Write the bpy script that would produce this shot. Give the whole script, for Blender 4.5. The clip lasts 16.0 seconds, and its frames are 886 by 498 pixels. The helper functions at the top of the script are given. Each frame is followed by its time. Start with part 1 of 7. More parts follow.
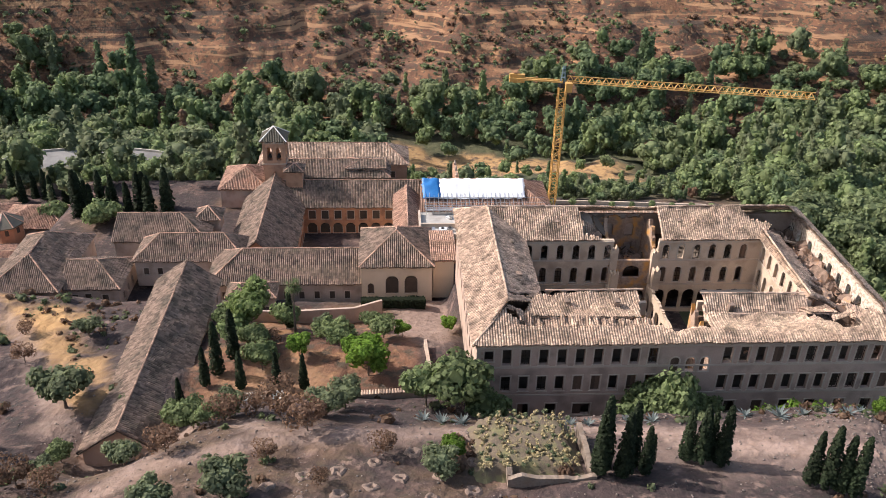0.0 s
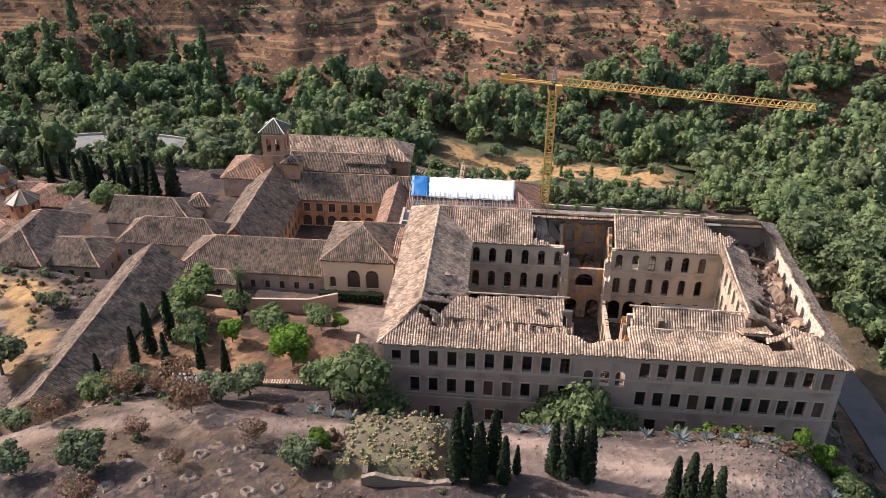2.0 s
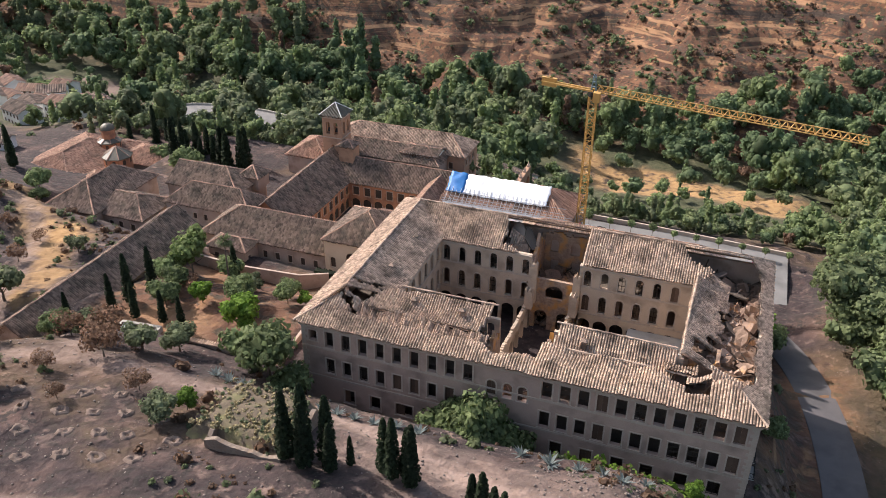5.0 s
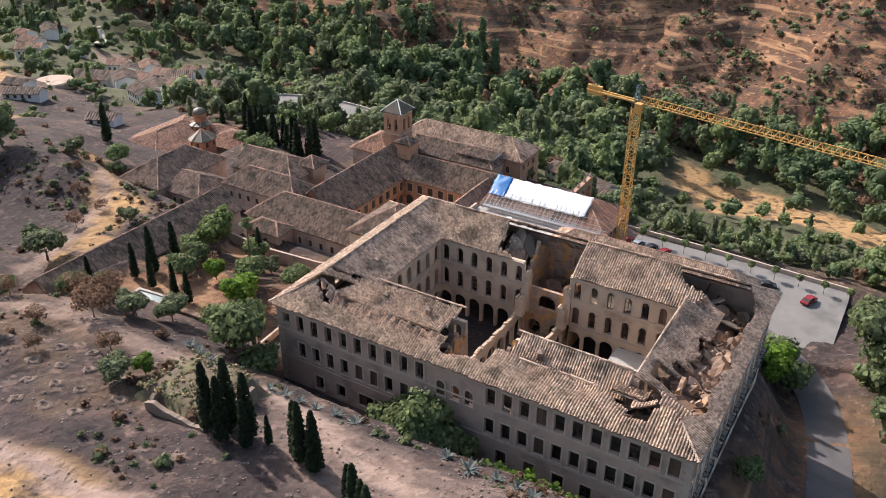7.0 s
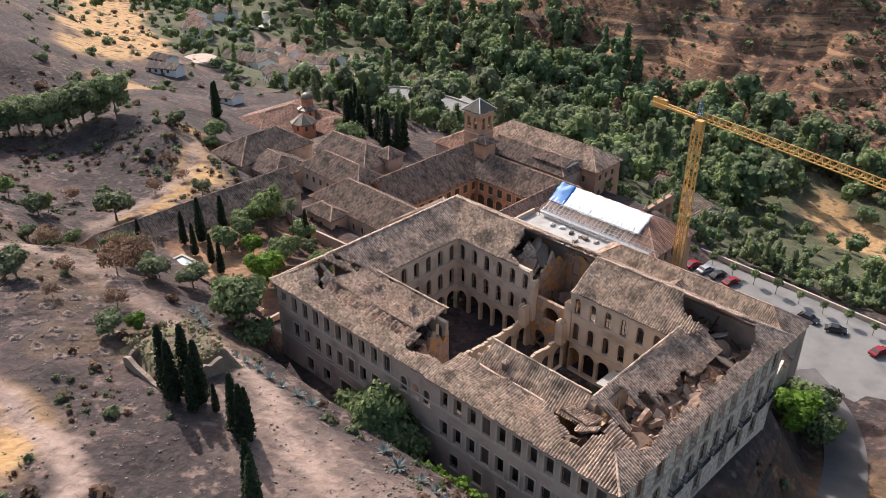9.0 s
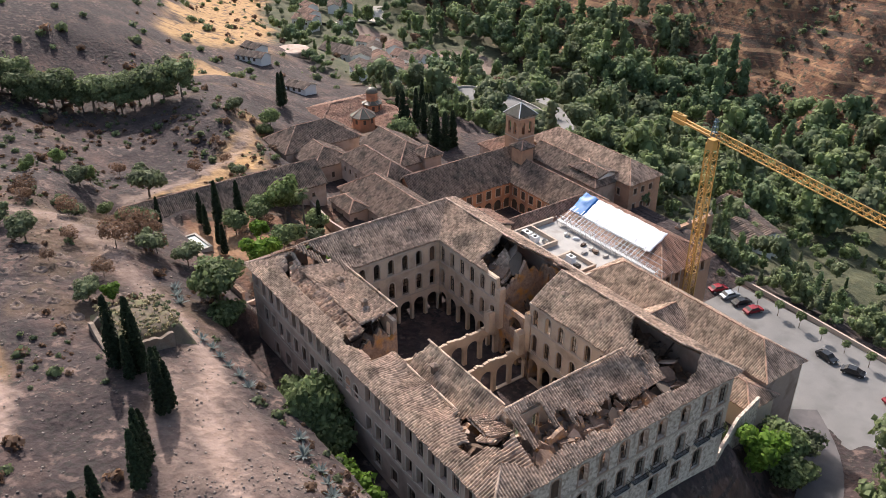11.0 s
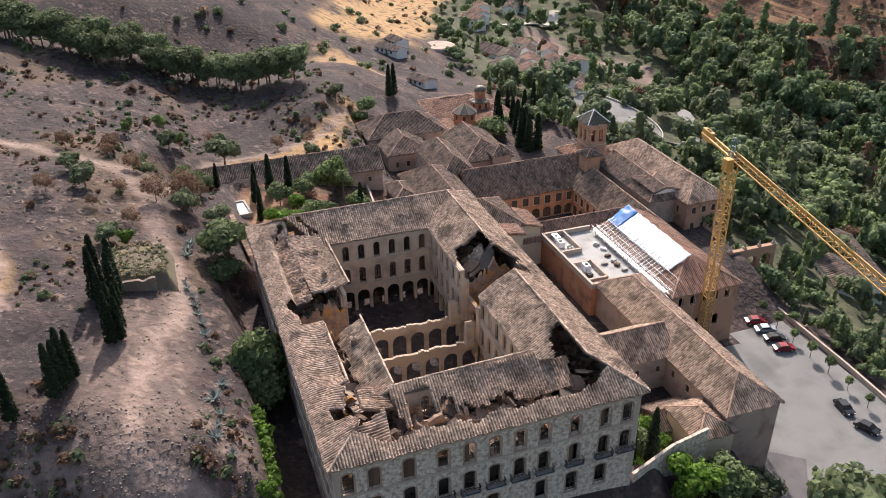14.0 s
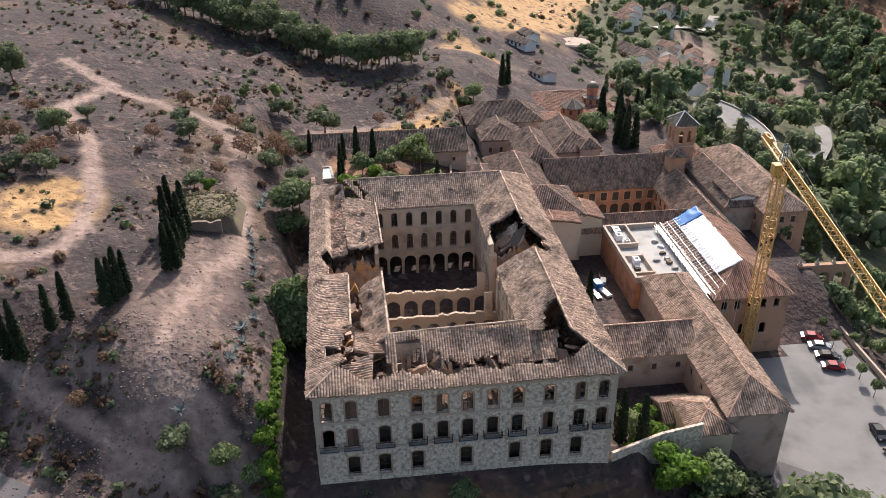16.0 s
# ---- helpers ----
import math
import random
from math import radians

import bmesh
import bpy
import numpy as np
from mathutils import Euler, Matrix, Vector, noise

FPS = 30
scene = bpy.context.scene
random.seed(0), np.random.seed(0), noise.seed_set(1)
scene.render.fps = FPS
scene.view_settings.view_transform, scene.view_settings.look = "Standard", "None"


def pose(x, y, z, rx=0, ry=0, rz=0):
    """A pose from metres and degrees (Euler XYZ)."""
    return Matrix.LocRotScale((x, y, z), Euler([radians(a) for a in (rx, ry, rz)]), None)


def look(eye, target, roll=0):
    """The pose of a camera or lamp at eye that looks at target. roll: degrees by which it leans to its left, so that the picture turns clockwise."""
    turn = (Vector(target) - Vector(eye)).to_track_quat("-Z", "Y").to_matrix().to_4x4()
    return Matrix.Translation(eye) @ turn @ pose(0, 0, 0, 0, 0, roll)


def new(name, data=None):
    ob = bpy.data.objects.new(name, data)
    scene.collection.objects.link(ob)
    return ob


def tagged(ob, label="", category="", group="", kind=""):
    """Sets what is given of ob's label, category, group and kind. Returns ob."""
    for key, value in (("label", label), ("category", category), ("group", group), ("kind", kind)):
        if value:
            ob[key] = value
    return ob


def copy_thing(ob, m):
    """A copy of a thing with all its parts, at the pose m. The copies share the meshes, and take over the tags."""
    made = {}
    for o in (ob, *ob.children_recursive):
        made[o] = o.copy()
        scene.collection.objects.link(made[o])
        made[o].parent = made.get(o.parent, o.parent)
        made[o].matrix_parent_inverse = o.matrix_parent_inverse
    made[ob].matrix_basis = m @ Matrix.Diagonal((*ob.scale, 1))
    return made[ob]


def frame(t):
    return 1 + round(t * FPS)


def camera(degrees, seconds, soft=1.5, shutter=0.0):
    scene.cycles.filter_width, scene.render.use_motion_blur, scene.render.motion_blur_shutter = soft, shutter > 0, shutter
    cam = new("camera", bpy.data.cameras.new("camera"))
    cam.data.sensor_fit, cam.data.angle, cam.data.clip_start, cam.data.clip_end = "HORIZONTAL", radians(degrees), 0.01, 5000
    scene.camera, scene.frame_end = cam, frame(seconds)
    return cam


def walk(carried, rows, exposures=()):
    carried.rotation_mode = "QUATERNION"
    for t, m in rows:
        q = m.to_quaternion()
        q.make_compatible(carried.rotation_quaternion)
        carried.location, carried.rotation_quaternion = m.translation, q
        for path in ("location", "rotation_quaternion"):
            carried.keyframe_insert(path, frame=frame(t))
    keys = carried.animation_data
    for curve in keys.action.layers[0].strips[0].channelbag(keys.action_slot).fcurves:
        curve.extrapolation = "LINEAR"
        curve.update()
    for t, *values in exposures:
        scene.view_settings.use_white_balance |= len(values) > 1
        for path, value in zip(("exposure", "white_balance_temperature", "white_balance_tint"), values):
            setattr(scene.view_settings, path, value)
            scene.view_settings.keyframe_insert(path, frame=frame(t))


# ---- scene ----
cam = camera(55.7, 16.0, soft=0.9)
PATH = [
    (0, (-10.674, -94.606, 85.336), (-10.559, -92.866, 84.356), 1.5),
    (0.5, (-3.932, -94.751, 85.301), (-3.881, -93.01, 84.318), 1.4),
    (1, (2.765, -94.649, 85.262), (2.75, -92.907, 84.279), 1.1),
    (1.5, (9.459, -94.417, 85.248), (9.382, -92.676, 84.265), 1.0),
    (2, (16.095, -93.93, 85.209), (15.964, -92.193, 84.226), 0.8),
    (2.5, (22.643, -93.245, 85.155), (22.456, -91.513, 84.173), 0.7),
    (3, (29.05, -92.402, 85.077), (28.812, -90.676, 84.095), 0.6),
    (3.5, (35.324, -91.318, 85.018), (35.005, -89.606, 84.034), 0.6),
    (4, (41.517, -89.882, 84.942), (41.102, -88.192, 83.957), 0.6),
    (4.2, (43.946, -89.152, 84.927), (43.496, -87.472, 83.941), 0.7),
    (6.3, (68.963, -80.057, 84.427), (68.173, -78.502, 83.448), 0.0),
    (6.5, (71.266, -78.961, 84.408), (70.448, -77.42, 83.43), -0.0),
    (7, (76.858, -75.721, 84.313), (75.947, -74.234, 83.334), 0.0),
    (7.5, (82.156, -72.232, 84.199), (81.154, -70.804, 83.221), -0.1),
    (8, (87.234, -68.491, 84.115), (86.148, -67.125, 83.139), -0.0),
    (8.5, (92.17, -64.428, 84.118), (91.011, -63.124, 83.139), -0.0),
    (9, (96.918, -60.115, 84.142), (95.695, -58.871, 83.163), -0.0),
    (9.2, (98.724, -58.318, 84.16), (97.476, -57.1, 83.18), -0.0),
    (11.3, (116.213, -38.498, 85.01), (114.766, -37.525, 84.031), -0.0),
    (11.5, (117.791, -36.474, 85.02), (116.326, -35.526, 84.042), 0.0),
    (12, (121.462, -31.08, 84.985), (119.955, -30.2, 84.008), -0.1),
    (12.5, (124.872, -25.559, 84.951), (123.317, -24.767, 83.975), -0.2),
    (13, (128.322, -20.262, 84.922), (126.727, -19.547, 83.95), -0.3),
    (13.5, (131.998, -15.392, 84.881), (130.374, -14.743, 83.91), -0.5),
    (14, (135.957, -11.002, 84.856), (134.308, -10.419, 83.887), -0.6),
    (14.5, (140.095, -6.812, 84.827), (138.42, -6.308, 83.858), -0.7),
    (15, (143.965, -2.41, 84.842), (142.265, -1.999, 83.872), -0.6),
    (15.5, (147.332, 2.29, 84.901), (145.612, 2.6, 83.93), -0.4),
    (16, (150.218, 7.274, 84.931), (148.482, 7.487, 83.96), -0.3),
]
walk(cam, [(t, look(eye, target, roll)) for t, eye, target, roll in PATH])

# ---- daylight: warm morning sun from the west-north-west side, clear sky ----
SUN_DIR = Vector((-0.95, 0.27, 0.80)).normalized()
world = bpy.data.worlds.new("sky")
scene.world = world
world.use_nodes = True
wn = world.node_tree
bg = wn.nodes["Background"]
sky = wn.nodes.new("ShaderNodeTexSky")
sky.sky_type = 'NISHITA'
sky.sun_disc = False
sky.sun_elevation = math.asin(SUN_DIR.z)
sky.sun_rotation = math.atan2(SUN_DIR.x, SUN_DIR.y)
sky.air_density, sky.dust_density = 1.15, 3.5
bg.inputs[1].default_value = 0.17
wn.links.new(sky.outputs[0], bg.inputs[0])
sun = new("sun", bpy.data.lights.new("sun", 'SUN'))
sun.data.energy, sun.data.angle, sun.data.color = 5.0, radians(0.8), (1.0, 0.91, 0.87)
sun.matrix_basis = look(SUN_DIR * 300, (0, 0, 0))
scene.view_settings.exposure = 0.27


# ---- materials ----
def material(name, c1, c2, scale=1.0, fine=14.0, rough=0.9, bump=0.4, stain=None, island=0.0, rand=0.0, metal=0.0, stain_scale=0.12, stain_at=0.56):
    """Two noises of different size between two colours, a stain colour in patches, bump; island and rand vary the value."""
    m = bpy.data.materials.new(name)
    m.use_nodes = True
    nt = m.node_tree
    bs = nt.nodes["Principled BSDF"]
    bs.inputs["Roughness"].default_value = rough
    bs.inputs["Metallic"].default_value = metal
    geo = nt.nodes.new("ShaderNodeNewGeometry")

    def noise_node(sc, detail=4.0):
        n = nt.nodes.new("ShaderNodeTexNoise")
        n.inputs["Scale"].default_value, n.inputs["Detail"].default_value = sc, detail
        nt.links.new(geo.outputs["Position"], n.inputs["Vector"])
        return n

    def mix(fac, a, b):
        n = nt.nodes.new("ShaderNodeMix")
        n.data_type = 'RGBA'
        for key, v in ((0, fac), (6, a), (7, b)):
            if hasattr(v, "is_linked"):
                nt.links.new(v, n.inputs[key])
            else:
                n.inputs[key].default_value = v if key == 0 else (*v, 1)
        return n.outputs[2]

    def ramp(v, a, b):
        n = nt.nodes.new("ShaderNodeMapRange")
        n.inputs[1].default_value, n.inputs[2].default_value = a, b
        nt.links.new(v, n.inputs[0])
        return n.outputs[0]

    big, small = noise_node(scale), noise_node(fine, 6.0)
    add = nt.nodes.new("ShaderNodeMath")
    add.operation = 'ADD'
    nt.links.new(ramp(big.outputs[0], 0.3, 0.7), add.inputs[0])
    nt.links.new(ramp(small.outputs[0], 0.25, 0.75), add.inputs[1])
    half = nt.nodes.new("ShaderNodeMath")
    half.operation = 'MULTIPLY'
    half.inputs[1].default_value = 0.5
    nt.links.new(add.outputs[0], half.inputs[0])
    col = mix(half.outputs[0], c1, c2)
    if stain:
        sn = noise_node(stain_scale, 8.0)
        col = mix(ramp(sn.outputs[0], stain_at - 0.06, stain_at + 0.12), col, stain)
    for amount, src in ((island, geo.outputs["Random Per Island"]), (rand, None)):
        if amount:
            if src is None:
                src = nt.nodes.new("ShaderNodeObjectInfo").outputs["Random"]
            hsv = nt.nodes.new("ShaderNodeHueSaturation")
            r = nt.nodes.new("ShaderNodeMapRange")
            r.inputs[3].default_value, r.inputs[4].default_value = 1 - amount, 1 + amount
            nt.links.new(src, r.inputs[0])
            nt.links.new(r.outputs[0], hsv.inputs["Value"])
            nt.links.new(col, hsv.inputs["Color"])
            col = hsv.outputs[0]
    nt.links.new(col, bs.inputs["Base Color"])
    if bump:
        bn = nt.nodes.new("ShaderNodeBump")
        bn.inputs["Strength"].default_value, bn.inputs["Distance"].default_value = bump, 0.06
        nt.links.new(small.outputs[0], bn.inputs["Height"])
        nt.links.new(bn.outputs[0], bs.inputs["Normal"])
    return m


M_TILE = material("old_clay_tile", (0.30, 0.20, 0.15), (0.60, 0.45, 0.335), 0.5, 3.0, 0.92, 0.5, (0.19, 0.135, 0.10), stain_scale=0.3, stain_at=0.56, island=0.42)
M_TILE_DARK = material("lichened_clay_tile", (0.16, 0.112, 0.087), (0.315, 0.225, 0.172), 0.6, 3.0, 0.92, 0.5, (0.12, 0.095, 0.072), stain_scale=0.4, stain_at=0.54, island=0.42)
M_TILE_RED = material("pale_red_clay_tile", (0.30, 0.17, 0.12), (0.44, 0.28, 0.205), 0.6, 3.0, 0.92, 0.5, (0.22, 0.145, 0.105), stain_scale=0.3, island=0.4)
M_RENDER = material("grey_weathered_plaster", (0.40, 0.285, 0.225), (0.51, 0.375, 0.305), 0.35, 6.0, 0.93, 0.3, (0.27, 0.20, 0.165), stain_scale=0.25)
M_COURT = material("warm_pale_plaster", (0.48, 0.36, 0.265), (0.60, 0.475, 0.36), 0.4, 6.0, 0.93, 0.3, (0.36, 0.27, 0.20), stain_scale=0.3)
M_TRIM = material("stone_trim", (0.42, 0.33, 0.26), (0.52, 0.43, 0.35), 0.8, 8.0, 0.9, 0.3)
M_STONE = material("rubble_stone_render", (0.38, 0.295, 0.225), (0.86, 0.745, 0.63), 2.6, 4.2, 0.95, 1.0, (0.34, 0.26, 0.205), stain_scale=1.6, stain_at=0.53)
M_CREAM = material("cream_render", (0.60, 0.48, 0.34), (0.68, 0.56, 0.42), 0.3, 6.0, 0.9, 0.2, (0.50, 0.39, 0.28), stain_scale=0.2, stain_at=0.6)
M_PINK = material("pinkish_old_plaster", (0.38, 0.285, 0.225), (0.50, 0.39, 0.32), 0.4, 6.0, 0.93, 0.35, (0.30, 0.215, 0.165), stain_scale=0.35)
M_BRICK = material("red_brick_render", (0.43, 0.19, 0.10), (0.54, 0.27, 0.155), 0.5, 9.0, 0.92, 0.4, (0.28, 0.14, 0.09), stain_scale=0.4)
M_TOWER = material("tower_brick", (0.38, 0.22, 0.14), (0.47, 0.29, 0.19), 0.5, 9.0, 0.92, 0.4, (0.30, 0.18, 0.12), stain_scale=0.5)
M_RUBBLE = material("collapsed_masonry", (0.13, 0.085, 0.062), (0.30, 0.205, 0.15), 1.2, 4.0, 0.95, 0.8, (0.42, 0.20, 0.07), island=0.5, stain_scale=0.4, stain_at=0.64)
M_DARKWOOD = material("dark_old_wood", (0.05, 0.034, 0.025), (0.10, 0.07, 0.05), 1.0, 12.0, 0.8, 0.3, rand=0.3)
M_WOOD = material("brown_shutter_wood", (0.085, 0.05, 0.034), (0.145, 0.09, 0.06), 1.0, 12.0, 0.8, 0.3, rand=0.35)
# Plaster darkened in its colour to stand for unlit rooms.
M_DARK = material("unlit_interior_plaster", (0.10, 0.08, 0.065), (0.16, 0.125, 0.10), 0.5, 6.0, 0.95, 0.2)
M_IRON = material("black_iron", (0.02, 0.02, 0.02), (0.04, 0.037, 0.035), 1.0, 10.0, 0.6, 0.2, metal=0.4)
M_YELLOW = material("crane_yellow_paint", (0.55, 0.31, 0.085), (0.64, 0.38, 0.12), 0.3, 6.0, 0.5, 0.1)
M_CONC = material("grey_concrete", (0.36, 0.34, 0.32), (0.46, 0.44, 0.41), 0.4, 6.0, 0.9, 0.3, (0.30, 0.28, 0.26), stain_scale=0.3)
M_WHITE = material("white_tarpaulin", (0.74, 0.76, 0.79), (0.84, 0.85, 0.87), 0.3, 3.0, 0.55, 0.3)
M_BLUE = material("blue_tarpaulin", (0.014, 0.125, 0.39), (0.028, 0.20, 0.50), 0.6, 3.0, 0.5, 0.3)
M_WHITEWASH = material("whitewash", (0.68, 0.67, 0.64), (0.78, 0.77, 0.74), 0.3, 6.0, 0.9, 0.2)
M_STEEL = material("galvanised_steel", (0.40, 0.41, 0.42), (0.52, 0.53, 0.54), 0.6, 8.0, 0.45, 0.1, metal=0.8)
M_BARK = material("grey_brown_bark", (0.10, 0.075, 0.055), (0.19, 0.145, 0.11), 2.0, 18.0, 0.95, 0.8)
M_ASPHALT = material("worn_asphalt", (0.16, 0.155, 0.15), (0.23, 0.22, 0.21), 0.25, 9.0, 0.9, 0.3, (0.13, 0.125, 0.12), stain_scale=0.15)
M_LANE = material("dark_lane_asphalt", (0.085, 0.083, 0.085), (0.15, 0.13, 0.13), 0.25, 9.0, 0.9, 0.3, (0.07, 0.068, 0.068), stain_scale=0.15)
M_PAVE = material("pale_paving", (0.40, 0.36, 0.31), (0.50, 0.46, 0.40), 0.5, 6.0, 0.9, 0.3, (0.33, 0.29, 0.25))
M_WATER = material("still_pool_water", (0.30, 0.36, 0.36), (0.40, 0.45, 0.44), 0.4, 3.0, 0.12, 0.05)
M_SLATE = material("glazed_dark_tile", (0.085, 0.075, 0.055), (0.16, 0.14, 0.10), 0.8, 6.0, 0.5, 0.3)


def foliage(name, c1, c2, scale=0.35):
    m = material(name, c1, c2, scale, 2.2, 0.75, 0.0, island=0.38, rand=0.25)
    bs = m.node_tree.nodes["Principled BSDF"]
    bs.inputs["Specular IOR Level"].default_value = 0.25
    nt = m.node_tree
    tr, mx = nt.nodes.new("ShaderNodeBsdfTranslucent"), nt.nodes.new("ShaderNodeMixShader")
    nt.links.new(bs.inputs["Base Color"].links[0].from_socket, tr.inputs[0])
    mx.inputs[0].default_value = 0.48
    nt.links.new(bs.outputs[0], mx.inputs[1])
    nt.links.new(tr.outputs[0], mx.inputs[2])
    nt.links.new(mx.outputs[0], nt.nodes["Material Output"].inputs[0])
    return m


M_LEAF_DARK = foliage("dark_cypress_needles", (0.016, 0.026, 0.012), (0.042, 0.060, 0.028))
M_LEAF = foliage("green_leaves", (0.105, 0.145, 0.060), (0.235, 0.285, 0.130))
M_LEAF_BRIGHT = foliage("bright_green_leaves", (0.09, 0.17, 0.02), (0.17, 0.27, 0.045))
M_LEAF_OLIVE = foliage("olive_grey_leaves", (0.105, 0.130, 0.070), (0.19, 0.215, 0.12))
M_LEAF_DRY = foliage("dry_brown_twigs", (0.13, 0.075, 0.05), (0.23, 0.15, 0.10))
M_LEAF_PINE = foliage("pine_needles", (0.108, 0.142, 0.066), (0.215, 0.250, 0.125))
M_LEAF_PALE = foliage("pale_flowering_leaves", (0.14, 0.20, 0.06), (0.26, 0.32, 0.13))
M_LEAF_DEEP = foliage("deep_green_leaves", (0.080, 0.122, 0.060), (0.175, 0.225, 0.115))
M_AGAVE = foliage("grey_blue_agave", (0.16, 0.20, 0.19), (0.30, 0.34, 0.33))


# ---- small builders ----
def mesh_of(name, verts, faces, mats, smooth=False, idx=None):
    me = bpy.data.meshes.new(name)
    me.from_pydata([tuple(v) for v in verts], [], [tuple(f) for f in faces])
    for m in (mats if isinstance(mats, (list, tuple)) else [mats]):
        me.materials.append(m)
    if idx is not None:
        me.polygons.foreach_set("material_index", idx)
    if smooth:
        me.polygons.foreach_set("use_smooth", [True] * len(me.polygons))
    me.update()
    return me


class Geo:
    """Collects vertices and faces of one part."""

    def __init__(self):
        self.v, self.f = [], []

    def face(self, *pts):
        i = len(self.v)
        self.v += [tuple(p) for p in pts]
        self.f.append(tuple(range(i, i + len(pts))))

    def box(self, x0, y0, z0, x1, y1, z1):
        i = len(self.v)
        self.v += [(x, y, z) for z in (z0, z1) for x, y in ((x0, y0), (x1, y0), (x1, y1), (x0, y1))]
        self.f += [tuple(i + k for k in q) for q in ((3, 2, 1, 0), (4, 5, 6, 7), (0, 1, 5, 4), (1, 2, 6, 5), (2, 3, 7, 6), (3, 0, 4, 7))]

    def beam(self, a, b, w=0.1, h=None):
        """A square bar from a to b."""
        a, b = Vector(a), Vector(b)
        d = (b - a).normalized()
        s = d.cross(Vector((0, 0, 1)))
        s = s.normalized() if s.length > 1e-4 else Vector((1, 0, 0))
        u = s.cross(d)
        s, u = s * w / 2, u * (h or w) / 2
        i = len(self.v)
        self.v += [tuple(p) for p in (a - s - u, a + s - u, a + s + u, a - s + u, b - s - u, b + s - u, b + s + u, b - s + u)]
        self.f += [tuple(i + k for k in q) for q in ((0, 1, 2, 3), (7, 6, 5, 4), (0, 4, 5, 1), (1, 5, 6, 2), (2, 6, 7, 3), (3, 7, 4, 0))]

    def cone(self, a, b, ra, rb, n=8):
        a, b = Vector(a), Vector(b)
        d = (b - a).normalized()
        s = d.cross(Vector((0.3, 1, 0.1))).normalized()
        u = s.cross(d)
        i = len(self.v)
        for p, r in ((a, ra), (b, rb)):
            self.v += [tuple(p + (s * math.cos(k * math.tau / n) + u * math.sin(k * math.tau / n)) * r) for k in range(n)]
        self.f += [(i + k, i + n + k, i + n + (k + 1) % n, i + (k + 1) % n) for k in range(n)]
        self.f += [tuple(i + n + k for k in reversed(range(n))), tuple(i + k for k in range(n))]

    def mesh(self, name, mat, smooth=False):
        return mesh_of(name, self.v, self.f, mat, smooth)


def part(name, geo, mat, parent=None, label="", smooth=False):
    ob = new(name, geo.mesh(name, mat, smooth) if isinstance(geo, Geo) else geo)
    if parent is not None:
        ob.parent = parent
    return tagged(ob, label)


def thing(name, label, category, group="", kind="", at=(0, 0, 0), turn=0.0):
    ob = new(name)
    ob.matrix_basis = pose(*at, 0, 0, turn)
    return tagged(ob, label, category, group, kind)


def arc(u0, u1, z0, z1, n=8):
    """Points of an arch that fills the box from u0 to u1, springing at z0, crown at z1."""
    c, r = (u0 + u1) / 2, (u1 - u0) / 2
    return [(c - r * math.cos(k * math.pi / n), z0 + (z1 - z0) * math.sin(k * math.pi / n)) for k in range(n + 1)]


def wall_geo(length, z0, z1, openings, thick=0.6, top=None, ends=False):
    """A wall along local x from 0 to length, outer face at y = 0, inner at y = thick. openings: (u0, u1, za, zb, arch height or 0)."""
    g = Geo()
    us = sorted({0.0, length, *[o[0] for o in openings], *[o[1] for o in openings]})
    zs = sorted({z0, z1, *[o[2] for o in openings], *[o[3] for o in openings]})
    us = [u for u in us if -1e-6 <= u <= length + 1e-6]
    zs = [z for z in zs if z0 - 1e-6 <= z <= z1 + 1e-6]
    for i in range(len(us) - 1):
        run = None
        um = (us[i] + us[i + 1]) / 2
        cells = []
        for k in range(len(zs) - 1):
            zm = (zs[k] + zs[k + 1]) / 2
            solid = not any(o[0] < um < o[1] and o[2] < zm < o[3] for o in openings)
            if solid and top is not None:
                solid = zm < top(um)
            if solid:
                if run is None:
                    run = zs[k]
            elif run is not None:
                cells.append((run, zs[k]))
                run = None
        if run is not None:
            cells.append((run, zs[-1]))
        for a, b in cells:
            u, v = us[i], us[i + 1]
            g.face((u, 0, a), (v, 0, a), (v, 0, b), (u, 0, b))
            g.face((v, thick, a), (u, thick, a), (u, thick, b), (v, thick, b))
            if top is not None:
                g.face((u, 0, b), (v, 0, b), (v, thick, b), (u, thick, b))
                g.face((u, thick, a), (u, 0, a), (u, 0, b), (u, thick, b))
                g.face((v, 0, a), (v, thick, a), (v, thick, b), (v, 0, b))
    for u0, u1, za, zb, ah in openings:
        if za > z0 + 1e-3:
            g.face((u0, 0, za), (u1, 0, za), (u1, thick, za), (u0, thick, za))
        zt = zb - ah
        g.face((u0, 0, za), (u0, thick, za), (u0, thick, zt), (u0, 0, zt))
        g.face((u1, thick, za), (u1, 0, za), (u1, 0, zt), (u1, thick, zt))
        if ah:
            p = arc(u0, u1, zt, zb)
            h = len(p) // 2
            for y, flip in ((0, False), (thick, True)):
                for pts, corner in ((p[:h + 1], (u0, zb)), (p[h:], (u1, zb))):
                    for a, b in zip(pts, pts[1:]):
                        tri = [(corner[0], y, corner[1]), (a[0], y, a[1]), (b[0], y, b[1])]
                        g.face(*(tri[::-1] if flip else tri))
            for a, b in zip(p, p[1:]):
                g.face((a[0], 0, a[1]), (a[0], thick, a[1]), (b[0], thick, b[1]), (b[0], 0, b[1]))
        else:
            g.face((u0, thick, zb), (u1, thick, zb), (u1, 0, zb), (u0, 0, zb))
    if ends:
        g.face((0, 0, z0), (0, 0, z1), (0, thick, z1), (0, thick, z0))
        g.face((length, thick, z0), (length, thick, z1), (length, 0, z1), (length, 0, z0))
    g.face((0, 0, z1), (length, 0, z1), (length, thick, z1), (0, thick, z1))
    return g


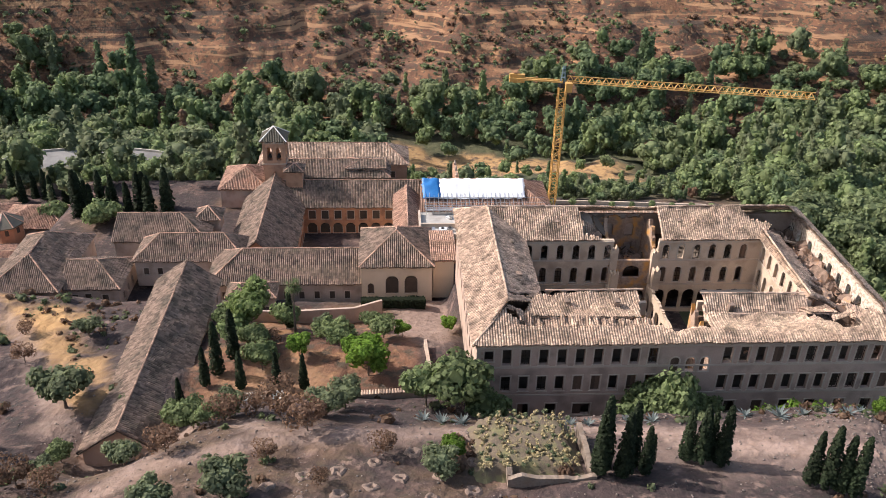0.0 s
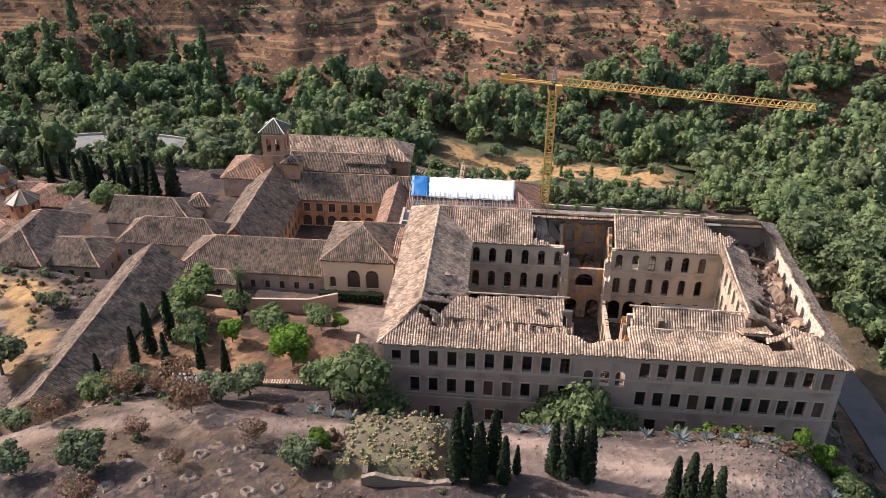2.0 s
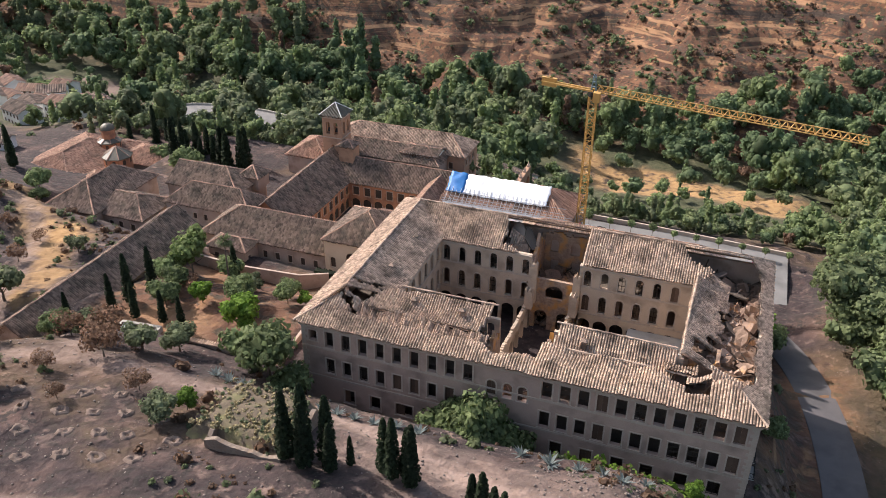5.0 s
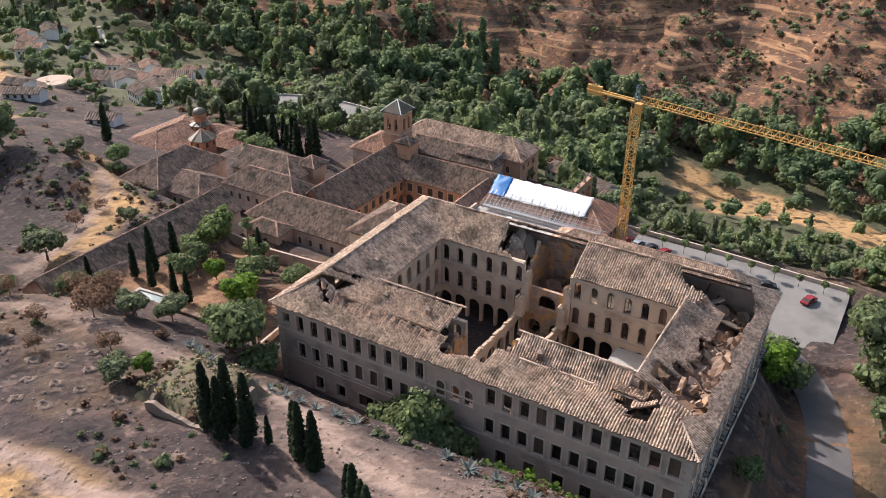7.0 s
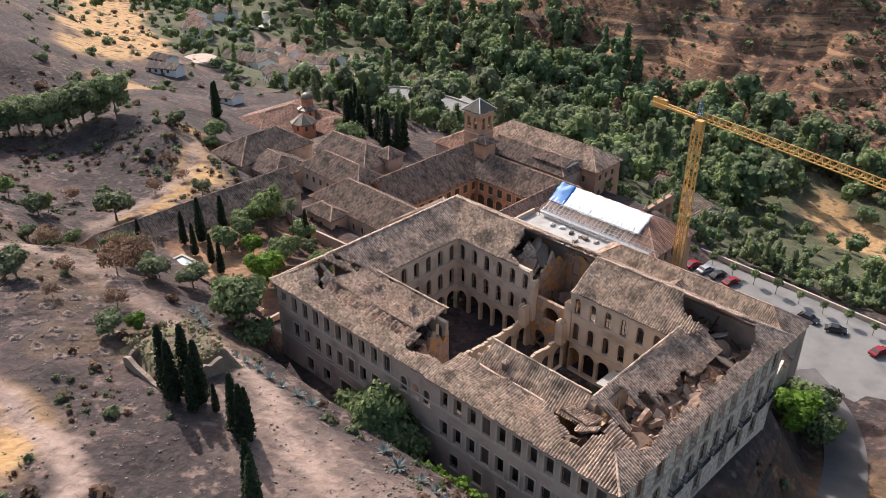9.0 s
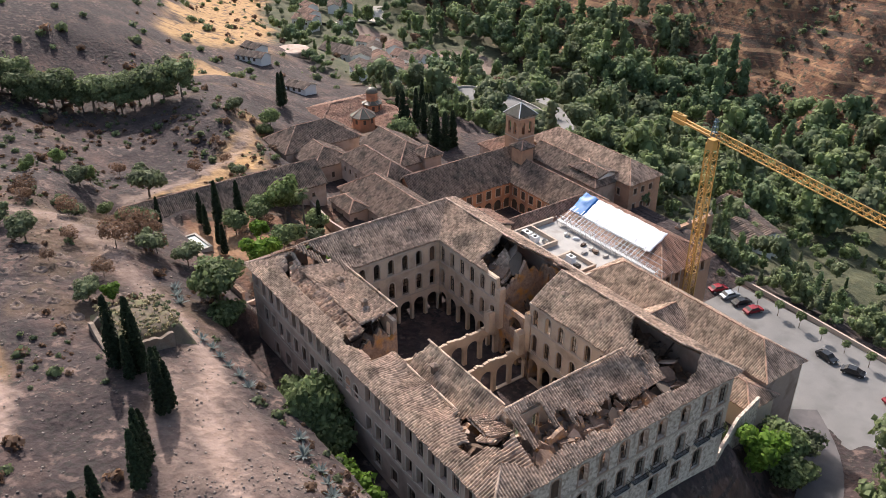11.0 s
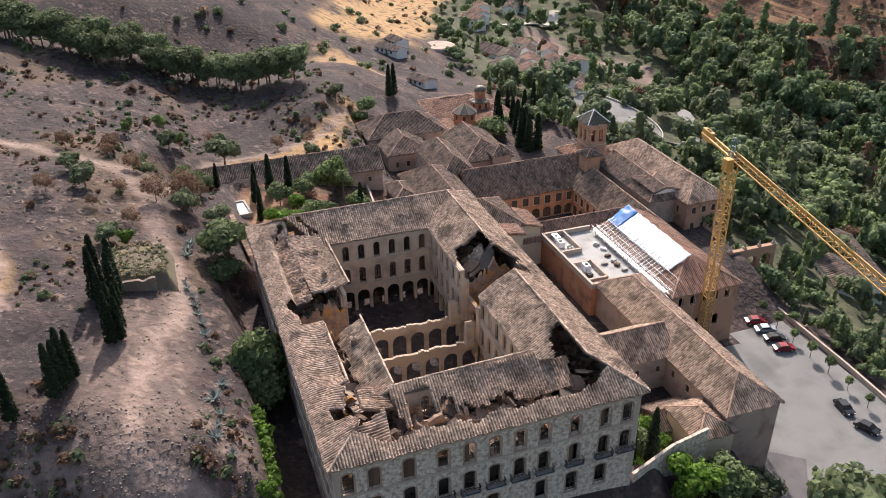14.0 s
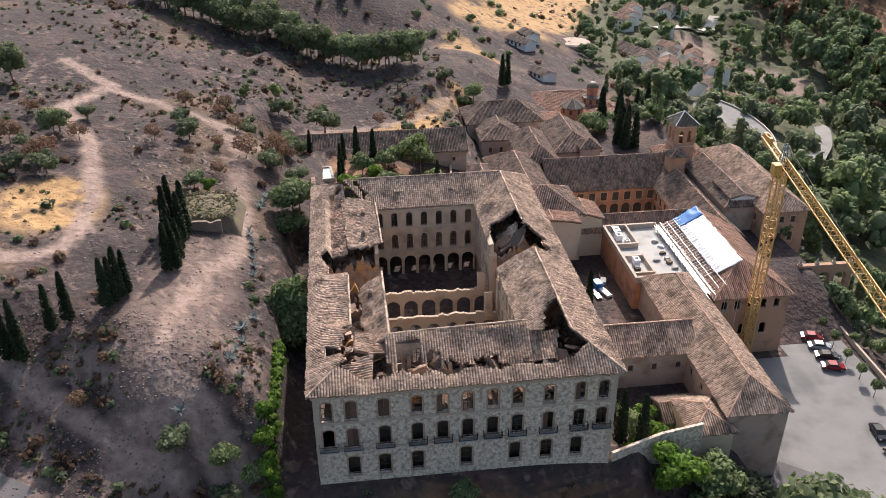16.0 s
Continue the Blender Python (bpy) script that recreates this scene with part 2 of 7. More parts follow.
def fbm(x, y, sc, seed=0.0):
    return noise.fractal(Vector((x * sc + seed, y * sc - seed, seed * 0.7)), 1.0, 2.0, 4)


def slope_geo(A, B, D, C, pitch=0.38, amp=0.12, sag=0.06, hole=None, step=0.45, dz=None, seed=0.0):
    """A slope of barrel tiles: eave from A to B, ridge from D to C above it; hips and valleys where the ridge is shorter or longer than the eave."""
    A, B, C, D = (Vector(p) for p in (A, B, C, D))
    e = (B - A)
    e.z = 0
    L = e.length
    e.normalize()
    sD, sC = (D - A).dot(e), (C - A).dot(e)
    base_up = D - A - e * sD
    up_w = Vector((base_up.x, base_up.y, 0))
    run = up_w.length
    g = Geo()
    n_v = max(2, int(math.hypot(run, D.z - A.z) / step))
    s0, s1 = min(0, sD), max(L, sC)
    cols = max(1, int(round((s1 - s0) / pitch)))
    w = (s1 - s0) / cols
    norm = e.cross(up_w.normalized() * run + Vector((0, 0, D.z - A.z))).normalized()
    if norm.z < 0:
        norm = -norm

    def place(s, v):
        ze = A.z + (B.z - A.z) * min(max(s / L, 0), 1) if L else A.z
        zr = D.z + (C.z - D.z) * min(max((s - sD) / (sC - sD), 0), 1) if abs(sC - sD) > 1e-3 else D.z
        p = A + e * s + up_w * v
        p.z = ze + (zr - ze) * v
        q = (fbm(p.x, p.y, 0.16, seed + 3.1) * sag * 2.2 + fbm(p.x, p.y, 0.6, seed) * sag) * (0.25 + 0.75 * smooth(0.02, 0.4, v))
        if dz is not None:
            q += dz(s, v)
        p.z += q
        return p

    def bounds(s):
        lo, hi = 0.0, 1.0
        if s < 0 and sD < 0:
            lo = max(lo, s / sD)
        if s < sD and sD > 0:
            hi = min(hi, s / sD)
        if s > L and sC > L:
            lo = max(lo, (s - L) / (sC - L))
        if s > sC and sC < L:
            hi = min(hi, (L - s) / (L - sC))
        return lo, hi

    prof = ((0.0, -1.0), (0.18, -0.1), (0.34, 0.8), (0.66, 0.8), (0.82, -0.1), (1.0, -1.0))
    for k in range(cols):
        ragged = (random.random() - 0.5) * 0.22
        lift = (random.random() - 0.5) * 0.05
        sm = s0 + (k + 0.5) * w
        lo, hi = bounds(sm)
        if hi - lo < 0.02:
            continue
        m = max(1, int(round(n_v * (hi - lo))))
        grid = []
        for j in range(m + 1):
            row = []
            v0 = lo + (hi - lo) * j / m - (ragged / max(run, 1) if j == 0 and lo == 0 else 0)
            for fx, fz in prof:
                s = s0 + (k + fx) * w
                l2, h2 = bounds(s)
                v = min(max(v0, l2 - 0.06), max(h2, lo))
                p = place(s, v) + norm * (fz * amp + lift)
                row.append(p)
            grid.append(row)
        for j in range(m):
            vm = lo + (hi - lo) * (j + 0.5) / m
            if hole is not None and hole(sm, vm):
                continue
            i = len(g.v)
            drop = norm * (0.03 + random.random() * 0.045)
            g.v += [tuple(p + drop) for p in grid[j]] + [tuple(p) for p in grid[j + 1]]
            n = len(prof)
            g.f += [(i + q, i + q + 1, i + n + q + 1, i + n + q) for q in range(n - 1)]
            i = len(g.v)
            a, b, c, d = grid[j][0], grid[j][-1], grid[j + 1][-1], grid[j + 1][0]
            g.v += [tuple(p - norm * 0.22) for p in (a, b, c, d)]
            g.f.append((i + 3, i + 2, i + 1, i))
            if j == 0:
                g.face(a - norm * 0.22, b - norm * 0.22, b, a)
    return g


def ridge_geo(pts, r=0.17):
    """A line of half-round ridge tiles along the points."""
    g = Geo()
    for a, b in zip(pts, pts[1:]):
        a, b = Vector(a), Vector(b)
        n = max(1, int((b - a).length / 0.6))
        d = (b - a).normalized()
        s = d.cross(Vector((0, 0, 1))).normalized()
        u = s.cross(d)
        for k in range(n):
            p, q = a + (b - a) * k / n, a + (b - a) * (k + 1.12) / n
            j = Vector((0, 0, (random.random() - 0.5) * 0.05))
            i = len(g.v)
            for c, rr in ((p, r * 1.1), (q, r * 0.9)):
                g.v += [tuple(c + j + s * math.cos(t) * rr + u * (math.sin(t) * rr)) for t in (0.0, 0.8, 1.57, 2.34, 3.14)]
            g.f += [(i + t, i + 5 + t, i + 6 + t, i + 1 + t) for t in range(4)]
    return g


def mapped(geo, m):
    geo.v = [tuple(m @ Vector(v)) for v in geo.v]
    return geo


# ---- terrain ----
def lerp_table(x, xs, zs):
    return float(np.interp(x, xs, zs))


def smooth(a, b, x):
    t = min(max((x - a) / (b - a), 0.0), 1.0)
    return t * t * (3 - 2 * t)


def mix2(a, b, t):
    return a + (b - a) * t


def seg_dist(x, y, pts):
    """Distance to a line of (x, y, ...) points, and the share along it."""
    best = (1e9, 0, 0.0)
    for i in range(len(pts) - 1):
        ax, ay, bx, by = pts[i][0], pts[i][1], pts[i + 1][0], pts[i + 1][1]
        dx, dy = bx - ax, by - ay
        t = min(max(((x - ax) * dx + (y - ay) * dy) / (dx * dx + dy * dy), 0), 1)
        d = math.hypot(x - ax - t * dx, y - ay - t * dy)
        if d < best[0]:
            best = (d, i, t)
    return best


ROAD = [(56, 77, -13.0), (66, 70, -12.6), (72.5, 58, -10.8), (76.5, 44, -9.0), (79, 28, -8.0), (80, 12, -7.5), (79, -8, -4.5), (75.5, -22, 0.0), (68.2, -34.3, 4.0), (63.8, -43, 5.8), (52, -62, 9), (16, -92, 14)]
PATHS = [
    [(49.6, -22.9), (53.1, -18.5), (56.4, -14.3), (58, -12.6), (60, -11.5), (62.8, -9.8)],
    [(57.6, -14.1), (58.5, -17.7), (57.4, -21.5), (57, -23.7)],
    [(42.6, -47), (49, -40.6), (52.5, -36), (56, -30.5), (60, -24.5), (63, -18)],
    [(69, -9), (61, -14), (54, -20), (48, -21), (38, -20), (28, -17.5), (18, -13.5), (10, -12.5), (2, -14), (-10, -15), (-24, -16), (-40, -22), (-52, -34), (-62, -50), (-75, -64)],
    [(-64, -50), (-43, -57), (-24, -46.4), (0, -40.5), (15.6, -39.4), (22.7, -40.2), (25.3, -44), (25.5, -49), (20, -66)],
    [(-40, -21), (-60, 2), (-74, 26), (-84, 36), (-92, 38)],
    [(-24, -16), (-34, -8), (-60, -2)],
]
# broad swells of the hillside: centre, reach along x and y, height
SWELLS = ((-102, 34, 20, 16, 6), (-132, 52, 24, 20, 5), (-178, -4, 48, 50, 8), (-214, 106, 42, 26, 6), (-155, 206, 55, 40, 10), (-352, 230, 60, 45, 6), (-98, 130, 40, 20, 4), (-215, 318, 70, 45, 12), (42, 160, 62, 34, -14))


def ground_z(x, y):
    z = lerp_table(y, (-260, -120, -60, -15, -4, 12, 30, 45, 60, 75, 105, 138, 170, 198, 226, 255, 285, 330, 380, 480, 700, 1300), (48, 30, 21, 14.8, 9, 5.2, 1.5, -2.5, -6, -10, -13, -19, -33, -49, -60, -64, -64, -56, -40, 15, 120, 260))
    # western hill, with the pine wood and the dry hill behind it
    w = smooth(-150, -260, x) * smooth(105, 10, y)
    z += w * 24 + smooth(-220, -430, x) * smooth(130, 20, y) * 55
    z -= 5 * math.exp(-((x + 158) / 16) ** 2) * smooth(60, 20, y)
    z -= 9 * smooth(-125, -185, x) * smooth(78, 112, y) * smooth(190, 150, y)
    z -= smooth(-40, -75, x) * smooth(-60, -15, y) * smooth(40, 0, y) * 4.0
    z += smooth(-200, -500, x) * smooth(120, 330, y) * 25
    # a gully parts the far hill: one flank turned from the sun, the other towards it
    if y > 315:
        z += smooth(315, 400, y) * (0.36 * min(max(-25 - x, 0), 300) + 0.10 * min(max(x + 25, 0), 400))
    for cx, cy, rx, ry, h in SWELLS:
        e = ((x - cx) / rx) ** 2 + ((y - cy) / ry) ** 2
        if e < 9:
            z += h * math.exp(-e)
    # garden and yard terraces west of the ruin
    g = smooth(-44, -41, x) * smooth(2, -1.0, x) * smooth(-0.5, 2.5, y) * smooth(46, 41, y)
    z = mix2(z, mix2(5.2, -1.2, smooth(14, 36, y)), g)
    # eastern fall to the road
    fall = smooth(56, 92, x) * smooth(115, 60, y)
    z = mix2(z, -9.5 - 0.05 * max(x - 90, 0) - 0.10 * max(-y, 0) * 0.2, fall * smooth(-140, -30, y))
    z -= smooth(95, 190, x) * smooth(160, 60, y) * 24
    # ruin platform and the sunk alley before its front
    p = smooth(-1.2, 0.6, x) * smooth(73.0, 67.0, x) * smooth(-6.8, -2.6, y) * smooth(50, 46, y)
    z = mix2(z, mix2(2.3, 0.8, smooth(20, 60, x)), p)
    # court of the lower wings, plaza
    q = smooth(10, 14, x) * smooth(84, 72, x) * smooth(72, 75, y) * smooth(112, 105, y)
    z = mix2(z, -13.0, q)
    q = smooth(-94, -87, x) * smooth(62, 57, x) * smooth(39, 46, y) * smooth(110, 104, y)
    z = mix2(z, mix2(-6, -13, smooth(5, 25, x) * smooth(64, 73, y)), q)
    q2 = smooth(-34.2, -32.7, x) * smooth(-8.3, -9.8, x) * smooth(54.6, 56.2, y) * smooth(84.6, 83.2, y)
    z = mix2(z, -10.1, q2)
    q = max(q, q2)
    d, i, t = seg_dist(x, y, ROAD)
    if d < 28:
        z = mix2(z, ROAD[i][2] + (ROAD[i + 1][2] - ROAD[i][2]) * t, smooth(11 + (4 + 12 * smooth(2, -9, y)) * smooth(60, 45, y) * smooth(-60, -40, y), 4.2, d))
    z -= 8.5 * math.exp(-((x + 49) / 10) ** 2 - ((y + 10) / 9) ** 2)
    flat = max(p, q, smooth(5, 3, d))
    far = smooth(120, 320, y)
    z += (1 - flat) * (fbm(x, y, 0.022, 5) * mix2(1.0, 7.0, far) + fbm(x, y, 0.09, 2) * 0.7 + fbm(x, y, 0.35, 9) * 0.34) * mix2(0.35, 1.0, smooth(0, 14, min(abs(y - 1) + 4, 30)))
    if far > 0.3:
        z += far * 1.7 * math.sin((z + 0.02 * x) * 0.55 + fbm(x, y, 0.01, 1) * 3)
    return z


def spread(fine0, fine1, step, end0, end1):
    a = list(np.arange(fine0, fine1 + 1e-6, step))
    s, v = step, fine1
    while v < end1:
        s = min(s * 1.06, 4.5) if abs(v) < 440 else s * 1.15
        v += s
        a.append(v)
    s, v = step, fine0
    b = []
    while v > end0:
        s = min(s * 1.06, 4.5) if abs(v) < 440 else s * 1.15
        v -= s
        b.append(v)
    return b[::-1] + a


def ground_material():
    m = bpy.data.materials.new("burnt_earth_and_dry_grass")
    m.use_nodes = True
    nt = m.node_tree
    bs = nt.nodes["Principled BSDF"]
    bs.inputs["Roughness"].default_value = 0.97
    geo = nt.nodes.new("ShaderNodeNewGeometry")

    def nz(sc, det=6):
        n = nt.nodes.new("ShaderNodeTexNoise")
        n.inputs["Scale"].default_value, n.inputs["Detail"].default_value = sc, det
        nt.links.new(geo.outputs["Position"], n.inputs["Vector"])
        return n.outputs[0]

    def rng(v, a, b):
        n = nt.nodes.new("ShaderNodeMapRange")
        n.inputs[1].default_value, n.inputs[2].default_value = a, b
        nt.links.new(v, n.inputs[0])
        return n.outputs[0]

    def mul(a, b):
        n = nt.nodes.new("ShaderNodeMath")
        n.operation = 'MULTIPLY'
        nt.links.new(a, n.inputs[0])
        nt.links.new(b, n.inputs[1])
        return n.outputs[0]

    def mix(f, a, b):
        n = nt.nodes.new("ShaderNodeMix")
        n.data_type = 'RGBA'
        nt.links.new(f, n.inputs[0])
        for k, v in ((6, a), (7, b)):
            if isinstance(v, tuple):
                n.inputs[k].default_value = (*v, 1)
            else:
                nt.links.new(v, n.inputs[k])
        return n.outputs[2]

    def attr(name):
        n = nt.nodes.new("ShaderNodeAttribute")
        n.attribute_name = name
        return n.outputs["Fac"]

    col = mix(rng(nz(0.9), 0.3, 0.7), (0.024, 0.0165, 0.0165), (0.062, 0.041, 0.039))
    col = mix(rng(nz(0.11), 0.50, 0.68), col, (0.105, 0.064, 0.053))
    col = mix(mul(rng(nz(0.45, 8), 0.55, 0.64), rng(nz(0.05), 0.42, 0.56)), col, (0.165, 0.112, 0.092))
    col = mix(mul(rng(nz(1.0, 5), 0.50, 0.60), rng(nz(0.16), 0.36, 0.54)), col, (0.034, 0.027, 0.024))
    hill = mix(rng(nz(0.06), 0.42, 0.6), (0.105, 0.050, 0.031), (0.205, 0.098, 0.052))
    hill = mix(rng(nz(0.4), 0.50, 0.6), hill, (0.075, 0.055, 0.034))
    hill = mix(rng(nz(0.3), 0.56, 0.66), hill, (0.33, 0.175, 0.085))
    flat = nt.nodes.new("ShaderNodeVectorMath")
    flat.operation = 'MULTIPLY'
    flat.inputs[1].default_value = (0.022, 0.022, 0.42)
    nt.links.new(geo.outputs["Position"], flat.inputs[0])
    ledge = nt.nodes.new("ShaderNodeTexNoise")
    ledge.inputs["Scale"].default_value, ledge.inputs["Detail"].default_value = 1.0, 5
    nt.links.new(flat.outputs[0], ledge.inputs["Vector"])
    hill = mix(rng(ledge.outputs[0], 0.56, 0.63), hill, (0.36, 0.20, 0.105))
    hill = mix(rng(ledge.outputs[0], 0.42, 0.36), hill, (0.060, 0.040, 0.028))
    col = mix(attr("hill"), col, hill)
    straw = mix(rng(nz(0.5), 0.3, 0.7), (0.34, 0.195, 0.08), (0.47, 0.29, 0.13))
    col = mix(mul(attr("straw"), rng(nz(0.25), 0.3, 0.5)), col, straw)
    wood = mix(rng(nz(0.3), 0.3, 0.7), (0.042, 0.05, 0.022), (0.10, 0.098, 0.048))
    col = mix(attr("wood"), col, wood)
    dirt = mix(rng(nz(0.7), 0.3, 0.7), (0.205, 0.138, 0.108), (0.335, 0.243, 0.20))
    field = mix(rng(nz(0.2), 0.3, 0.7), (0.18, 0.125, 0.098), (0.25, 0.18, 0.145))
    col = mix(attr("field"), col, field)
    col = mix(attr("dirt"), col, dirt)
    col = mix(mul(rng(nz(2.6, 3), 0.65, 0.72), rng(nz(0.2), 0.45, 0.65)), col, (0.20, 0.155, 0.13))
    nt.links.new(col, bs.inputs["Base Color"])
    bp = nt.nodes.new("ShaderNodeBump")
    bp.inputs["Strength"].default_value, bp.inputs["Distance"].default_value = 1.0, 0.5
    nt.links.new(nz(0.9, 12), bp.inputs["Height"])
    nt.links.new(bp.outputs[0], bs.inputs["Normal"])
    return m


VERGE = [(-96, 42), (-90, 40), (-80, 33), (-70, 24), (-60, 14), (-56, 4)]


def straw_line(x):
    """The middle of the dry meadow across the valley."""
    return 257 - 0.36 * (x - 10)


def field_at(x, y):
    """The two ploughed plots in the valley."""
    a = smooth(30, 27, abs(x + 299)) * smooth(13, 11, abs(y - 209 + 0.25 * (x + 299)))
    b = smooth(26, 23, abs(x + 270)) * smooth(14, 12, abs(y - 246 - 0.3 * (x + 270)))
    return max(a, b)


def build_ground():
    xs = spread(-95, 95, 1.15, -1500, 1500)
    ys = spread(-58, 110, 1.15, -700, 2200)
    nx, ny = len(xs), len(ys)
    verts = [(x, y, ground_z(x, y)) for y in ys for x in xs]
    faces = [(j * nx + i, j * nx + i + 1, (j + 1) * nx + i + 1, (j + 1) * nx + i) for j in range(ny - 1) for i in range(nx - 1)]
    me = mesh_of("ground", verts, faces, ground_material(), True)
    dirt, straw, hill, wood, field = [], [], [], [], []
    for x, y, z in verts:
        d = min(seg_dist(x, y, p)[0] for p in PATHS) if abs(x) < 130 and -90 < y < 60 else 99
        k = 1.0 if x < 46 else 0.72
        v = smooth(2.5 * k, 1.0 * k, d + fbm(x, y, 0.3) * (0.9 if x < 46 else 0.4)) * (1 - 0.4 * smooth(4, -8, x) * smooth(-45, -30, y))
        v = max(v, 0.42 * smooth(9, 4, abs(y + 19 + 0.1 * (x - 30)) + fbm(x, y, 0.1) * 3) * smooth(8, 22, x) * smooth(66, 56, x))
        v = max(v, 0.8 * smooth(-30, -20, x) * smooth(0, -3, x) * smooth(14, 24, y) * smooth(44, 40, y) * smooth(-14, -8, x))
        # South-east bank lightened in colour by pale dirt patches, for sunlight it lacks.
        v = max(v, 0.7 * smooth(-0.1, 0.3, fbm(x, y, 0.12, 3)) * smooth(42, 50, x) * smooth(70, 62, x) * smooth(-46, -38, y) * smooth(-5, -9, y))
        dirt.append(v)
        s = smooth(0.25, 0.5, fbm(x, y, 0.03, 7)) * smooth(200, 120, y) * 0.14
        u = y - 56 - 0.43 * (-206 - x)
        s = max(s, smooth(-190, -202, x) * smooth(-4, 4, u + fbm(x, y, 0.06) * 8) * smooth(48, 38, u + fbm(x, y, 0.05, 2) * 10))
        s = max(s, 0.75 * smooth(0.55, 1.0, math.exp(-((x + 150) / 26) ** 2 - ((y - 56) / 13) ** 2) + 0.4) * smooth(0.0, 0.25, fbm(x, y, 0.07, 5) + 0.1))
        s = max(s, 0.7 * smooth(5, 1.5, seg_dist(x, y, VERGE)[0] + fbm(x, y, 0.2) * 2))
        s = max(s, smooth(14, 8, math.hypot((x - 6), (y + 47) * 1.2)), smooth(7, 3, math.hypot((x + 73) * 0.6, y - 30)))
        s = max(s, 0.92 * smooth(20, 13, abs(y - straw_line(x) + 9 + fbm(x, y, 0.05) * 8)) * smooth(-18, -4, x) * smooth(98, 84, x))
        straw.append(s)
        field.append(field_at(x, y))
        red = 0.8 * smooth(-43, -41, x) * smooth(-6, -8, x) * smooth(2, 4, y) * smooth(40, 34, y)
        red = max(red, 0.75 * smooth(64, 67, x) * smooth(86, 80, x) * smooth(-16, -6, y) * smooth(60, 50, y) * smooth(-0.3, 0.2, fbm(x, y, 0.09, 6)))
        hill.append(max(red, smooth(255, 300, y + fbm(x, y, 0.01, 4) * 30)))
        wood.append(max(smooth(108, 130, y) * smooth(298, 268, y + 0.0 * x) * (1 - s), smooth(75, 100, x) * smooth(-10, 10, y) * smooth(300, 260, y) * 0.9))
    for name, data in (("dirt", dirt), ("straw", straw), ("hill", hill), ("wood", wood), ("field", field)):
        a = me.attributes.new(name, 'FLOAT', 'POINT')
        a.data.foreach_set("value", data)
    tagged(new("ground", me), "brown burnt hillside with dry grass and dirt paths", "ground", kind="structure")


build_ground()


def ribbon(name, pts, width, mat, label, cat, lift=0.12, kind="structure"):
    """A paved strip that follows the points, with thickness."""
    dense = []
    for a, b in zip(pts, pts[1:]):
        n = max(2, int((Vector(b) - Vector(a)).length / 2.5))
        dense += [Vector(a) + (Vector(b) - Vector(a)) * k / n for k in range(n)]
    dense.append(Vector(pts[-1]))
    for _ in range(12):
        dense = [dense[0]] + [(a + b * 2 + c) / 4 for a, b, c in zip(dense, dense[1:], dense[2:])] + [dense[-1]]
    g = Geo()
    rows = []
    for k, p in enumerate(dense):
        d = (dense[min(k + 1, len(dense) - 1)] - dense[max(k - 1, 0)])
        s = Vector((d.y, -d.x, 0)).normalized() * width / 2
        rows.append((p - s, p + s))
    for (a, b), (c, d) in zip(rows, rows[1:]):
        u = Vector((0, 0, lift))
        g.face(a + u, b + u, d + u, c + u)
        lo = Vector((0, 0, 0.5))
        g.face(a - lo, a + u, c + u, c - lo)
        g.face(b + u, b - lo, d - lo, d + u)
    return tagged(part(name, g, mat), label, cat, kind=kind)


ribbon("road", ROAD, 6.5, M_LANE, "grey worn asphalt lane curving round the ruin", "road", 0.16)
g = Geo()
g.box(27, 74, -13.6, 72, 103, -12.86)
g.box(8, 90, -13.6, 26.996, 103, -12.86)
tagged(part("plaza", g, M_ASPHALT), "pale grey asphalt forecourt with parked cars", "plaza", kind="structure")

# ---- the ruined two-court building ----
X0, X1, Y0, Y1 = 0.8, 63.8, 0.8, 41.5
CX0, CX1, CY0, CY1 = 11.3, 53.5, 11.5, 30.5
WALL_TOP, RIDGE = 16.15, 20.2
ruin = thing("ruined_building", "large three-storey plastered ruin with collapsed tiled roof round two courts", "building")

front_up = [(4.5 + 2.63 * k, 1.3, 12.45, 15.2, 0) for k in range(9)] + [(1.9, 1.3, 13.2, 15.0, 0)]
front_up += [(36.5 + 2.46 * k, 1.4, 12.4, 15.2, 0) for k in range(11)]
front_mid = [(4.5 + 2.63 * k, 1.3, 7.8, 10.45, 0) for k in range(9)] + [(36.4 + 2.45 * k, 1.4, 7.45, 10.2, 0) for k in range(11)]
front_mid += [(28.9, 1.3, 11.0, 13.5, 0.65), (31.2, 1.3, 11.0, 13.5, 0.65), (33.3, 1.3, 11.0, 13.5, 0.65), (30.9, 1.9, 3.0, 6.4, 0.9)]
front_low = [(x, 1.6, 3.0, 5.4, 0) for x in (7.2, 11.3, 20.4, 25.4, 38.2, 42.4, 46.6, 50.5, 55.0, 59.2)] + [(15.4, 2.6, 3.2, 5.3, 0)]
east_y = (1.7, 4.9, 9.2, 13.6, 17.0, 20.4, 23.8, 27.2, 31.5, 35.8, 39.0)
east_up = [(y, 1.45, 11.8, 14.9, 0.4) for y in east_y]
east_mid = [(y, 1.5, 7.0, 10.3, 0.4) for y in east_y]
east_low = [(y, 1.6, 2.1, 5.4, 0.3) for y in (4.8, 9.0, 13.5, 20.2, 27.0, 31.4, 35.7)]
court_back = [11.85 + 2.77 * k for k in range(6)] + [36.0 + 2.76 * k for k in range(6)]


def court_open(starts):
    return [(s, 1.15, 12.6, 15.5, 0.57) for s in starts] + [(s, 1.15, 7.9, 11.0, 0.57) for s in starts] + [(s - 0.55, 2.25, 2.2, 6.3, 1.1) for s in starts]


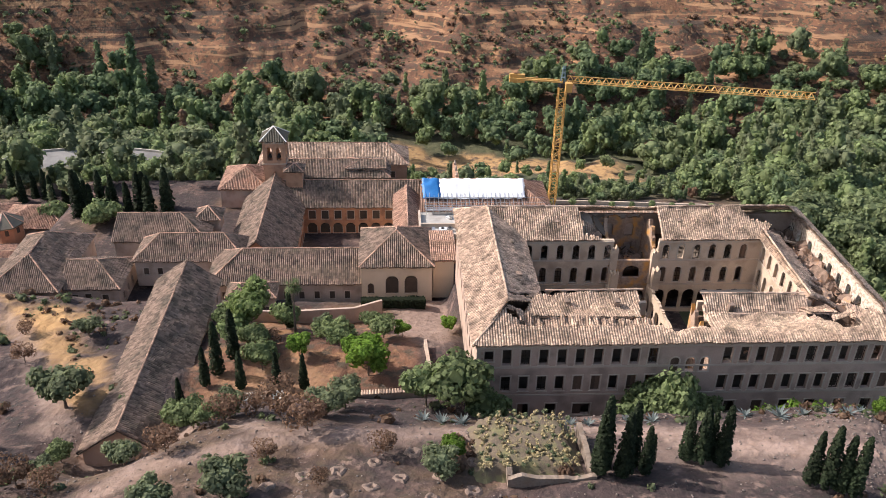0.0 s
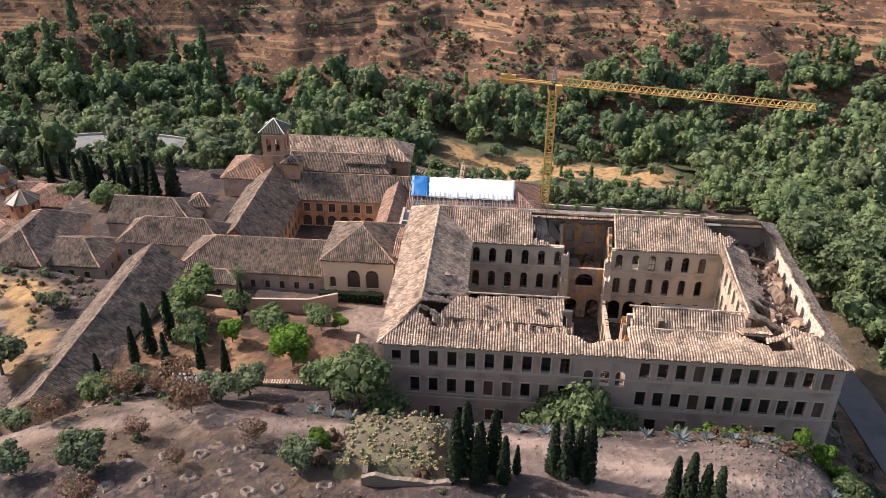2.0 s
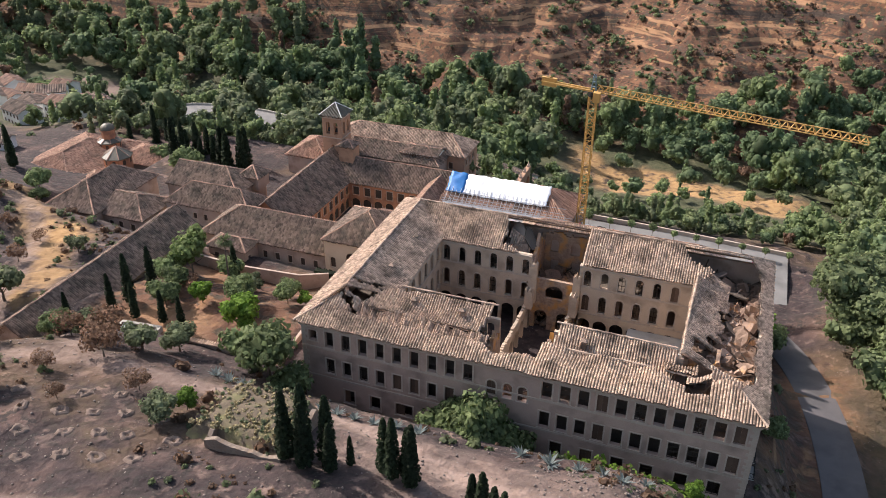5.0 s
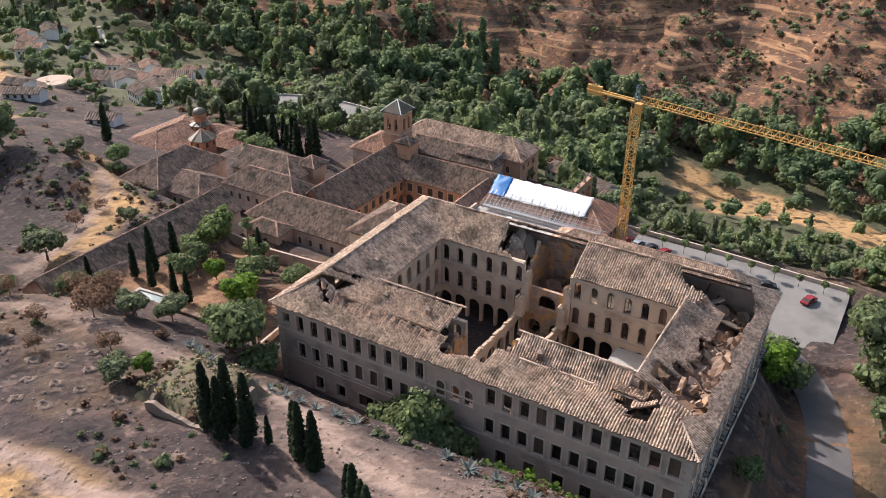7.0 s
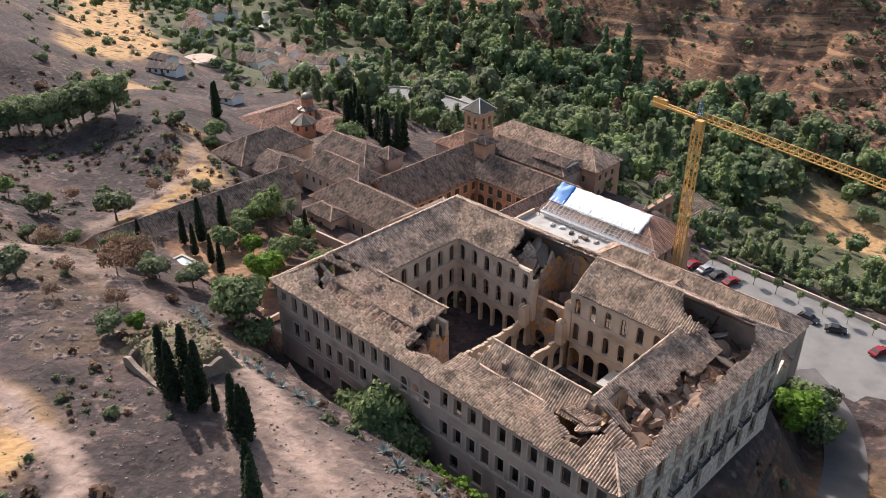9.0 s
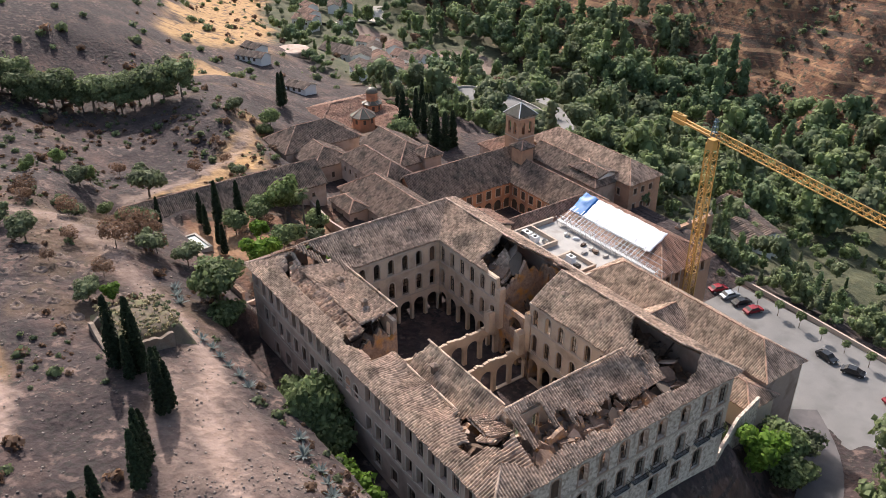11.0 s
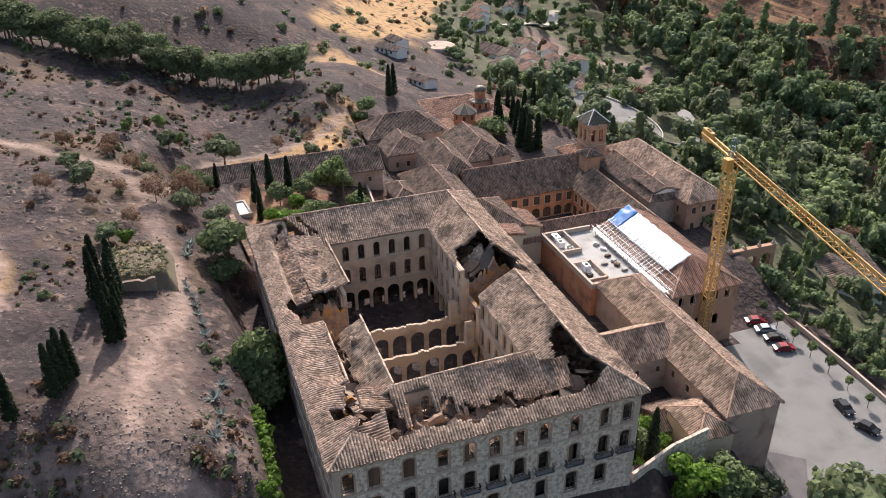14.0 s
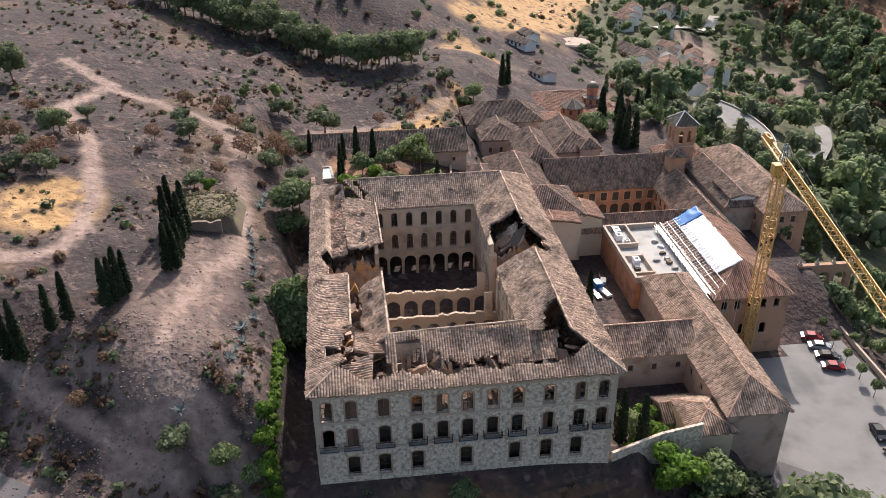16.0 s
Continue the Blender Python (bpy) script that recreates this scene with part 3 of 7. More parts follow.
def hollow(ops, origin, sign=1):
    return [((s - origin) if sign > 0 else (origin - s - w), (s - origin + w) if sign > 0 else (origin - s), a, b, h) for s, w, a, b, h in ops]


F_FRONT, F_EAST = pose(X0, Y0, 0), pose(X1, Y0, 0, 0, 0, 90)
F_BACK, F_WEST = pose(X1, Y1, 0, 0, 0, 180), pose(X0, Y1, 0, 0, 0, -90)
F_CBACK, F_CWEST = pose(CX0, CY1, 0), pose(CX0, CY0, 0, 0, 0, 90)
F_CEAST, F_CFRONT = pose(CX1, CY1, 0, 0, 0, -90), pose(CX1, CY0, 0, 0, 0, 180)
ops_front = hollow(front_up + front_mid + front_low, X0)
ops_east = hollow(east_up + east_mid + east_low, Y0)
part("front_wall", mapped(wall_geo(X1 - X0, 0.5, WALL_TOP, ops_front), F_FRONT), M_RENDER, ruin)
part("east_wall", mapped(wall_geo(Y1 - Y0, -3.0, WALL_TOP, ops_east), F_EAST), M_STONE, ruin, "rubble stone wall with brick window arches")
ops_back = [(u, u + 1.2, z, z + 2.4, 0) for u in (3 + 2.9 * k for k in range(20)) for z in (8.0,) if not 27 < u < 38]
part("back_wall", mapped(wall_geo(X1 - X0, -4.0, WALL_TOP, ops_back), F_BACK), M_PINK, ruin)
ops_west = [(u, u + 1.2, z, z + 2.2, 0) for u in (6 + 3.4 * k for k in range(10)) for z in (8.0, 12.8)]
part("west_wall", mapped(wall_geo(Y1 - Y0, -3.0, WALL_TOP, ops_west), F_WEST), M_RENDER, ruin)
gap = (27.2 - CX0, 35.2 - CX0)
ob_l = hollow(court_open(court_back[:6]), CX0)
part("court_wall", mapped(wall_geo(gap[0], 1.5, 16.4, ob_l, ends=True), F_CBACK), M_COURT, ruin)
part("court_wall", mapped(wall_geo(CX1 - 35.2, 1.5, 16.4, hollow(court_open(court_back[6:]), 35.2), ends=True), pose(35.2, CY1, 0)), M_COURT, ruin)
west_starts = [11.9 + 2.77 * k for k in range(7)]
part("court_wall", mapped(wall_geo(CY1 - CY0, 1.5, 16.4, hollow(court_open(west_starts), CY0)), F_CWEST), M_COURT, ruin)
part("court_wall", mapped(wall_geo(CY1 - CY0, 1.5, 16.4, hollow(court_open(west_starts), CY1, -1)), F_CEAST), M_COURT, ruin)
part("court_wall", mapped(wall_geo(CX1 - 35.6, 1.5, 16.3, hollow(court_open(court_back[6:]), CX1, -1), ends=True), F_CFRONT), M_COURT, ruin)
part("court_wall", mapped(wall_geo(27.6 - CX0, 1.5, 16.3, hollow(court_open(court_back[:6]), 27.6, -1), ends=True), pose(27.6, CY0, 0, 0, 0, 180)), M_COURT, ruin)


def ragged(base, rough, seed):
    return lambda u: base + fbm(u, seed, 0.8, seed) * rough


for ax, seed in ((27.2, 3.0), (34.7, 8.0)):
    ops = [(0.9 + 3.1 * k, 3.3 + 3.1 * k, 2.0, 6.2, 1.2) for k in range(6)]
    g = wall_geo(CY1 - CY0, 1.4, 7.5, ops, 0.55, ends=True)
    for k in range(42):
        u = k * 0.45 + random.random() * 0.2
        h = max(0.05, 0.25 + fbm(u, seed, 0.5, seed) * 0.8)
        g.box(u, 0.03, 7.5, u + 0.44, 0.52, 7.5 + h)
    part("arcade", mapped(g, pose(ax, CY0, 0, 0, 0, 90)), M_COURT, ruin, "roofless arcade of pale round arches")

# cut party walls of the fallen middle wing
def ragged_wall(a, b, z0, top, mat, label, thick=0.56, parent=None, name="party_wall"):
    """An upright wall from a to b in plan with a broken top line: top(share along)."""
    a, b = Vector((*a, 0)), Vector((*b, 0))
    n = max(6, int((b - a).length / 0.3))
    s = Vector((-(b - a).y, (b - a).x, 0)).normalized() * thick / 2
    g = Geo()
    for k in range(n + 1):
        p = a + (b - a) * k / n
        z = top(k / n)
        for q in (p - s, p + s):
            g.v += [(q.x, q.y, z0), (q.x, q.y, z)]
    for k in range(n):
        i, j = 4 * k, 4 * k + 4
        g.f += [(i, j, j + 1, i + 1), (i + 2, i + 3, j + 3, j + 2), (i + 1, j + 1, j + 3, i + 3)]
    g.f += [(0, 1, 3, 2), (4 * n, 4 * n + 2, 4 * n + 3, 4 * n + 1)]
    return part(name, g, mat, ruin if parent is None else parent, label)


M_ORANGE = material("bare_orange_plaster", (0.19, 0.115, 0.08), (0.50, 0.37, 0.28), 1.1, 3.0, 0.95, 1.0, (0.55, 0.27, 0.07), stain_scale=0.55, stain_at=0.56)
for x, seed in ((26.9, 1.0), (35.4, 5.0)):
    ragged_wall((x, CY1), (x, Y1 - 0.65), 1.5, lambda f, s=seed: 13.2 + fbm(f * 10, s, 0.8, s) * 2.2 + fbm(f * 10, s, 3.0, s) * 0.9 + 3.2 * smooth(0.1, 0.6, f) * smooth(1.1, 0.8, f), M_ORANGE, "broken wall with bare orange plaster")
for x, seed in ((27.4, 2.0), (35.2, 6.0)):
    ragged_wall((x, Y0 + 0.65), (x, CY0), 1.5, lambda f, s=seed: 13.4 + fbm(f * 10, s, 0.8, s) * 2.4 + fbm(f * 10, s, 3.0, s) * 0.7 + f, M_ORANGE, "broken wall with bare orange plaster")
part("cross_wall", mapped(wall_geo(7.8, 1.5, 11.9, [(2.4, 5.4, 8.3, 10.9, 1.3), (0.8, 3.0, 1.5, 5.8, 1.1), (4.6, 6.8, 1.5, 5.8, 1.1)], 0.6, ends=True), pose(27.3, 31.2, 0)), M_ORANGE, ruin, "bare inner wall with a broken arch")
for x in (8.0, 18.0, 42.0, 50.0):
    ragged_wall((x, 3.4), (x, CY0 - 0.65), 11.96, lambda f, s=x: 14.4 + fbm(f * 8, s, 0.8, s) * 1.4, M_ORANGE, "broken cross wall")
for y in (14.0, 19.5, 25.0, 31.0):
    ragged_wall((CX1 + 0.65, y), (61.2, y), 11.96, lambda f, s=y: 14.9 + fbm(f * 8, s, 0.8, s) * 1.6 - 1.2 * f, M_ORANGE, "broken cross wall with torn plaster")
# Added dark walls behind the facades, blocking stray sun and keeping windows dark.
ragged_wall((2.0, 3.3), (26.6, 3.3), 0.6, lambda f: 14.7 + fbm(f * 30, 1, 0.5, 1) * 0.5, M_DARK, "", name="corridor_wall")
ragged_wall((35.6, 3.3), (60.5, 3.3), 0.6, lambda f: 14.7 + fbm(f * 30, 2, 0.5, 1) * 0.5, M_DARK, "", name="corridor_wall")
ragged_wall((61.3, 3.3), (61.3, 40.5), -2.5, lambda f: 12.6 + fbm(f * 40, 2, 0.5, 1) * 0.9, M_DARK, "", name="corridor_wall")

# torn plaster lining of the back wall in the fallen middle wing
g = wall_geo(8.0, 7.5, 15.2, [(1.0, 2.4, 12.2, 14.6, 0.7), (4.6, 6.2, 12.0, 14.6, 0.8), (1.2, 2.6, 8.0, 10.6, 0.0), (4.9, 6.3, 8.0, 10.6, 0.0)], 0.35, ends=True)
for k in range(18):
    h = 0.3 + 1.5 * abs(fbm(k * 0.7, 4.0, 0.6, 3.0))
    g.box(k * 0.44, 0.02, 15.2, k * 0.44 + 0.435, 0.33, 15.2 + h)
part("lining_wall", mapped(g, pose(27.2, 40.3, 0)), M_ORANGE, ruin, "torn orange plaster with bricked-up niches")
for x, y, h in ((27.5, 30.9, 14.6), (34.9, 30.9, 14.0), (27.5, 28.9, 10.8), (34.9, 28.9, 11.4)):
    ragged_wall((x - 0.6, y), (x + 0.7, y), 7.4, lambda f, s=x + y, t=h: t + fbm(f * 4, s, 1.2, s) * 0.8, M_COURT, "broken masonry pier", 1.2, name="pier")

ragged_wall((57.9, 12.0), (58.0, 31.0), 11.96, lambda f: 14.3 + fbm(f * 20, 3, 0.5, 4) * 1.3 + fbm(f * 20, 3, 2.2, 4) * 0.4, M_ORANGE, "broken inner wall with torn plaster")
slab_rng = random.Random(5)
for k in range(21):
    a, b = slab_rng.uniform(1.3, 2.3), slab_rng.uniform(1.0, 1.7)
    g = Geo()
    n = 9
    ring = [(math.cos(q * math.tau / n) * a * slab_rng.uniform(0.75, 1.15), math.sin(q * math.tau / n) * b * slab_rng.uniform(0.75, 1.15)) for q in range(n)]
    g.v = [(p, q, 0.0) for p, q in ring] + [(p, q, 0.22) for p, q in ring]
    g.f = [tuple(reversed(range(n))), tuple(range(n, 2 * n))] + [(q, (q + 1) % n, n + (q + 1) % n, n + q) for q in range(n)]
    o = part("leaning_slab", g, (M_RUBBLE, M_DARK, M_PINK, M_RUBBLE)[k % 4], ruin, "large slab of fallen wall leaning on the rubble")
    if k > 10:
        hx, hy, hz = ((22.6, 34.0, 15.6), (24.4, 33.2, 15.2), (25.6, 35.6, 16.4), (23.4, 36.4, 16.6), (55.6, 32.6, 14.6), (57.6, 35.0, 14.8), (59.4, 33.2, 14.4), (56.4, 37.0, 15.2), (29.4, 37.6, 9.2), (33.0, 36.8, 9.0))[k - 11]
        o.matrix_basis = pose(hx, hy, hz, slab_rng.uniform(-40, 40), slab_rng.uniform(-45, 45), slab_rng.uniform(0, 180))
        continue
    o.matrix_basis = pose(59.6 + slab_rng.uniform(-0.7, 0.9), 12.5 + 2.3 * k + slab_rng.uniform(-0.6, 0.6), 13.3, slab_rng.uniform(-18, 18), slab_rng.uniform(18, 42), slab_rng.uniform(-25, 25))

# inner floors, in the plaster colour darkened for unlit rooms
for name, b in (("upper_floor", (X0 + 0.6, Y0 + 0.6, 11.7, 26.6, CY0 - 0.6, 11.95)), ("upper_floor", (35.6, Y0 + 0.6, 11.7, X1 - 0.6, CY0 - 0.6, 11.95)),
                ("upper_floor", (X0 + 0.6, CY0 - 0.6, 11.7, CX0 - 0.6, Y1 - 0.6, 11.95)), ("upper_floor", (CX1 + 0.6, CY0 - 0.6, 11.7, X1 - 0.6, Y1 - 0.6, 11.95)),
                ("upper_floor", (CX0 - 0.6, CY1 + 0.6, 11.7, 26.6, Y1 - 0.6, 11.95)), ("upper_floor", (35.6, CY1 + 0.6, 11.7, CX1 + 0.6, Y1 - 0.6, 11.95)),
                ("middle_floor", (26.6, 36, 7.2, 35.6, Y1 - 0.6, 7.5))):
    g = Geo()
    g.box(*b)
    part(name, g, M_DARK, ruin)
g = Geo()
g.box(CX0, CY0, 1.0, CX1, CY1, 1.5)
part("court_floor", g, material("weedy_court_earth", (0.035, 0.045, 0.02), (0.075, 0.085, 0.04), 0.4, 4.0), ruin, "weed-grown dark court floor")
g = Geo()
g.box(44, CY1 - 4.5, 5.9, CX1, CY1 - 0.05, 6.15)
part("terrace_slab", g, M_CONC, ruin)

# bands, cornices and corner stones
for frame_m, length, zs, mat in ((F_FRONT, X1 - X0, (11.95, 6.9), M_TRIM), (F_EAST, Y1 - Y0, (11.2, 6.55), M_TRIM)):
    for z in zs:
        g = Geo()
        g.box(-0.1, -0.1, z, length + 0.1, -0.003, z + 0.28)
        part("string_course", mapped(g, frame_m), mat, ruin)
    g = Geo()
    g.box(-0.25, -0.28, 15.75, length + 0.25, -0.003, 16.1)
    g.box(-0.12, -0.14, 15.5, length + 0.12, -0.003, 15.75)
    part("cornice", mapped(g, frame_m), M_TRIM, ruin)
for m, a, b in ((F_CBACK, 0, gap[0]), (pose(35.2, CY1, 0), 0, CX1 - 35.2), (F_CWEST, 0, CY1 - CY0), (F_CEAST, 0, CY1 - CY0)):
    for z, d, h in ((12.25, 0.12, 0.25), (7.3, 0.12, 0.25), (15.95, 0.25, 0.35)):
        g = Geo()
        g.box(a + 0.02, -d, z, b - 0.02, -0.003, z + h)
        part("string_course", mapped(g, m), M_TRIM, ruin)
for m, mirror in ((F_FRONT, 0), (F_FRONT, 1), (F_EAST, 0), (F_EAST, 1)):
    L = X1 - X0 if m is F_FRONT else Y1 - Y0
    for k in range(26):
        w = 0.95 if k % 2 else 0.6
        g = Geo()
        a, b = (-0.03, w) if not mirror else (L - w, L + 0.03)
        g.box(a, -0.05, 0, b, -0.002, 0.48)
        o = part("quoin", g, M_TRIM, ruin)
        o.matrix_basis = m @ pose(0, 0, 2.2 + k * 0.51)

# windows: a proud surround each, with a shutter, a sash or nothing in it
SURROUND, SHUTTER, SASH = {}, {}, {}


def surround_mesh(w, h, ah, mat):
    key = (round(w, 2), round(h, 2), ah, mat.name)
    if key not in SURROUND:
        g = Geo()
        t, d = 0.2, 0.06
        g.box(-t, -d, 0, -0.004, -0.002, h - ah)
        g.box(w + 0.004, -d, 0, w + t, -0.002, h - ah)
        g.box(-t - 0.06, -d - 0.07, -0.16, w + t + 0.06, -0.002, -0.004)
        if ah:
            inner, outer = arc(0, w, h - ah, h), arc(-t, w + t, h - ah, h + t)
            for a, b, c, e in zip(inner, inner[1:], outer, outer[1:]):
                g.face((a[0], -d, a[1]), (b[0], -d, b[1]), (e[0], -d, e[1]), (c[0], -d, c[1]))
                g.face((c[0], -d, c[1]), (e[0], -d, e[1]), (e[0], -0.002, e[1]), (c[0], -0.002, c[1]))
        else:
            g.box(-t, -d, h + 0.004, w + t, -0.002, h + t)
        SURROUND[key] = g.mesh("window", mat)
    return SURROUND[key]


def shutter_mesh(w, h, ah):
    key = (round(w, 2), round(h, 2), ah)
    if key not in SHUTTER:
        g = Geo()
        g.box(0.012, 0.24, 0.02, w / 2 - 0.012, 0.29, h - ah * 0.55)
        SHUTTER[key] = g.mesh("shutter", M_WOOD)
    return SHUTTER[key]


def sash_mesh(w, h, ah):
    key = (round(w, 2), round(h, 2), ah)
    if key not in SASH:
        g = Geo()
        for x in (0.01, w / 2 - 0.05, w - 0.09):
            g.box(x, 0.25, 0.02, x + 0.08, 0.32, h - ah * 0.5)
        for z in (0.02, 0.36 * h, 0.66 * h, h - ah * 0.5 - 0.08):
            g.box(0.02, 0.255, z, w - 0.02, 0.315, z + 0.07)
        SASH[key] = g.mesh("sash", M_DARKWOOD)
    return SASH[key]


def place_windows(ops, m, mat, chances):
    for u0, u1, za, zb, ah in ops:
        w, h = u1 - u0, zb - za
        win = new("window", surround_mesh(w, h, ah, mat))
        win.parent = ruin
        win.matrix_basis = m @ pose(u0, 0, za)
        r = random.random()
        if r < chances[0]:
            for k in range(2 if r < chances[0] * 0.7 else 1):
                o = new("shutter", shutter_mesh(w, h, ah))
                o.parent, o.location = win, (k * w / 2, 0, 0)
        elif r < chances[0] + chances[1]:
            o = new("sash", sash_mesh(w, h, ah))
            o.parent = win


M_SURR_E = material("brick_arch_trim", (0.33, 0.22, 0.16), (0.44, 0.31, 0.23), 0.7, 8.0, 0.9, 0.4)
place_windows(ops_front, F_FRONT, M_TRIM, (0.22, 0.3))
place_windows(ops_east, F_EAST, M_SURR_E, (0.2, 0.5))
place_windows(hollow(court_open(court_back[:6])[:12], CX0), F_CBACK, M_TRIM, (0.0, 0.5))
place_windows(hollow(court_open(court_back[6:])[:12], 35.2), pose(35.2, CY1, 0), M_TRIM, (0.3, 0.4))
place_windows(hollow(court_open(west_starts)[:14], CY0), F_CWEST, M_TRIM, (0.15, 0.5))
place_windows(hollow(court_open(west_starts)[:14], CY1, -1), F_CEAST, M_TRIM, (0.3, 0.3))

# iron balconies along the east front
g = Geo()
g.box(-0.55, -0.75, -0.14, 2.05, -0.002, -0.02)
slab = g.mesh("balcony", M_CONC)
g = Geo()
for k in range(19):
    x = -0.5 + k * 0.139
    g.box(x, -0.73, -0.02, x + 0.03, -0.70, 0.95)
for z in (0.06, 0.92):
    g.box(-0.53, -0.74, z, 2.03, -0.69, z + 0.05)
for x in (-0.53, 1.98):
    for z in (0.06, 0.92):
        g.box(x, -0.69, z, x + 0.05, -0.01, z + 0.05)
    for k in range(4):
        g.box(x, -0.62 + 0.16 * k, -0.02, x + 0.03, -0.59 + 0.16 * k, 0.95)
rail = g.mesh("railing", M_IRON)
for y in east_y:
    b = new("balcony", slab)
    b.parent, b.matrix_basis = ruin, F_EAST @ pose(y - Y0, 0, 6.98)
    r = new("railing", rail)
    r.parent = b
    tagged(r, "black iron railing")

# roofs: intact, sagging and broken slopes of barrel tiles
E_Z, I_Z = 16.55, 16.65
RW, RB, RF, RE = 5.6, 36.0, 6.2, 58.7


def bite(s, v, seed, amount=0.35):
    return amount * (0.85 * noise.noise(Vector((s * 0.33 + seed * 3.7, v * 1.6, seed))) + 0.22 * noise.noise(Vector((s * 1.7, v * 5, seed + 9))))


def hole_front(s, v):
    n = bite(s, v, 4.0)
    if 5 < s < 27.5:
        return 5.5 < s < 8.6 and abs(v - 0.80 - n) < 0.07
    if 27.5 <= s < 35:
        return v > 0.50 + n - 0.25 * math.exp(-((s - 30.5) / 2.2) ** 2)
    if 54.2 < s < 57.2:
        return 0.40 + n * 0.3 < v < 0.86
    if s >= 50:
        return v > 0.80 + n * 0.5
    return v > 1.02 + n * 0.5


def hole_east(s, v):
    return (v > 0.30 + bite(s, v, 6.0, 0.22) + 0.35 * smooth(8, 3, s) + 0.3 * smooth(34, 39, s)) and 2.6 < s < 40.0


def hole_west_in(s, v):
    return abs(s + 1.2 + bite(s, v, 8.0, 3.0)) < 0.45 and v > 0.35


def hole_back_in(s, v):
    n = bite(s, v, 9.0)
    x = CX0 + 0.3 + s
    if 21.8 + n * 4 < x < 27.0:
        return v > 0.35 + n - 0.12 * (x - 21)
    if 26.6 <= x < 35.6:
        return True
    if x > 50.5:
        return v > 0.80 + n - (x - 50.5) * 0.09
    return False


def hole_back_out(s, v):
    x = 64.6 - s
    n = bite(s, v, 12.0)
    return (27 < x < 35.5 and v > 0.60 + n) or (22.5 < x < 27.1 and v > 0.86 + n)


def roof(name, geo, label="", mat=M_TILE):
    return part(name, geo, mat, ruin, label)


roof("roof_slope", slope_geo((0, 42.3, E_Z), (0, 0, E_Z), (RW, RB, RIDGE), (RW, RF, RIDGE), seed=1), "intact barrel-tile slope")
roof("roof_slope", slope_geo((CX0 + 0.4, CY0 - 0.4, I_Z), (CX0 + 0.4, CY1 + 0.4, I_Z), (RW, RF, RIDGE), (RW, RB, RIDGE), hole=hole_west_in, seed=2, sag=0.1))
roof("roof_slope", slope_geo((64.6, 42.3, E_Z), (0, 42.3, E_Z), (RE, RB, RIDGE), (RW, RB, RIDGE), hole=hole_back_out, seed=3))
roof("roof_slope", slope_geo((CX0 + 0.4, CY1 - 0.4, I_Z), (CX1 - 0.4, CY1 - 0.4, I_Z), (RW, RB, RIDGE), (RE, RB, RIDGE), hole=hole_back_in, seed=4, sag=0.2, step=0.33), "sagging barrel-tile slope with a fallen stretch")

def front_dip(s, v):
    """The front slope has sunk: a crumpled trough along the west half, a low flattened sheet along the east half."""
    if s < 29:
        w = smooth(4.0, 10.0, s)
        f = smooth(12.0, 26.0, s)
        trough, crest = mix2(-1.75, -2.4, f), mix2(-1.9, -2.9, f)
        d = trough * smooth(0.44, 0.62, v) + (crest - trough) * smooth(0.72, 0.92, v)
        return w * (d + smooth(0.46, 0.6, v) * (fbm(s, v * 6, 0.8, 4.0) * 0.45 + 0.12 * math.sin(s * 5 + v * 9)))
    w = smooth(59.5, 55.0, s)
    return -w * 2.1 * smooth(0.15, 1.0, v) + w * 0.35 * math.sin(s * 0.9) * smooth(0.3, 0.9, v)


roof("roof_slope", slope_geo((0, 0, E_Z), (64.6, 0, E_Z), (RW, RF, 19.5), (RE, RF, 19.3), hole=hole_front, seed=5, sag=0.14, dz=front_dip, step=0.3), "broken barrel-tile slope along the front")
roof("roof_slope", slope_geo((64.6, 0, E_Z), (64.6, 42.3, E_Z), (RE, RF, 19.6), (RE, RB, RIDGE), hole=hole_east, seed=6, sag=0.08, step=0.3), "barrel-tile eaves strip")


def torn(s, v, seed, L):
    n = bite(s, v, seed, 0.5)
    return s < 0.5 + n * 2 or s > L - 0.5 - n * 2 or v < 0.06 + n * 0.3


# hanging inner sheets over the front and east wings
roof("roof_sheet", slope_geo((7.6, 5.6, 17.7), (26.6, 6.5, 16.6), (10.8, 11.7, 18.1), (27.4, 12.1, 17.9), seed=21, sag=0.25, step=0.3, dz=lambda s, v: -0.45 * math.sin(math.pi * v) * smooth(2, 8, s), hole=lambda s, v: torn(s, 1 - v, 3, 19.0)), "loose sagging sheet of tiles")
roof("roof_sheet", slope_geo((35.6, 7.7, 14.4), (53.0, 7.8, 14.4), (35.6, 11.5, 17.5), (52.6, 11.5, 17.3), seed=22, sag=0.22, hole=lambda s, v: torn(s, v, 5, 18)), "loose sagging sheet of tiles")
def hole_court_east(s, v):
    """Torn lower edge and two fallen stretches of the sheet over the east wing."""
    n = bite(s, v, 7.5, 0.4)
    return v < 0.12 + n or (1.5 < s < 5.0 and v < 0.72 + n * 0.5) or (5.6 < s < 7.6 and v < 0.5 + n)


roof("roof_sheet", slope_geo((58.3, 10.8, 14.7), (58.5, 31.0, 15.0), (53.0, 10.8, 17.4), (53.2, 31.2, 18.2), seed=23, sag=0.16, step=0.28, hole=hole_court_east), "sagging barrel-tile slope above the court")
roof("roof_sheet", slope_geo((52.9, 30.8, 16.55), (52.9, 11.4, 16.55), (53.5, 30.8, 17.75), (53.5, 11.4, 17.1), seed=29, sag=0.05), "narrow eaves strip of tiles above the court")
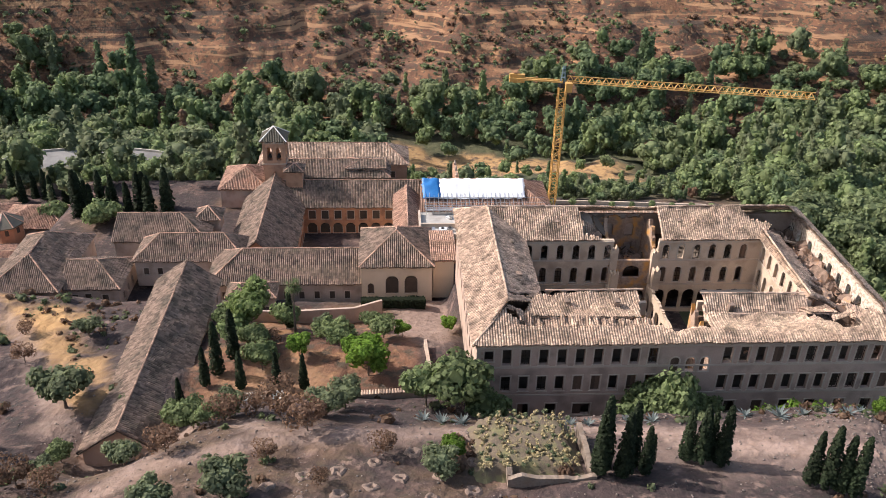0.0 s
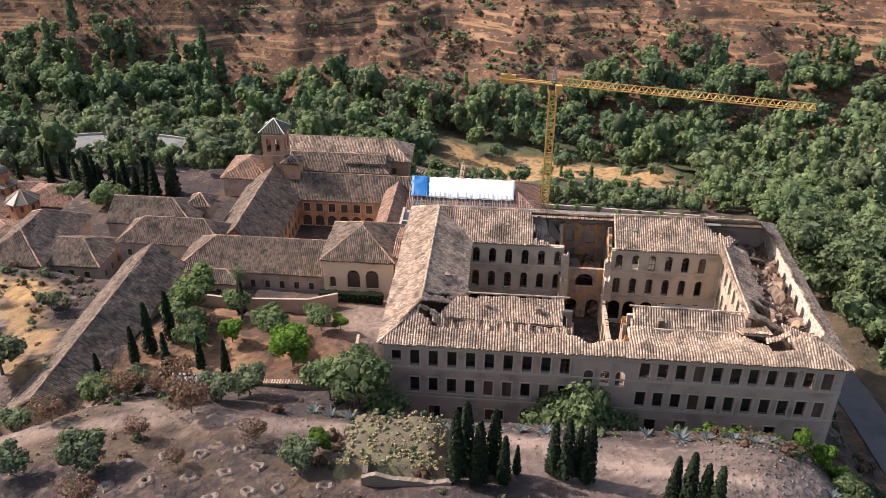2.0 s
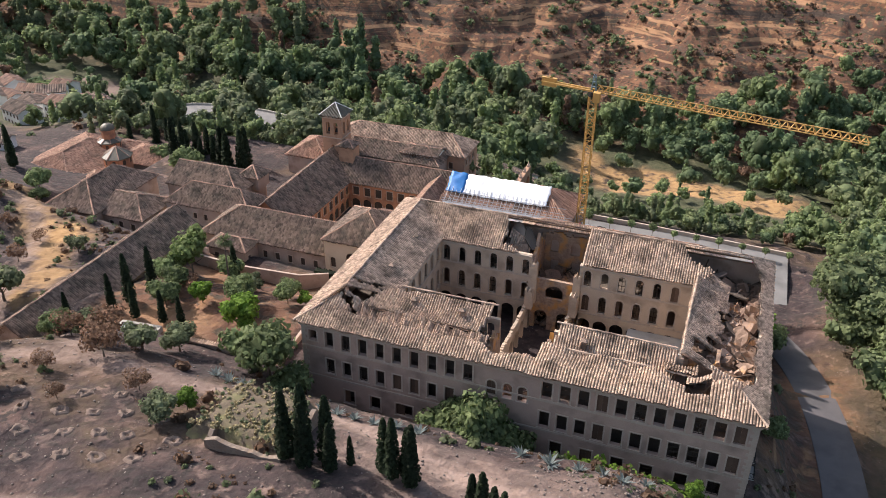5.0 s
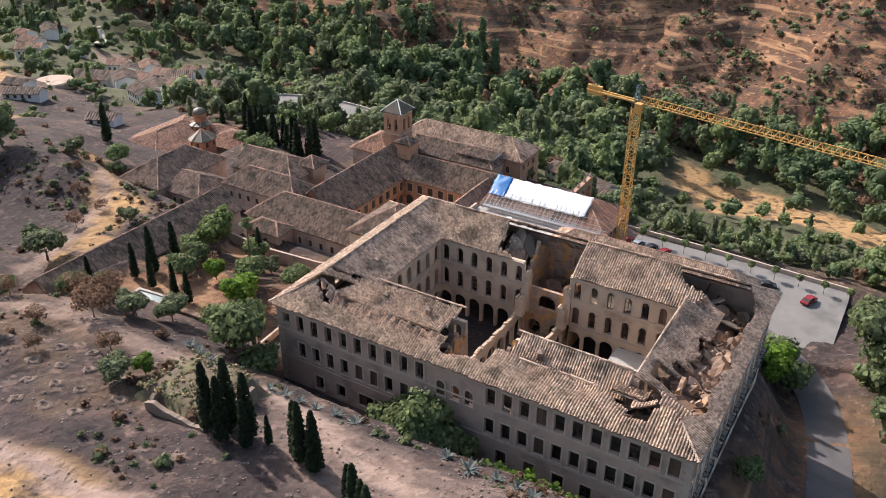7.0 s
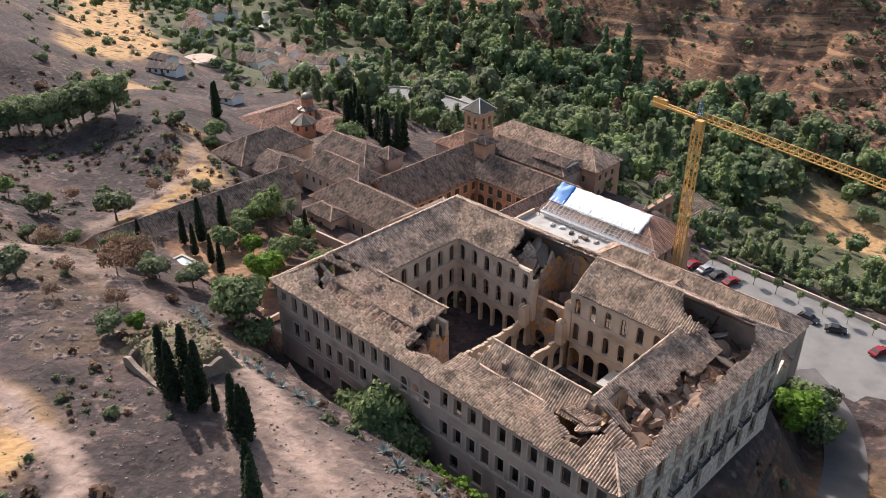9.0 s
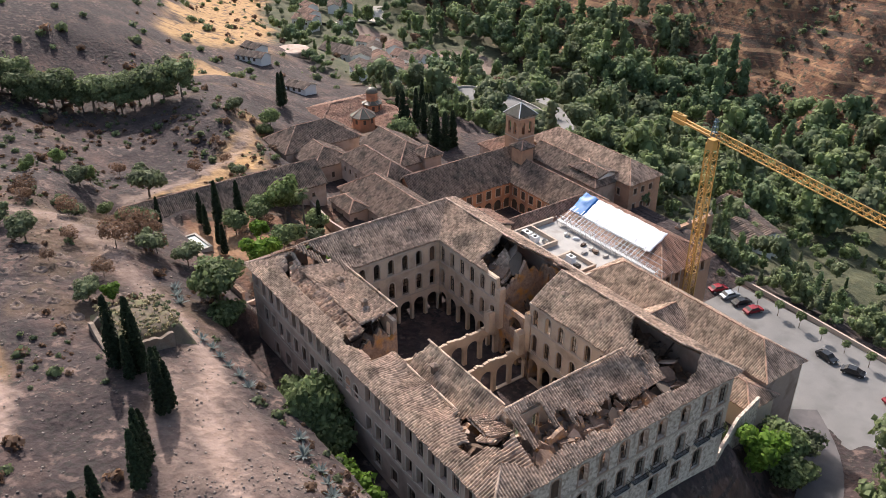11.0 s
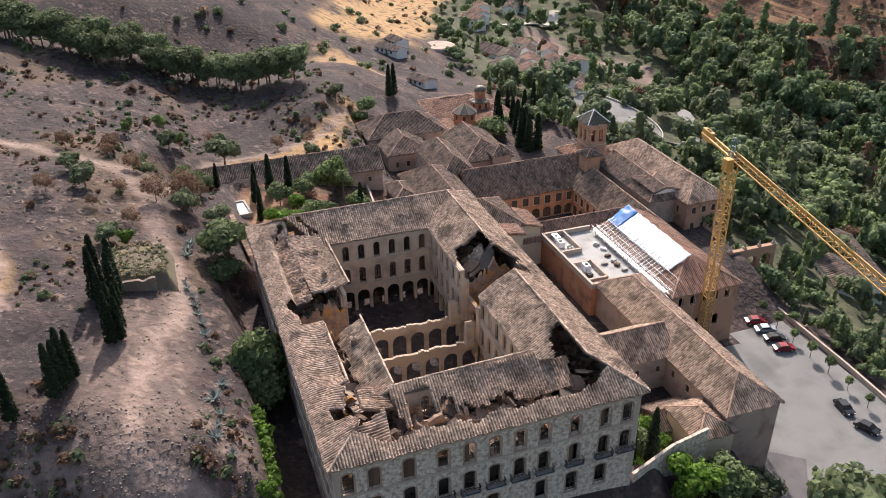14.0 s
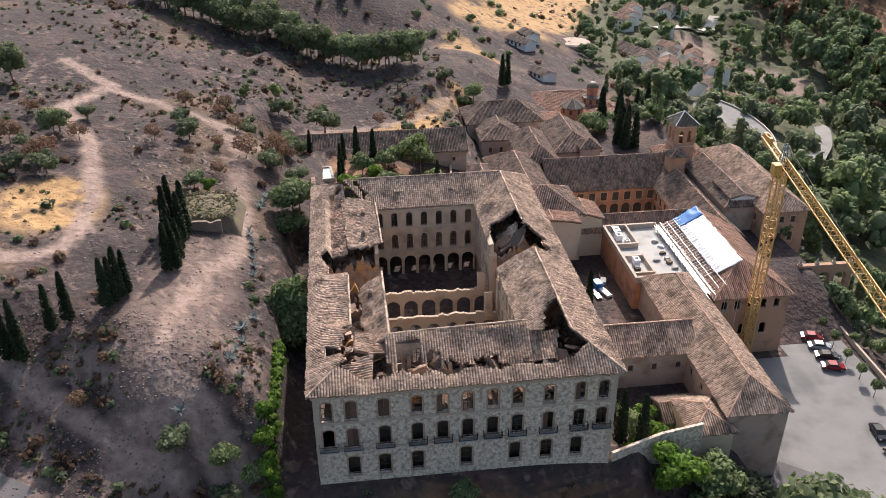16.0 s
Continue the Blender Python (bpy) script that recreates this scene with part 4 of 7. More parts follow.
roof("roof_sheet", slope_geo((58.6, 27.5, 14.6), (58.8, 35.2, 14.8), (54.0, 27.5, 16.8), (54.0, 35.5, 17.0), seed=24, sag=0.25, hole=lambda s, v: torn(s, v, 9, 8)), "loose sagging sheet of tiles")
roof("roof_sheet", slope_geo((62.0, 4.2, 15.2), (58.0, 4.6, 16.2), (61.5, 8.6, 15.9), (57.0, 8.8, 17.3), seed=25, sag=0.25), "loose sagging sheet of tiles")
roof("roof_sheet", slope_geo((51.2, 6.6, 17.2), (55.6, 6.6, 17.0), (51.0, 10.8, 15.3), (55.6, 10.8, 15.8), seed=26, sag=0.3), "loose sagging sheet of tiles")
roof("roof_sheet", slope_geo((21.5, 33.0, 15.0), (26.2, 32.6, 14.2), (21.0, 36.0, 17.8), (26.0, 36.4, 16.2), seed=27, sag=0.35, hole=lambda s, v: torn(s, v, 11, 5)), "loose sagging sheet of tiles")
roof("ridge_tiles", ridge_geo([(0.1, 42.2, E_Z + 0.1), (RW, RB, RIDGE + 0.1), (RW, 20, RIDGE + 0.06), (RW, RF + 1.2, RIDGE + 0.08)]))
roof("ridge_tiles", ridge_geo([(RW, RB, RIDGE + 0.1), (15, RB, RIDGE + 0.02), (26, RB, RIDGE + 0.08)]))
roof("ridge_tiles", ridge_geo([(36, RB, RIDGE), (48, RB, RIDGE + 0.1), (RE, RB, RIDGE + 0.05), (64.5, 42.2, E_Z + 0.1)]))
roof("ridge_tiles", ridge_geo([(0.1, 0.1, E_Z + 0.1), (4.0, 4.3, 18.7)]))
roof("ridge_tiles", ridge_geo([(36.0, 6.2, 17.35), (41.0, 6.2, 17.2), (46.0, 6.2, 17.4), (49.6, 6.2, 17.25)]))
roof("ridge_tiles", ridge_geo([(35.8, 11.5, 17.6), (44.0, 11.5, 17.5), (52.4, 11.5, 17.4)]))
roof("ridge_tiles", ridge_geo([(12.0, 11.8, 18.15), (20.0, 12.0, 18.0), (27.0, 12.1, 17.95)]))
roof("ridge_tiles", ridge_geo([(53.1, 11.0, 17.55), (53.1, 20.0, 17.9), (53.3, 31.0, 18.35)]))
roof("ridge_tiles", ridge_geo([(64.5, 0.1, E_Z + 0.1), (61.0, 3.9, 18.3)]))


def rubble_pile(name, x0, y0, x1, y1, z, h, n, seed, beams=12):
    """Slabs, wall lumps and roof timbers of a fallen roof."""
    rng = random.Random(seed)
    g = Geo()
    for _ in range(n):
        x, y = rng.uniform(x0, x1), rng.uniform(y0, y1)
        hh = z + h * (0.5 + fbm(x, y, 0.3, seed)) * rng.random()
        s = rng.uniform(0.12, 0.5) if rng.random() < 0.85 else rng.uniform(0.5, 1.3)
        t = Geo()
        t.box(-s, -s * rng.uniform(0.4, 1), -s * 0.25, s, s * rng.uniform(0.4, 1), s * rng.uniform(0.1, 0.5))
        t.v = [tuple(a + rng.uniform(-0.12, 0.12) * s for a in v) for v in t.v]
        mapped(t, pose(x, y, hh, rng.uniform(-50, 50), rng.uniform(-50, 50), rng.uniform(0, 360)))
        i = len(g.v)
        g.v += t.v
        g.f += [tuple(k + i for k in f) for f in t.f]
    # heaped bed under the lumps
    nx, ny = max(3, int((x1 - x0) / 0.7)), max(3, int((y1 - y0) / 0.7))
    i = len(g.v)
    for a in range(nx + 1):
        for b in range(ny + 1):
            x, y = x0 + (x1 - x0) * a / nx, y0 + (y1 - y0) * b / ny
            g.v.append((x, y, z + 0.2 + max(0, h * (0.35 + 0.9 * fbm(x, y, 0.35, seed) + 0.3 * fbm(x, y, 1.2, seed)))))
    for a in range(nx):
        for b in range(ny):
            k = i + a * (ny + 1) + b
            g.f.append((k, k + ny + 1, k + ny + 2, k + 1))
    tagged(part(name, g, M_RUBBLE, ruin, "heap of fallen masonry, plaster and tiles"), kind="stuff")
    for _ in range(int((x1 - x0) * (y1 - y0) / 16)):
        a, b = rng.uniform(0.8, 1.7), rng.uniform(0.6, 1.3)
        t = Geo()
        n = 7
        ring = [(math.cos(k * math.tau / n) * a * rng.uniform(0.7, 1.1), math.sin(k * math.tau / n) * b * rng.uniform(0.7, 1.1)) for k in range(n)]
        t.v = [(p, q, 0.0) for p, q in ring] + [(p, q, 0.16) for p, q in ring]
        t.f = [tuple(reversed(range(n))), tuple(range(n, 2 * n))] + [(k, (k + 1) % n, n + (k + 1) % n, n + k) for k in range(n)]
        x, y = rng.uniform(x0 + 1, x1 - 1), rng.uniform(y0 + 1, y1 - 1)
        o = part("fallen_slab", t, rng.choice((M_ORANGE, M_RUBBLE, M_PINK)), ruin, "tilted slab of fallen ceiling")
        o.matrix_basis = pose(x, y, z + h * rng.uniform(0.35, 0.8), rng.uniform(-60, 60), rng.uniform(-60, 60), rng.uniform(0, 360))
    g = Geo()
    for _ in range(beams):
        x, y, a = rng.uniform(x0, x1), rng.uniform(y0, y1), rng.uniform(0, math.tau)
        l, tilt = rng.uniform(1.5, 3.6), rng.uniform(-0.2, 0.9)
        p = Vector((x, y, z + h * 0.4))
        d = Vector((math.cos(a), math.sin(a), tilt)).normalized() * l
        q = p + d
        q.x, q.y = min(max(q.x, x0), x1), min(max(q.y, y0), y1)
        g.beam(p, q, 0.16, 0.2)
    tagged(part("fallen_timber", g, M_DARKWOOD, ruin, "dark fallen roof timbers"), kind="stuff")


rubble_pile("rubble", 3.0, 3.8, 26.5, 10.8, 12.0, 3.0, 300, 11, 26)
rubble_pile("rubble", 27.5, 1.8, 34.8, 10.8, 2.0, 6.0, 160, 12, 10)
rubble_pile("rubble", 35.8, 3.0, 62.5, 10.8, 12.0, 2.4, 320, 13, 16)
rubble_pile("rubble", 54.4, 10.8, 63.0, 40.0, 12.0, 2.4, 900, 14, 60)
rubble_pile("rubble", 20.5, 31.4, 26.6, 40.4, 12.0, 2.8, 150, 15, 18)
rubble_pile("rubble", 27.4, 31.8, 34.8, 36.0, 2.0, 5.0, 140, 16, 14)
rubble_pile("rubble", 27.4, 36.2, 34.8, 40.0, 7.4, 2.6, 140, 19, 14)
rubble_pile("rubble", 11.5, 33.2, 20.5, 40.6, 12.8, 3.0, 260, 17, 40)
rubble_pile("rubble", 44.5, 33.6, 54.4, 40.4, 12.8, 2.8, 240, 18, 36)

# chimney stumps on the inner slopes
for x, y, z in ((8.6, 16.0, 18.2), (8.6, 26.2, 18.2), (17.5, 33.4, 18.2), (39.0, 33.6, 18.2), (43.2, 33.4, 18.1), (15.0, 9.4, 17.4), (22.5, 9.2, 17.4), (40.2, 9.4, 16.4)):
    g = Geo()
    g.box(-0.42, -0.42, -1.2, 0.42, 0.42, 0.55)
    g.box(-0.52, -0.52, 0.55, 0.52, 0.52, 0.68)
    for sx, sy in ((-1, -1), (1, -1), (1, 1), (-1, 1)):
        g.box(0.3 * sx - 0.1, 0.3 * sy - 0.1, 0.68, 0.3 * sx + 0.1, 0.3 * sy + 0.1, 0.92)
    g.face((-0.6, -0.6, 0.92), (0.6, -0.6, 0.92), (0, 0, 1.3))
    g.face((0.6, -0.6, 0.92), (0.6, 0.6, 0.92), (0, 0, 1.3))
    g.face((0.6, 0.6, 0.92), (-0.6, 0.6, 0.92), (0, 0, 1.3))
    g.face((-0.6, 0.6, 0.92), (-0.6, -0.6, 0.92), (0, 0, 1.3))
    o = part("chimney", g, M_TILE_DARK, ruin, "stubby plastered chimney")
    o.matrix_basis = pose(x, y, z - 0.2, 0, 0, random.uniform(-6, 6)) @ Matrix.Scale(0.8, 4)


# ---- other buildings of the abbey ----
def window_row(u_start, step, count, z, w=0.9, h=1.4, ah=0.0):
    return [(u_start + step * k, u_start + step * k + w, z, z + h, ah) for k in range(count)]


def house(name, label, category, x0, y0, x1, y1, base, eave, ridge, axis='x', hips=(1, 1), wall=M_PINK, tile=M_TILE_DARK, wins=None, turn=0.0, over=0.5, sag=0.07):
    """A tiled house: rectangle, eaves and ridge heights, ridge along axis, hipped (1) or gabled (0) ends; wins: side letter to openings."""
    wins = wins or {}
    cx, cy = (x0 + x1) / 2, (y0 + y1) / 2
    top = thing(name, label, category, at=(cx, cy, 0), turn=turn)
    a, b = (x1 - x0) / 2, (y1 - y0) / 2
    frames = {'s': (pose(-a, -b, 0), 2 * a), 'e': (pose(a, -b, 0, 0, 0, 90), 2 * b), 'n': (pose(a, b, 0, 0, 0, 180), 2 * a), 'w': (pose(-a, b, 0, 0, 0, -90), 2 * b)}
    for side, (m, length) in frames.items():
        ops = [o for o in wins.get(side, []) if o[1] < length - 0.2]
        part("wall", mapped(wall_geo(length, base, eave - 0.05, ops, 0.45), m), wall, top)
        for o in ops:
            w = part("window", mapped(Geo_surround(o), m), M_TRIM, top)
            g = Geo()
            g.box(o[0] + 0.01, 0.25, o[2], o[1] - 0.01, 0.31, o[3] - o[4] * 0.4)
            p = part("shutter", mapped(g, m), M_DARKWOOD, w)
    g = Geo()
    g.box(-a + 0.46, -b + 0.46, eave - 0.5, a - 0.46, b - 0.46, eave - 0.3)
    part("ceiling_slab", g, M_DARK, top)
    o = over
    A, B = a + o, b + o
    if axis == 'x':
        h0, h1 = (min(b, a) if hips[0] else -o), (min(b, a) if hips[1] else -o)
        r0, r1 = (-a + h0, 0, ridge), (a - h1, 0, ridge)
        part("roof_slope", slope_geo((-A, -B, eave), (A, -B, eave), r0, r1, sag=sag, step=0.6, seed=x0), tile, top)
        part("roof_slope", slope_geo((A, B, eave), (-A, B, eave), r1, r0, sag=sag, step=0.6, seed=x1), tile, top)
        ends = (((-A, B, eave), (-A, -B, eave), r0, hips[0], -a), ((A, -B, eave), (A, B, eave), r1, hips[1], a))
    else:
        h0, h1 = (min(b, a) if hips[0] else -o), (min(b, a) if hips[1] else -o)
        r0, r1 = (0, -b + h0, ridge), (0, b - h1, ridge)
        part("roof_slope", slope_geo((A, -B, eave), (A, B, eave), r0, r1, sag=sag, step=0.6, seed=x0), tile, top)
        part("roof_slope", slope_geo((-A, B, eave), (-A, -B, eave), r1, r0, sag=sag, step=0.6, seed=x1), tile, top)
        ends = (((-A, -B, eave), (A, -B, eave), r0, hips[0], -b), ((A, B, eave), (-A, B, eave), r1, hips[1], b))
    for p, q, r, hip, at in ends:
        if hip:
            part("roof_slope", slope_geo(p, q, r, r, sag=sag, step=0.6, seed=at), tile, top)
            part("ridge_tiles", ridge_geo([p, r]), M_TILE_RED, top)
            part("ridge_tiles", ridge_geo([q, r]), M_TILE_RED, top)
        else:
            g = Geo()
            k = 0.45 if at < 0 else -0.45
            for off in (at, at + k):
                if axis == 'x':
                    g.face((off, -b, eave - 0.05), (off, b, eave - 0.05), (off, 0, ridge - 0.12))
                else:
                    g.face((-a, off, eave - 0.05), (a, off, eave - 0.05), (0, off, ridge - 0.12))
            part("gable", g, wall, top)
    part("ridge_tiles", ridge_geo([r0, r1]), M_TILE_RED, top)
    return top


def Geo_surround(o):
    g = Geo()
    u0, u1, za, zb, ah = o
    t = 0.13
    g.box(u0 - t, -0.05, za, u0 - 0.003, -0.002, zb - ah)
    g.box(u1 + 0.003, -0.05, za, u1 + t, -0.002, zb - ah)
    g.box(u0 - t, -0.07, za - 0.12, u1 + t, -0.002, za - 0.003)
    if not ah:
        g.box(u0 - t, -0.05, zb + 0.003, u1 + t, -0.002, zb + t)
    return g


house("barn", "long plastered barn with a weathered tiled roof on the slope", "barn", -53, -7, -42.5, 37, -1.5, 5.0, 9.0, 'y', (0, 0), M_PINK, M_TILE_DARK, {'e': window_row(4, 5.2, 8, 2.2, 0.8, 1.1)}, sag=0.16)
house("cloister_range", "low plastered range with a row of windows and tiled roof", "building", -46, 42.3, -16.8, 54.5, -11.0, 0.9, 5.2, 'x', (1, 0), M_PINK, M_TILE_DARK, {'s': window_row(2.5, 2.9, 9, -2.6, 1.0, 1.7)})
house("chapel_house", "cream rendered house with arched windows and hipped tiled roof", "house", -17, 41.3, -3.6, 56, -11.0, 5.2, 9.3, 'y', (1, 1), M_CREAM, M_TILE_DARK, {'s': [(1.2, 2.3, -0.9, 1.4, 0.55), (4.6, 7.0, -0.9, 3.0, 1.2), (8.2, 10.6, -0.9, 3.1, 1.2)]})
house("annex", "narrow cream rendered link building with a tiled roof", "house", -3.4, 43.0, 0.6, 54, -3.0, 5.6, 6.6, 'x', (0, 0), M_CREAM, M_TILE_RED)
house("cloister_range", "plastered range with four small windows under tiles", "building", -62, 51.5, -40.5, 60.5, -5.0, 0.8, 4.6, 'x', (1, 1), M_PINK, M_TILE_DARK, {'s': window_row(1.5, 2.7, 4, -2.4, 1.0, 1.5)})
house("cloister_range", "old plastered range with a pale gable and tiled roof", "building", -69, 61.5, -50, 74, -6.0, -0.2, 3.2, 'x', (0, 1), M_PINK, M_TILE_DARK)
house("old_house", "half-ruined pinkish house with dark tiled hipped roof", "house", -87, 42, -74, 64, -7.0, -0.2, 4.2, 'y', (1, 1), M_PINK, M_TILE_DARK, {'s': window_row(3, 4, 2, -4, 1.0, 1.8), 'e': window_row(3, 6, 3, -4.0, 1.1, 2.0)}, sag=0.18)
house("old_house", "half-ruined pinkish house wing with tall openings", "house", -74, 44.5, -63.5, 56, -7.5, -1.2, 1.9, 'x', (0, 1), M_PINK, M_TILE_DARK, {'s': [(1.5, 2.7, -5.5, -2.6, 0), (4.0, 5.2, -5.5, -2.4, 0), (7.2, 8.4, -5.2, -2.6, 0)], 'e': window_row(2, 3, 3, -5, 0.9, 1.6)})
house("lantern_turret", "small plastered turret with a pyramid tiled roof", "turret", -53.5, 68.3, -48.5, 73.3, -2, 1.2, 3.3, 'x', (1, 1), M_PINK, M_TILE_DARK)
house("gate_lodge", "squat plastered lodge at the garden corner", "house", -41.5, 37.5, -33.0, 42.2, -4, 1.0, 2.6, 'x', (1, 1), M_PINK, M_TILE_DARK, {'s': window_row(1.2, 3.2, 2, -2.6, 1.1, 2.2), 'e': window_row(1.0, 2.2, 1, -2.6, 1.0, 2.0)})
house("cloister_wing", "red brick cloister wing with a broad tiled roof", "building", -45.5, 56, -32, 88, -10, -3.0, 3.0, 'y', (0, 0), M_BRICK, M_TILE_DARK, {'e': window_row(1.2, 3.0, 10, -6.2, 1.6, 2.2) + [(0.8 + 3.0 * k, 3.0 + 3.0 * k, -9.9, -7.2, 1.0) for k in range(10)]})
house("cloister_wing", "red brick cloister wing with pilasters and dark tiles", "building", -39, 82.7, -4, 93, -10, -3.0, 1.6, 'x', (0, 0), M_BRICK, M_TILE_DARK, {'s': window_row(8.2, 3.0, 9, -6.2, 1.6, 2.2) + [(7.8 + 3.0 * k, 10.0 + 3.0 * k, -9.9, -7.2, 1.0) for k in range(9)]})
house("church_nave", "plastered church roofs stepping below the belfry", "church", -36, 92, -12, 100.5, -12, 0.4, 3.4, 'x', (0, 1), M_PINK, M_TILE_DARK)
house("north_range", "tall red-brown range with a hipped tiled roof", "building", -44, 99, -7.5, 109.5, -14, 0.8, 4.4, 'x', (1, 1), M_TOWER, M_TILE, {'e': window_row(1.5, 2.6, 3, -2.2, 1.1, 1.6) + window_row(1.5, 2.6, 3, -6.8, 1.1, 2.2), 's': window_row(26, 3.2, 3, -3, 1.1, 1.8)})
house("church_aisle", "low church aisle with clay tiles", "church", -52, 88.5, -41, 101, -8, -1.0, 2.2, 'y', (1, 1), M_PINK, M_TILE_RED)
house("east_cloister_range", "narrow range with pale red tiles beside the brick cloister", "building", -10.5, 56.5, -5.2, 82.5, -10, -0.2, 2.6, 'y', (0, 0), M_CREAM, M_TILE_RED)
house("low_wing", "long plastered wing with old tan tiles along the forecourt", "building", 16, 62.5, 57, 72.2, -13.5, 0.6, 4.1, 'x', (1, 1), M_PINK, M_TILE, {'s': window_row(22, 4.2, 4, -2.6, 1.0, 1.5), 'n': window_row(2, 3.6, 11, -3, 1.0, 1.7) + window_row(2, 3.6, 11, -8, 1.0, 1.9)})
house("cross_wing", "plastered cross wing with old tiles behind the ruin", "building", 31.5, 46, 40.5, 64, -8, 0.6, 4.0, 'y', (0, 0), M_PINK, M_TILE, {'e': window_row(2, 4.2, 4, -2.6, 0.9, 1.3)})
house("lean_to", "low tiled outbuilding in the yard", "shed", 46, 55, 52, 63, -8, -4.2, -2.6, 'y', (0, 0), M_PINK, M_TILE_DARK)
house("end_pavilion", "end pavilion with a small lean roof and pale plaster", "house", 50.5, 56.5, 58.5, 63.0, -12, -1.2, 0.6, 'x', (1, 1), M_CREAM, M_TILE)


# ---- belfry, domes, covered building, terrace ----
def belfry():
    x, y, h = -38.6, 90.8, 2.6
    t = thing("belfry", "square brick bell tower with paired arches and a pyramid tile roof", "tower", at=(x, y, 0))
    for m in (pose(-h, -h, 0), pose(h, -h, 0, 0, 0, 90), pose(h, h, 0, 0, 0, 180), pose(-h, h, 0, 0, 0, -90)):
        ops = [(1.0, 2.1, 6.4, 9.6, 0.55), (3.1, 4.2, 6.4, 9.6, 0.55), (2.3, 2.9, 2.6, 3.6, 0)]
        part("wall", mapped(wall_geo(2 * h, -10, 11.2, ops, 0.5), m), M_TOWER, t)
        for z, d in ((5.4, 0.1), (10.5, 0.12), (10.95, 0.25)):
            g = Geo()
            g.box(-d, -d, z, 2 * h + d, -0.003, z + 0.25)
            part("string_course", mapped(g, m), M_TRIM, t)
    e = h + 0.5
    c = [(-e, -e), (e, -e), (e, e), (-e, e)]
    for k in range(4):
        a, b = c[k], c[(k + 1) % 4]
        part("roof_slope", slope_geo((*a, 11.2), (*b, 11.2), (0, 0, 13.9), (0, 0, 13.9), step=1.2, sag=0.02), M_SLATE, t)
        part("ridge_tiles", ridge_geo([(*a, 11.25), (0, 0, 13.95)], 0.14), M_WHITEWASH, t)
    g = Geo()
    g.beam((0, 0, 13.8), (0, 0, 15.2), 0.07)
    g.beam((-0.35, 0, 14.8), (0.35, 0, 14.8), 0.07)
    part("finial", g, M_IRON, t)
    for bx in (-1.05, 1.05):
        g = Geo()
        for z0, z1, r0, r1 in ((7.0, 7.2, 0.5, 0.42), (7.2, 7.7, 0.42, 0.3), (7.7, 7.9, 0.3, 0.12)):
            g.cone((bx, -1.9, z0), (bx, -1.9, z1), r0, r1, 12)
        part("bell", g, M_IRON, t, "dark bronze bell")


belfry()
house("stair_turret", "small plastered stair turret against the belfry", "turret", -36, 86.2, -32.2, 90, -2, 4.6, 5.8, 'x', (1, 1), M_TOWER, M_TILE_DARK)


def polygon_drum(g, n, r, z0, z1, r1=None):
    r1 = r if r1 is None else r1
    for k in range(n):
        a, b = k * math.tau / n, (k + 1) * math.tau / n
        g.face((r * math.cos(a), r * math.sin(a), z0), (r * math.cos(b), r * math.sin(b), z0), (r1 * math.cos(b), r1 * math.sin(b), z1), (r1 * math.cos(a), r1 * math.sin(a), z1))


def octagon(x, y, r, base, eave, apex, name, label):
    t = thing(name, label, "chapel", at=(x, y, 0))
    g = Geo()
    polygon_drum(g, 8, r, base, eave)
    part("wall", g, M_BRICK, t)
    g = Geo()
    polygon_drum(g, 8, r + 0.5, eave, apex, 0.15)
    polygon_drum(g, 8, r + 0.5, eave - 0.25, eave)
    part("roof", g, M_SLATE, t, "dark glazed tile roof")
    for k in range(8):
        a = k * math.tau / 8
        part("ridge_tiles", ridge_geo([((r + 0.5) * math.cos(a), (r + 0.5) * math.sin(a), eave + 0.05), (0, 0, apex)], 0.13), M_TILE_RED, t)
        a += math.tau / 16
        q = r * math.cos(math.tau / 16)
        m = pose(q * math.cos(a), q * math.sin(a), 0, 0, 0, math.degrees(a) + 90)
        g = Geo()
        g.box(-0.4, -0.06, eave - 2.0, 0.4, 0.05, eave - 0.6)
        part("window", mapped(g, m), M_DARKWOOD, t)
    return t


house("patio_house", "small whitewashed house inside the church court", "house", -22, 93.5, -13, 99.5, -6, 2.2, 3.2, 'x', (1, 0), M_WHITEWASH, M_TILE_DARK, {'s': window_row(1.5, 2.6, 3, -0.4, 0.9, 1.5), 'e': window_row(1.5, 2.2, 2, -0.4, 0.9, 1.5)})
octagon(-99.2, 79.8, 3.6, -12, -5.2, -2.6, "octagonal_chapel", "red octagonal chapel with dark glazed tile roof")
t = octagon(-109.5, 89.2, 3.0, -14, -6.0, -4.6, "domed_lantern", "tiered brick lantern with a small dark dome")
g = Geo()
polygon_drum(g, 8, 1.9, -5.2, -3.0)
polygon_drum(g, 8, 2.2, -3.0, -2.7)
part("drum", g, M_BRICK, t)
g = Geo()
for k in range(6):
    a0, a1 = k * math.pi / 12, (k + 1) * math.pi / 12
    polygon_drum(g, 12, 2.0 * math.cos(a0), -2.7 + 1.7 * math.sin(a0), -2.7 + 1.7 * math.sin(a1), max(2.0 * math.cos(a1), 0.02))
g.beam((0, 0, -1.2), (0, 0, 0.4), 0.1)
part("dome", g, M_SLATE, t, "dark tiled dome")
house("church", "broad low church with pale red roofs", "church", -126, 66, -104, 98, -14, -9.5, -5.6, 'y', (1, 1), M_PINK, M_TILE_RED, sag=0.15)
house("church_aisle", "side aisle of the church with pale red roof", "church", -104, 60, -90, 76, -14, -9.0, -6.0, 'x', (1, 0), M_PINK, M_TILE_RED, sag=0.15)
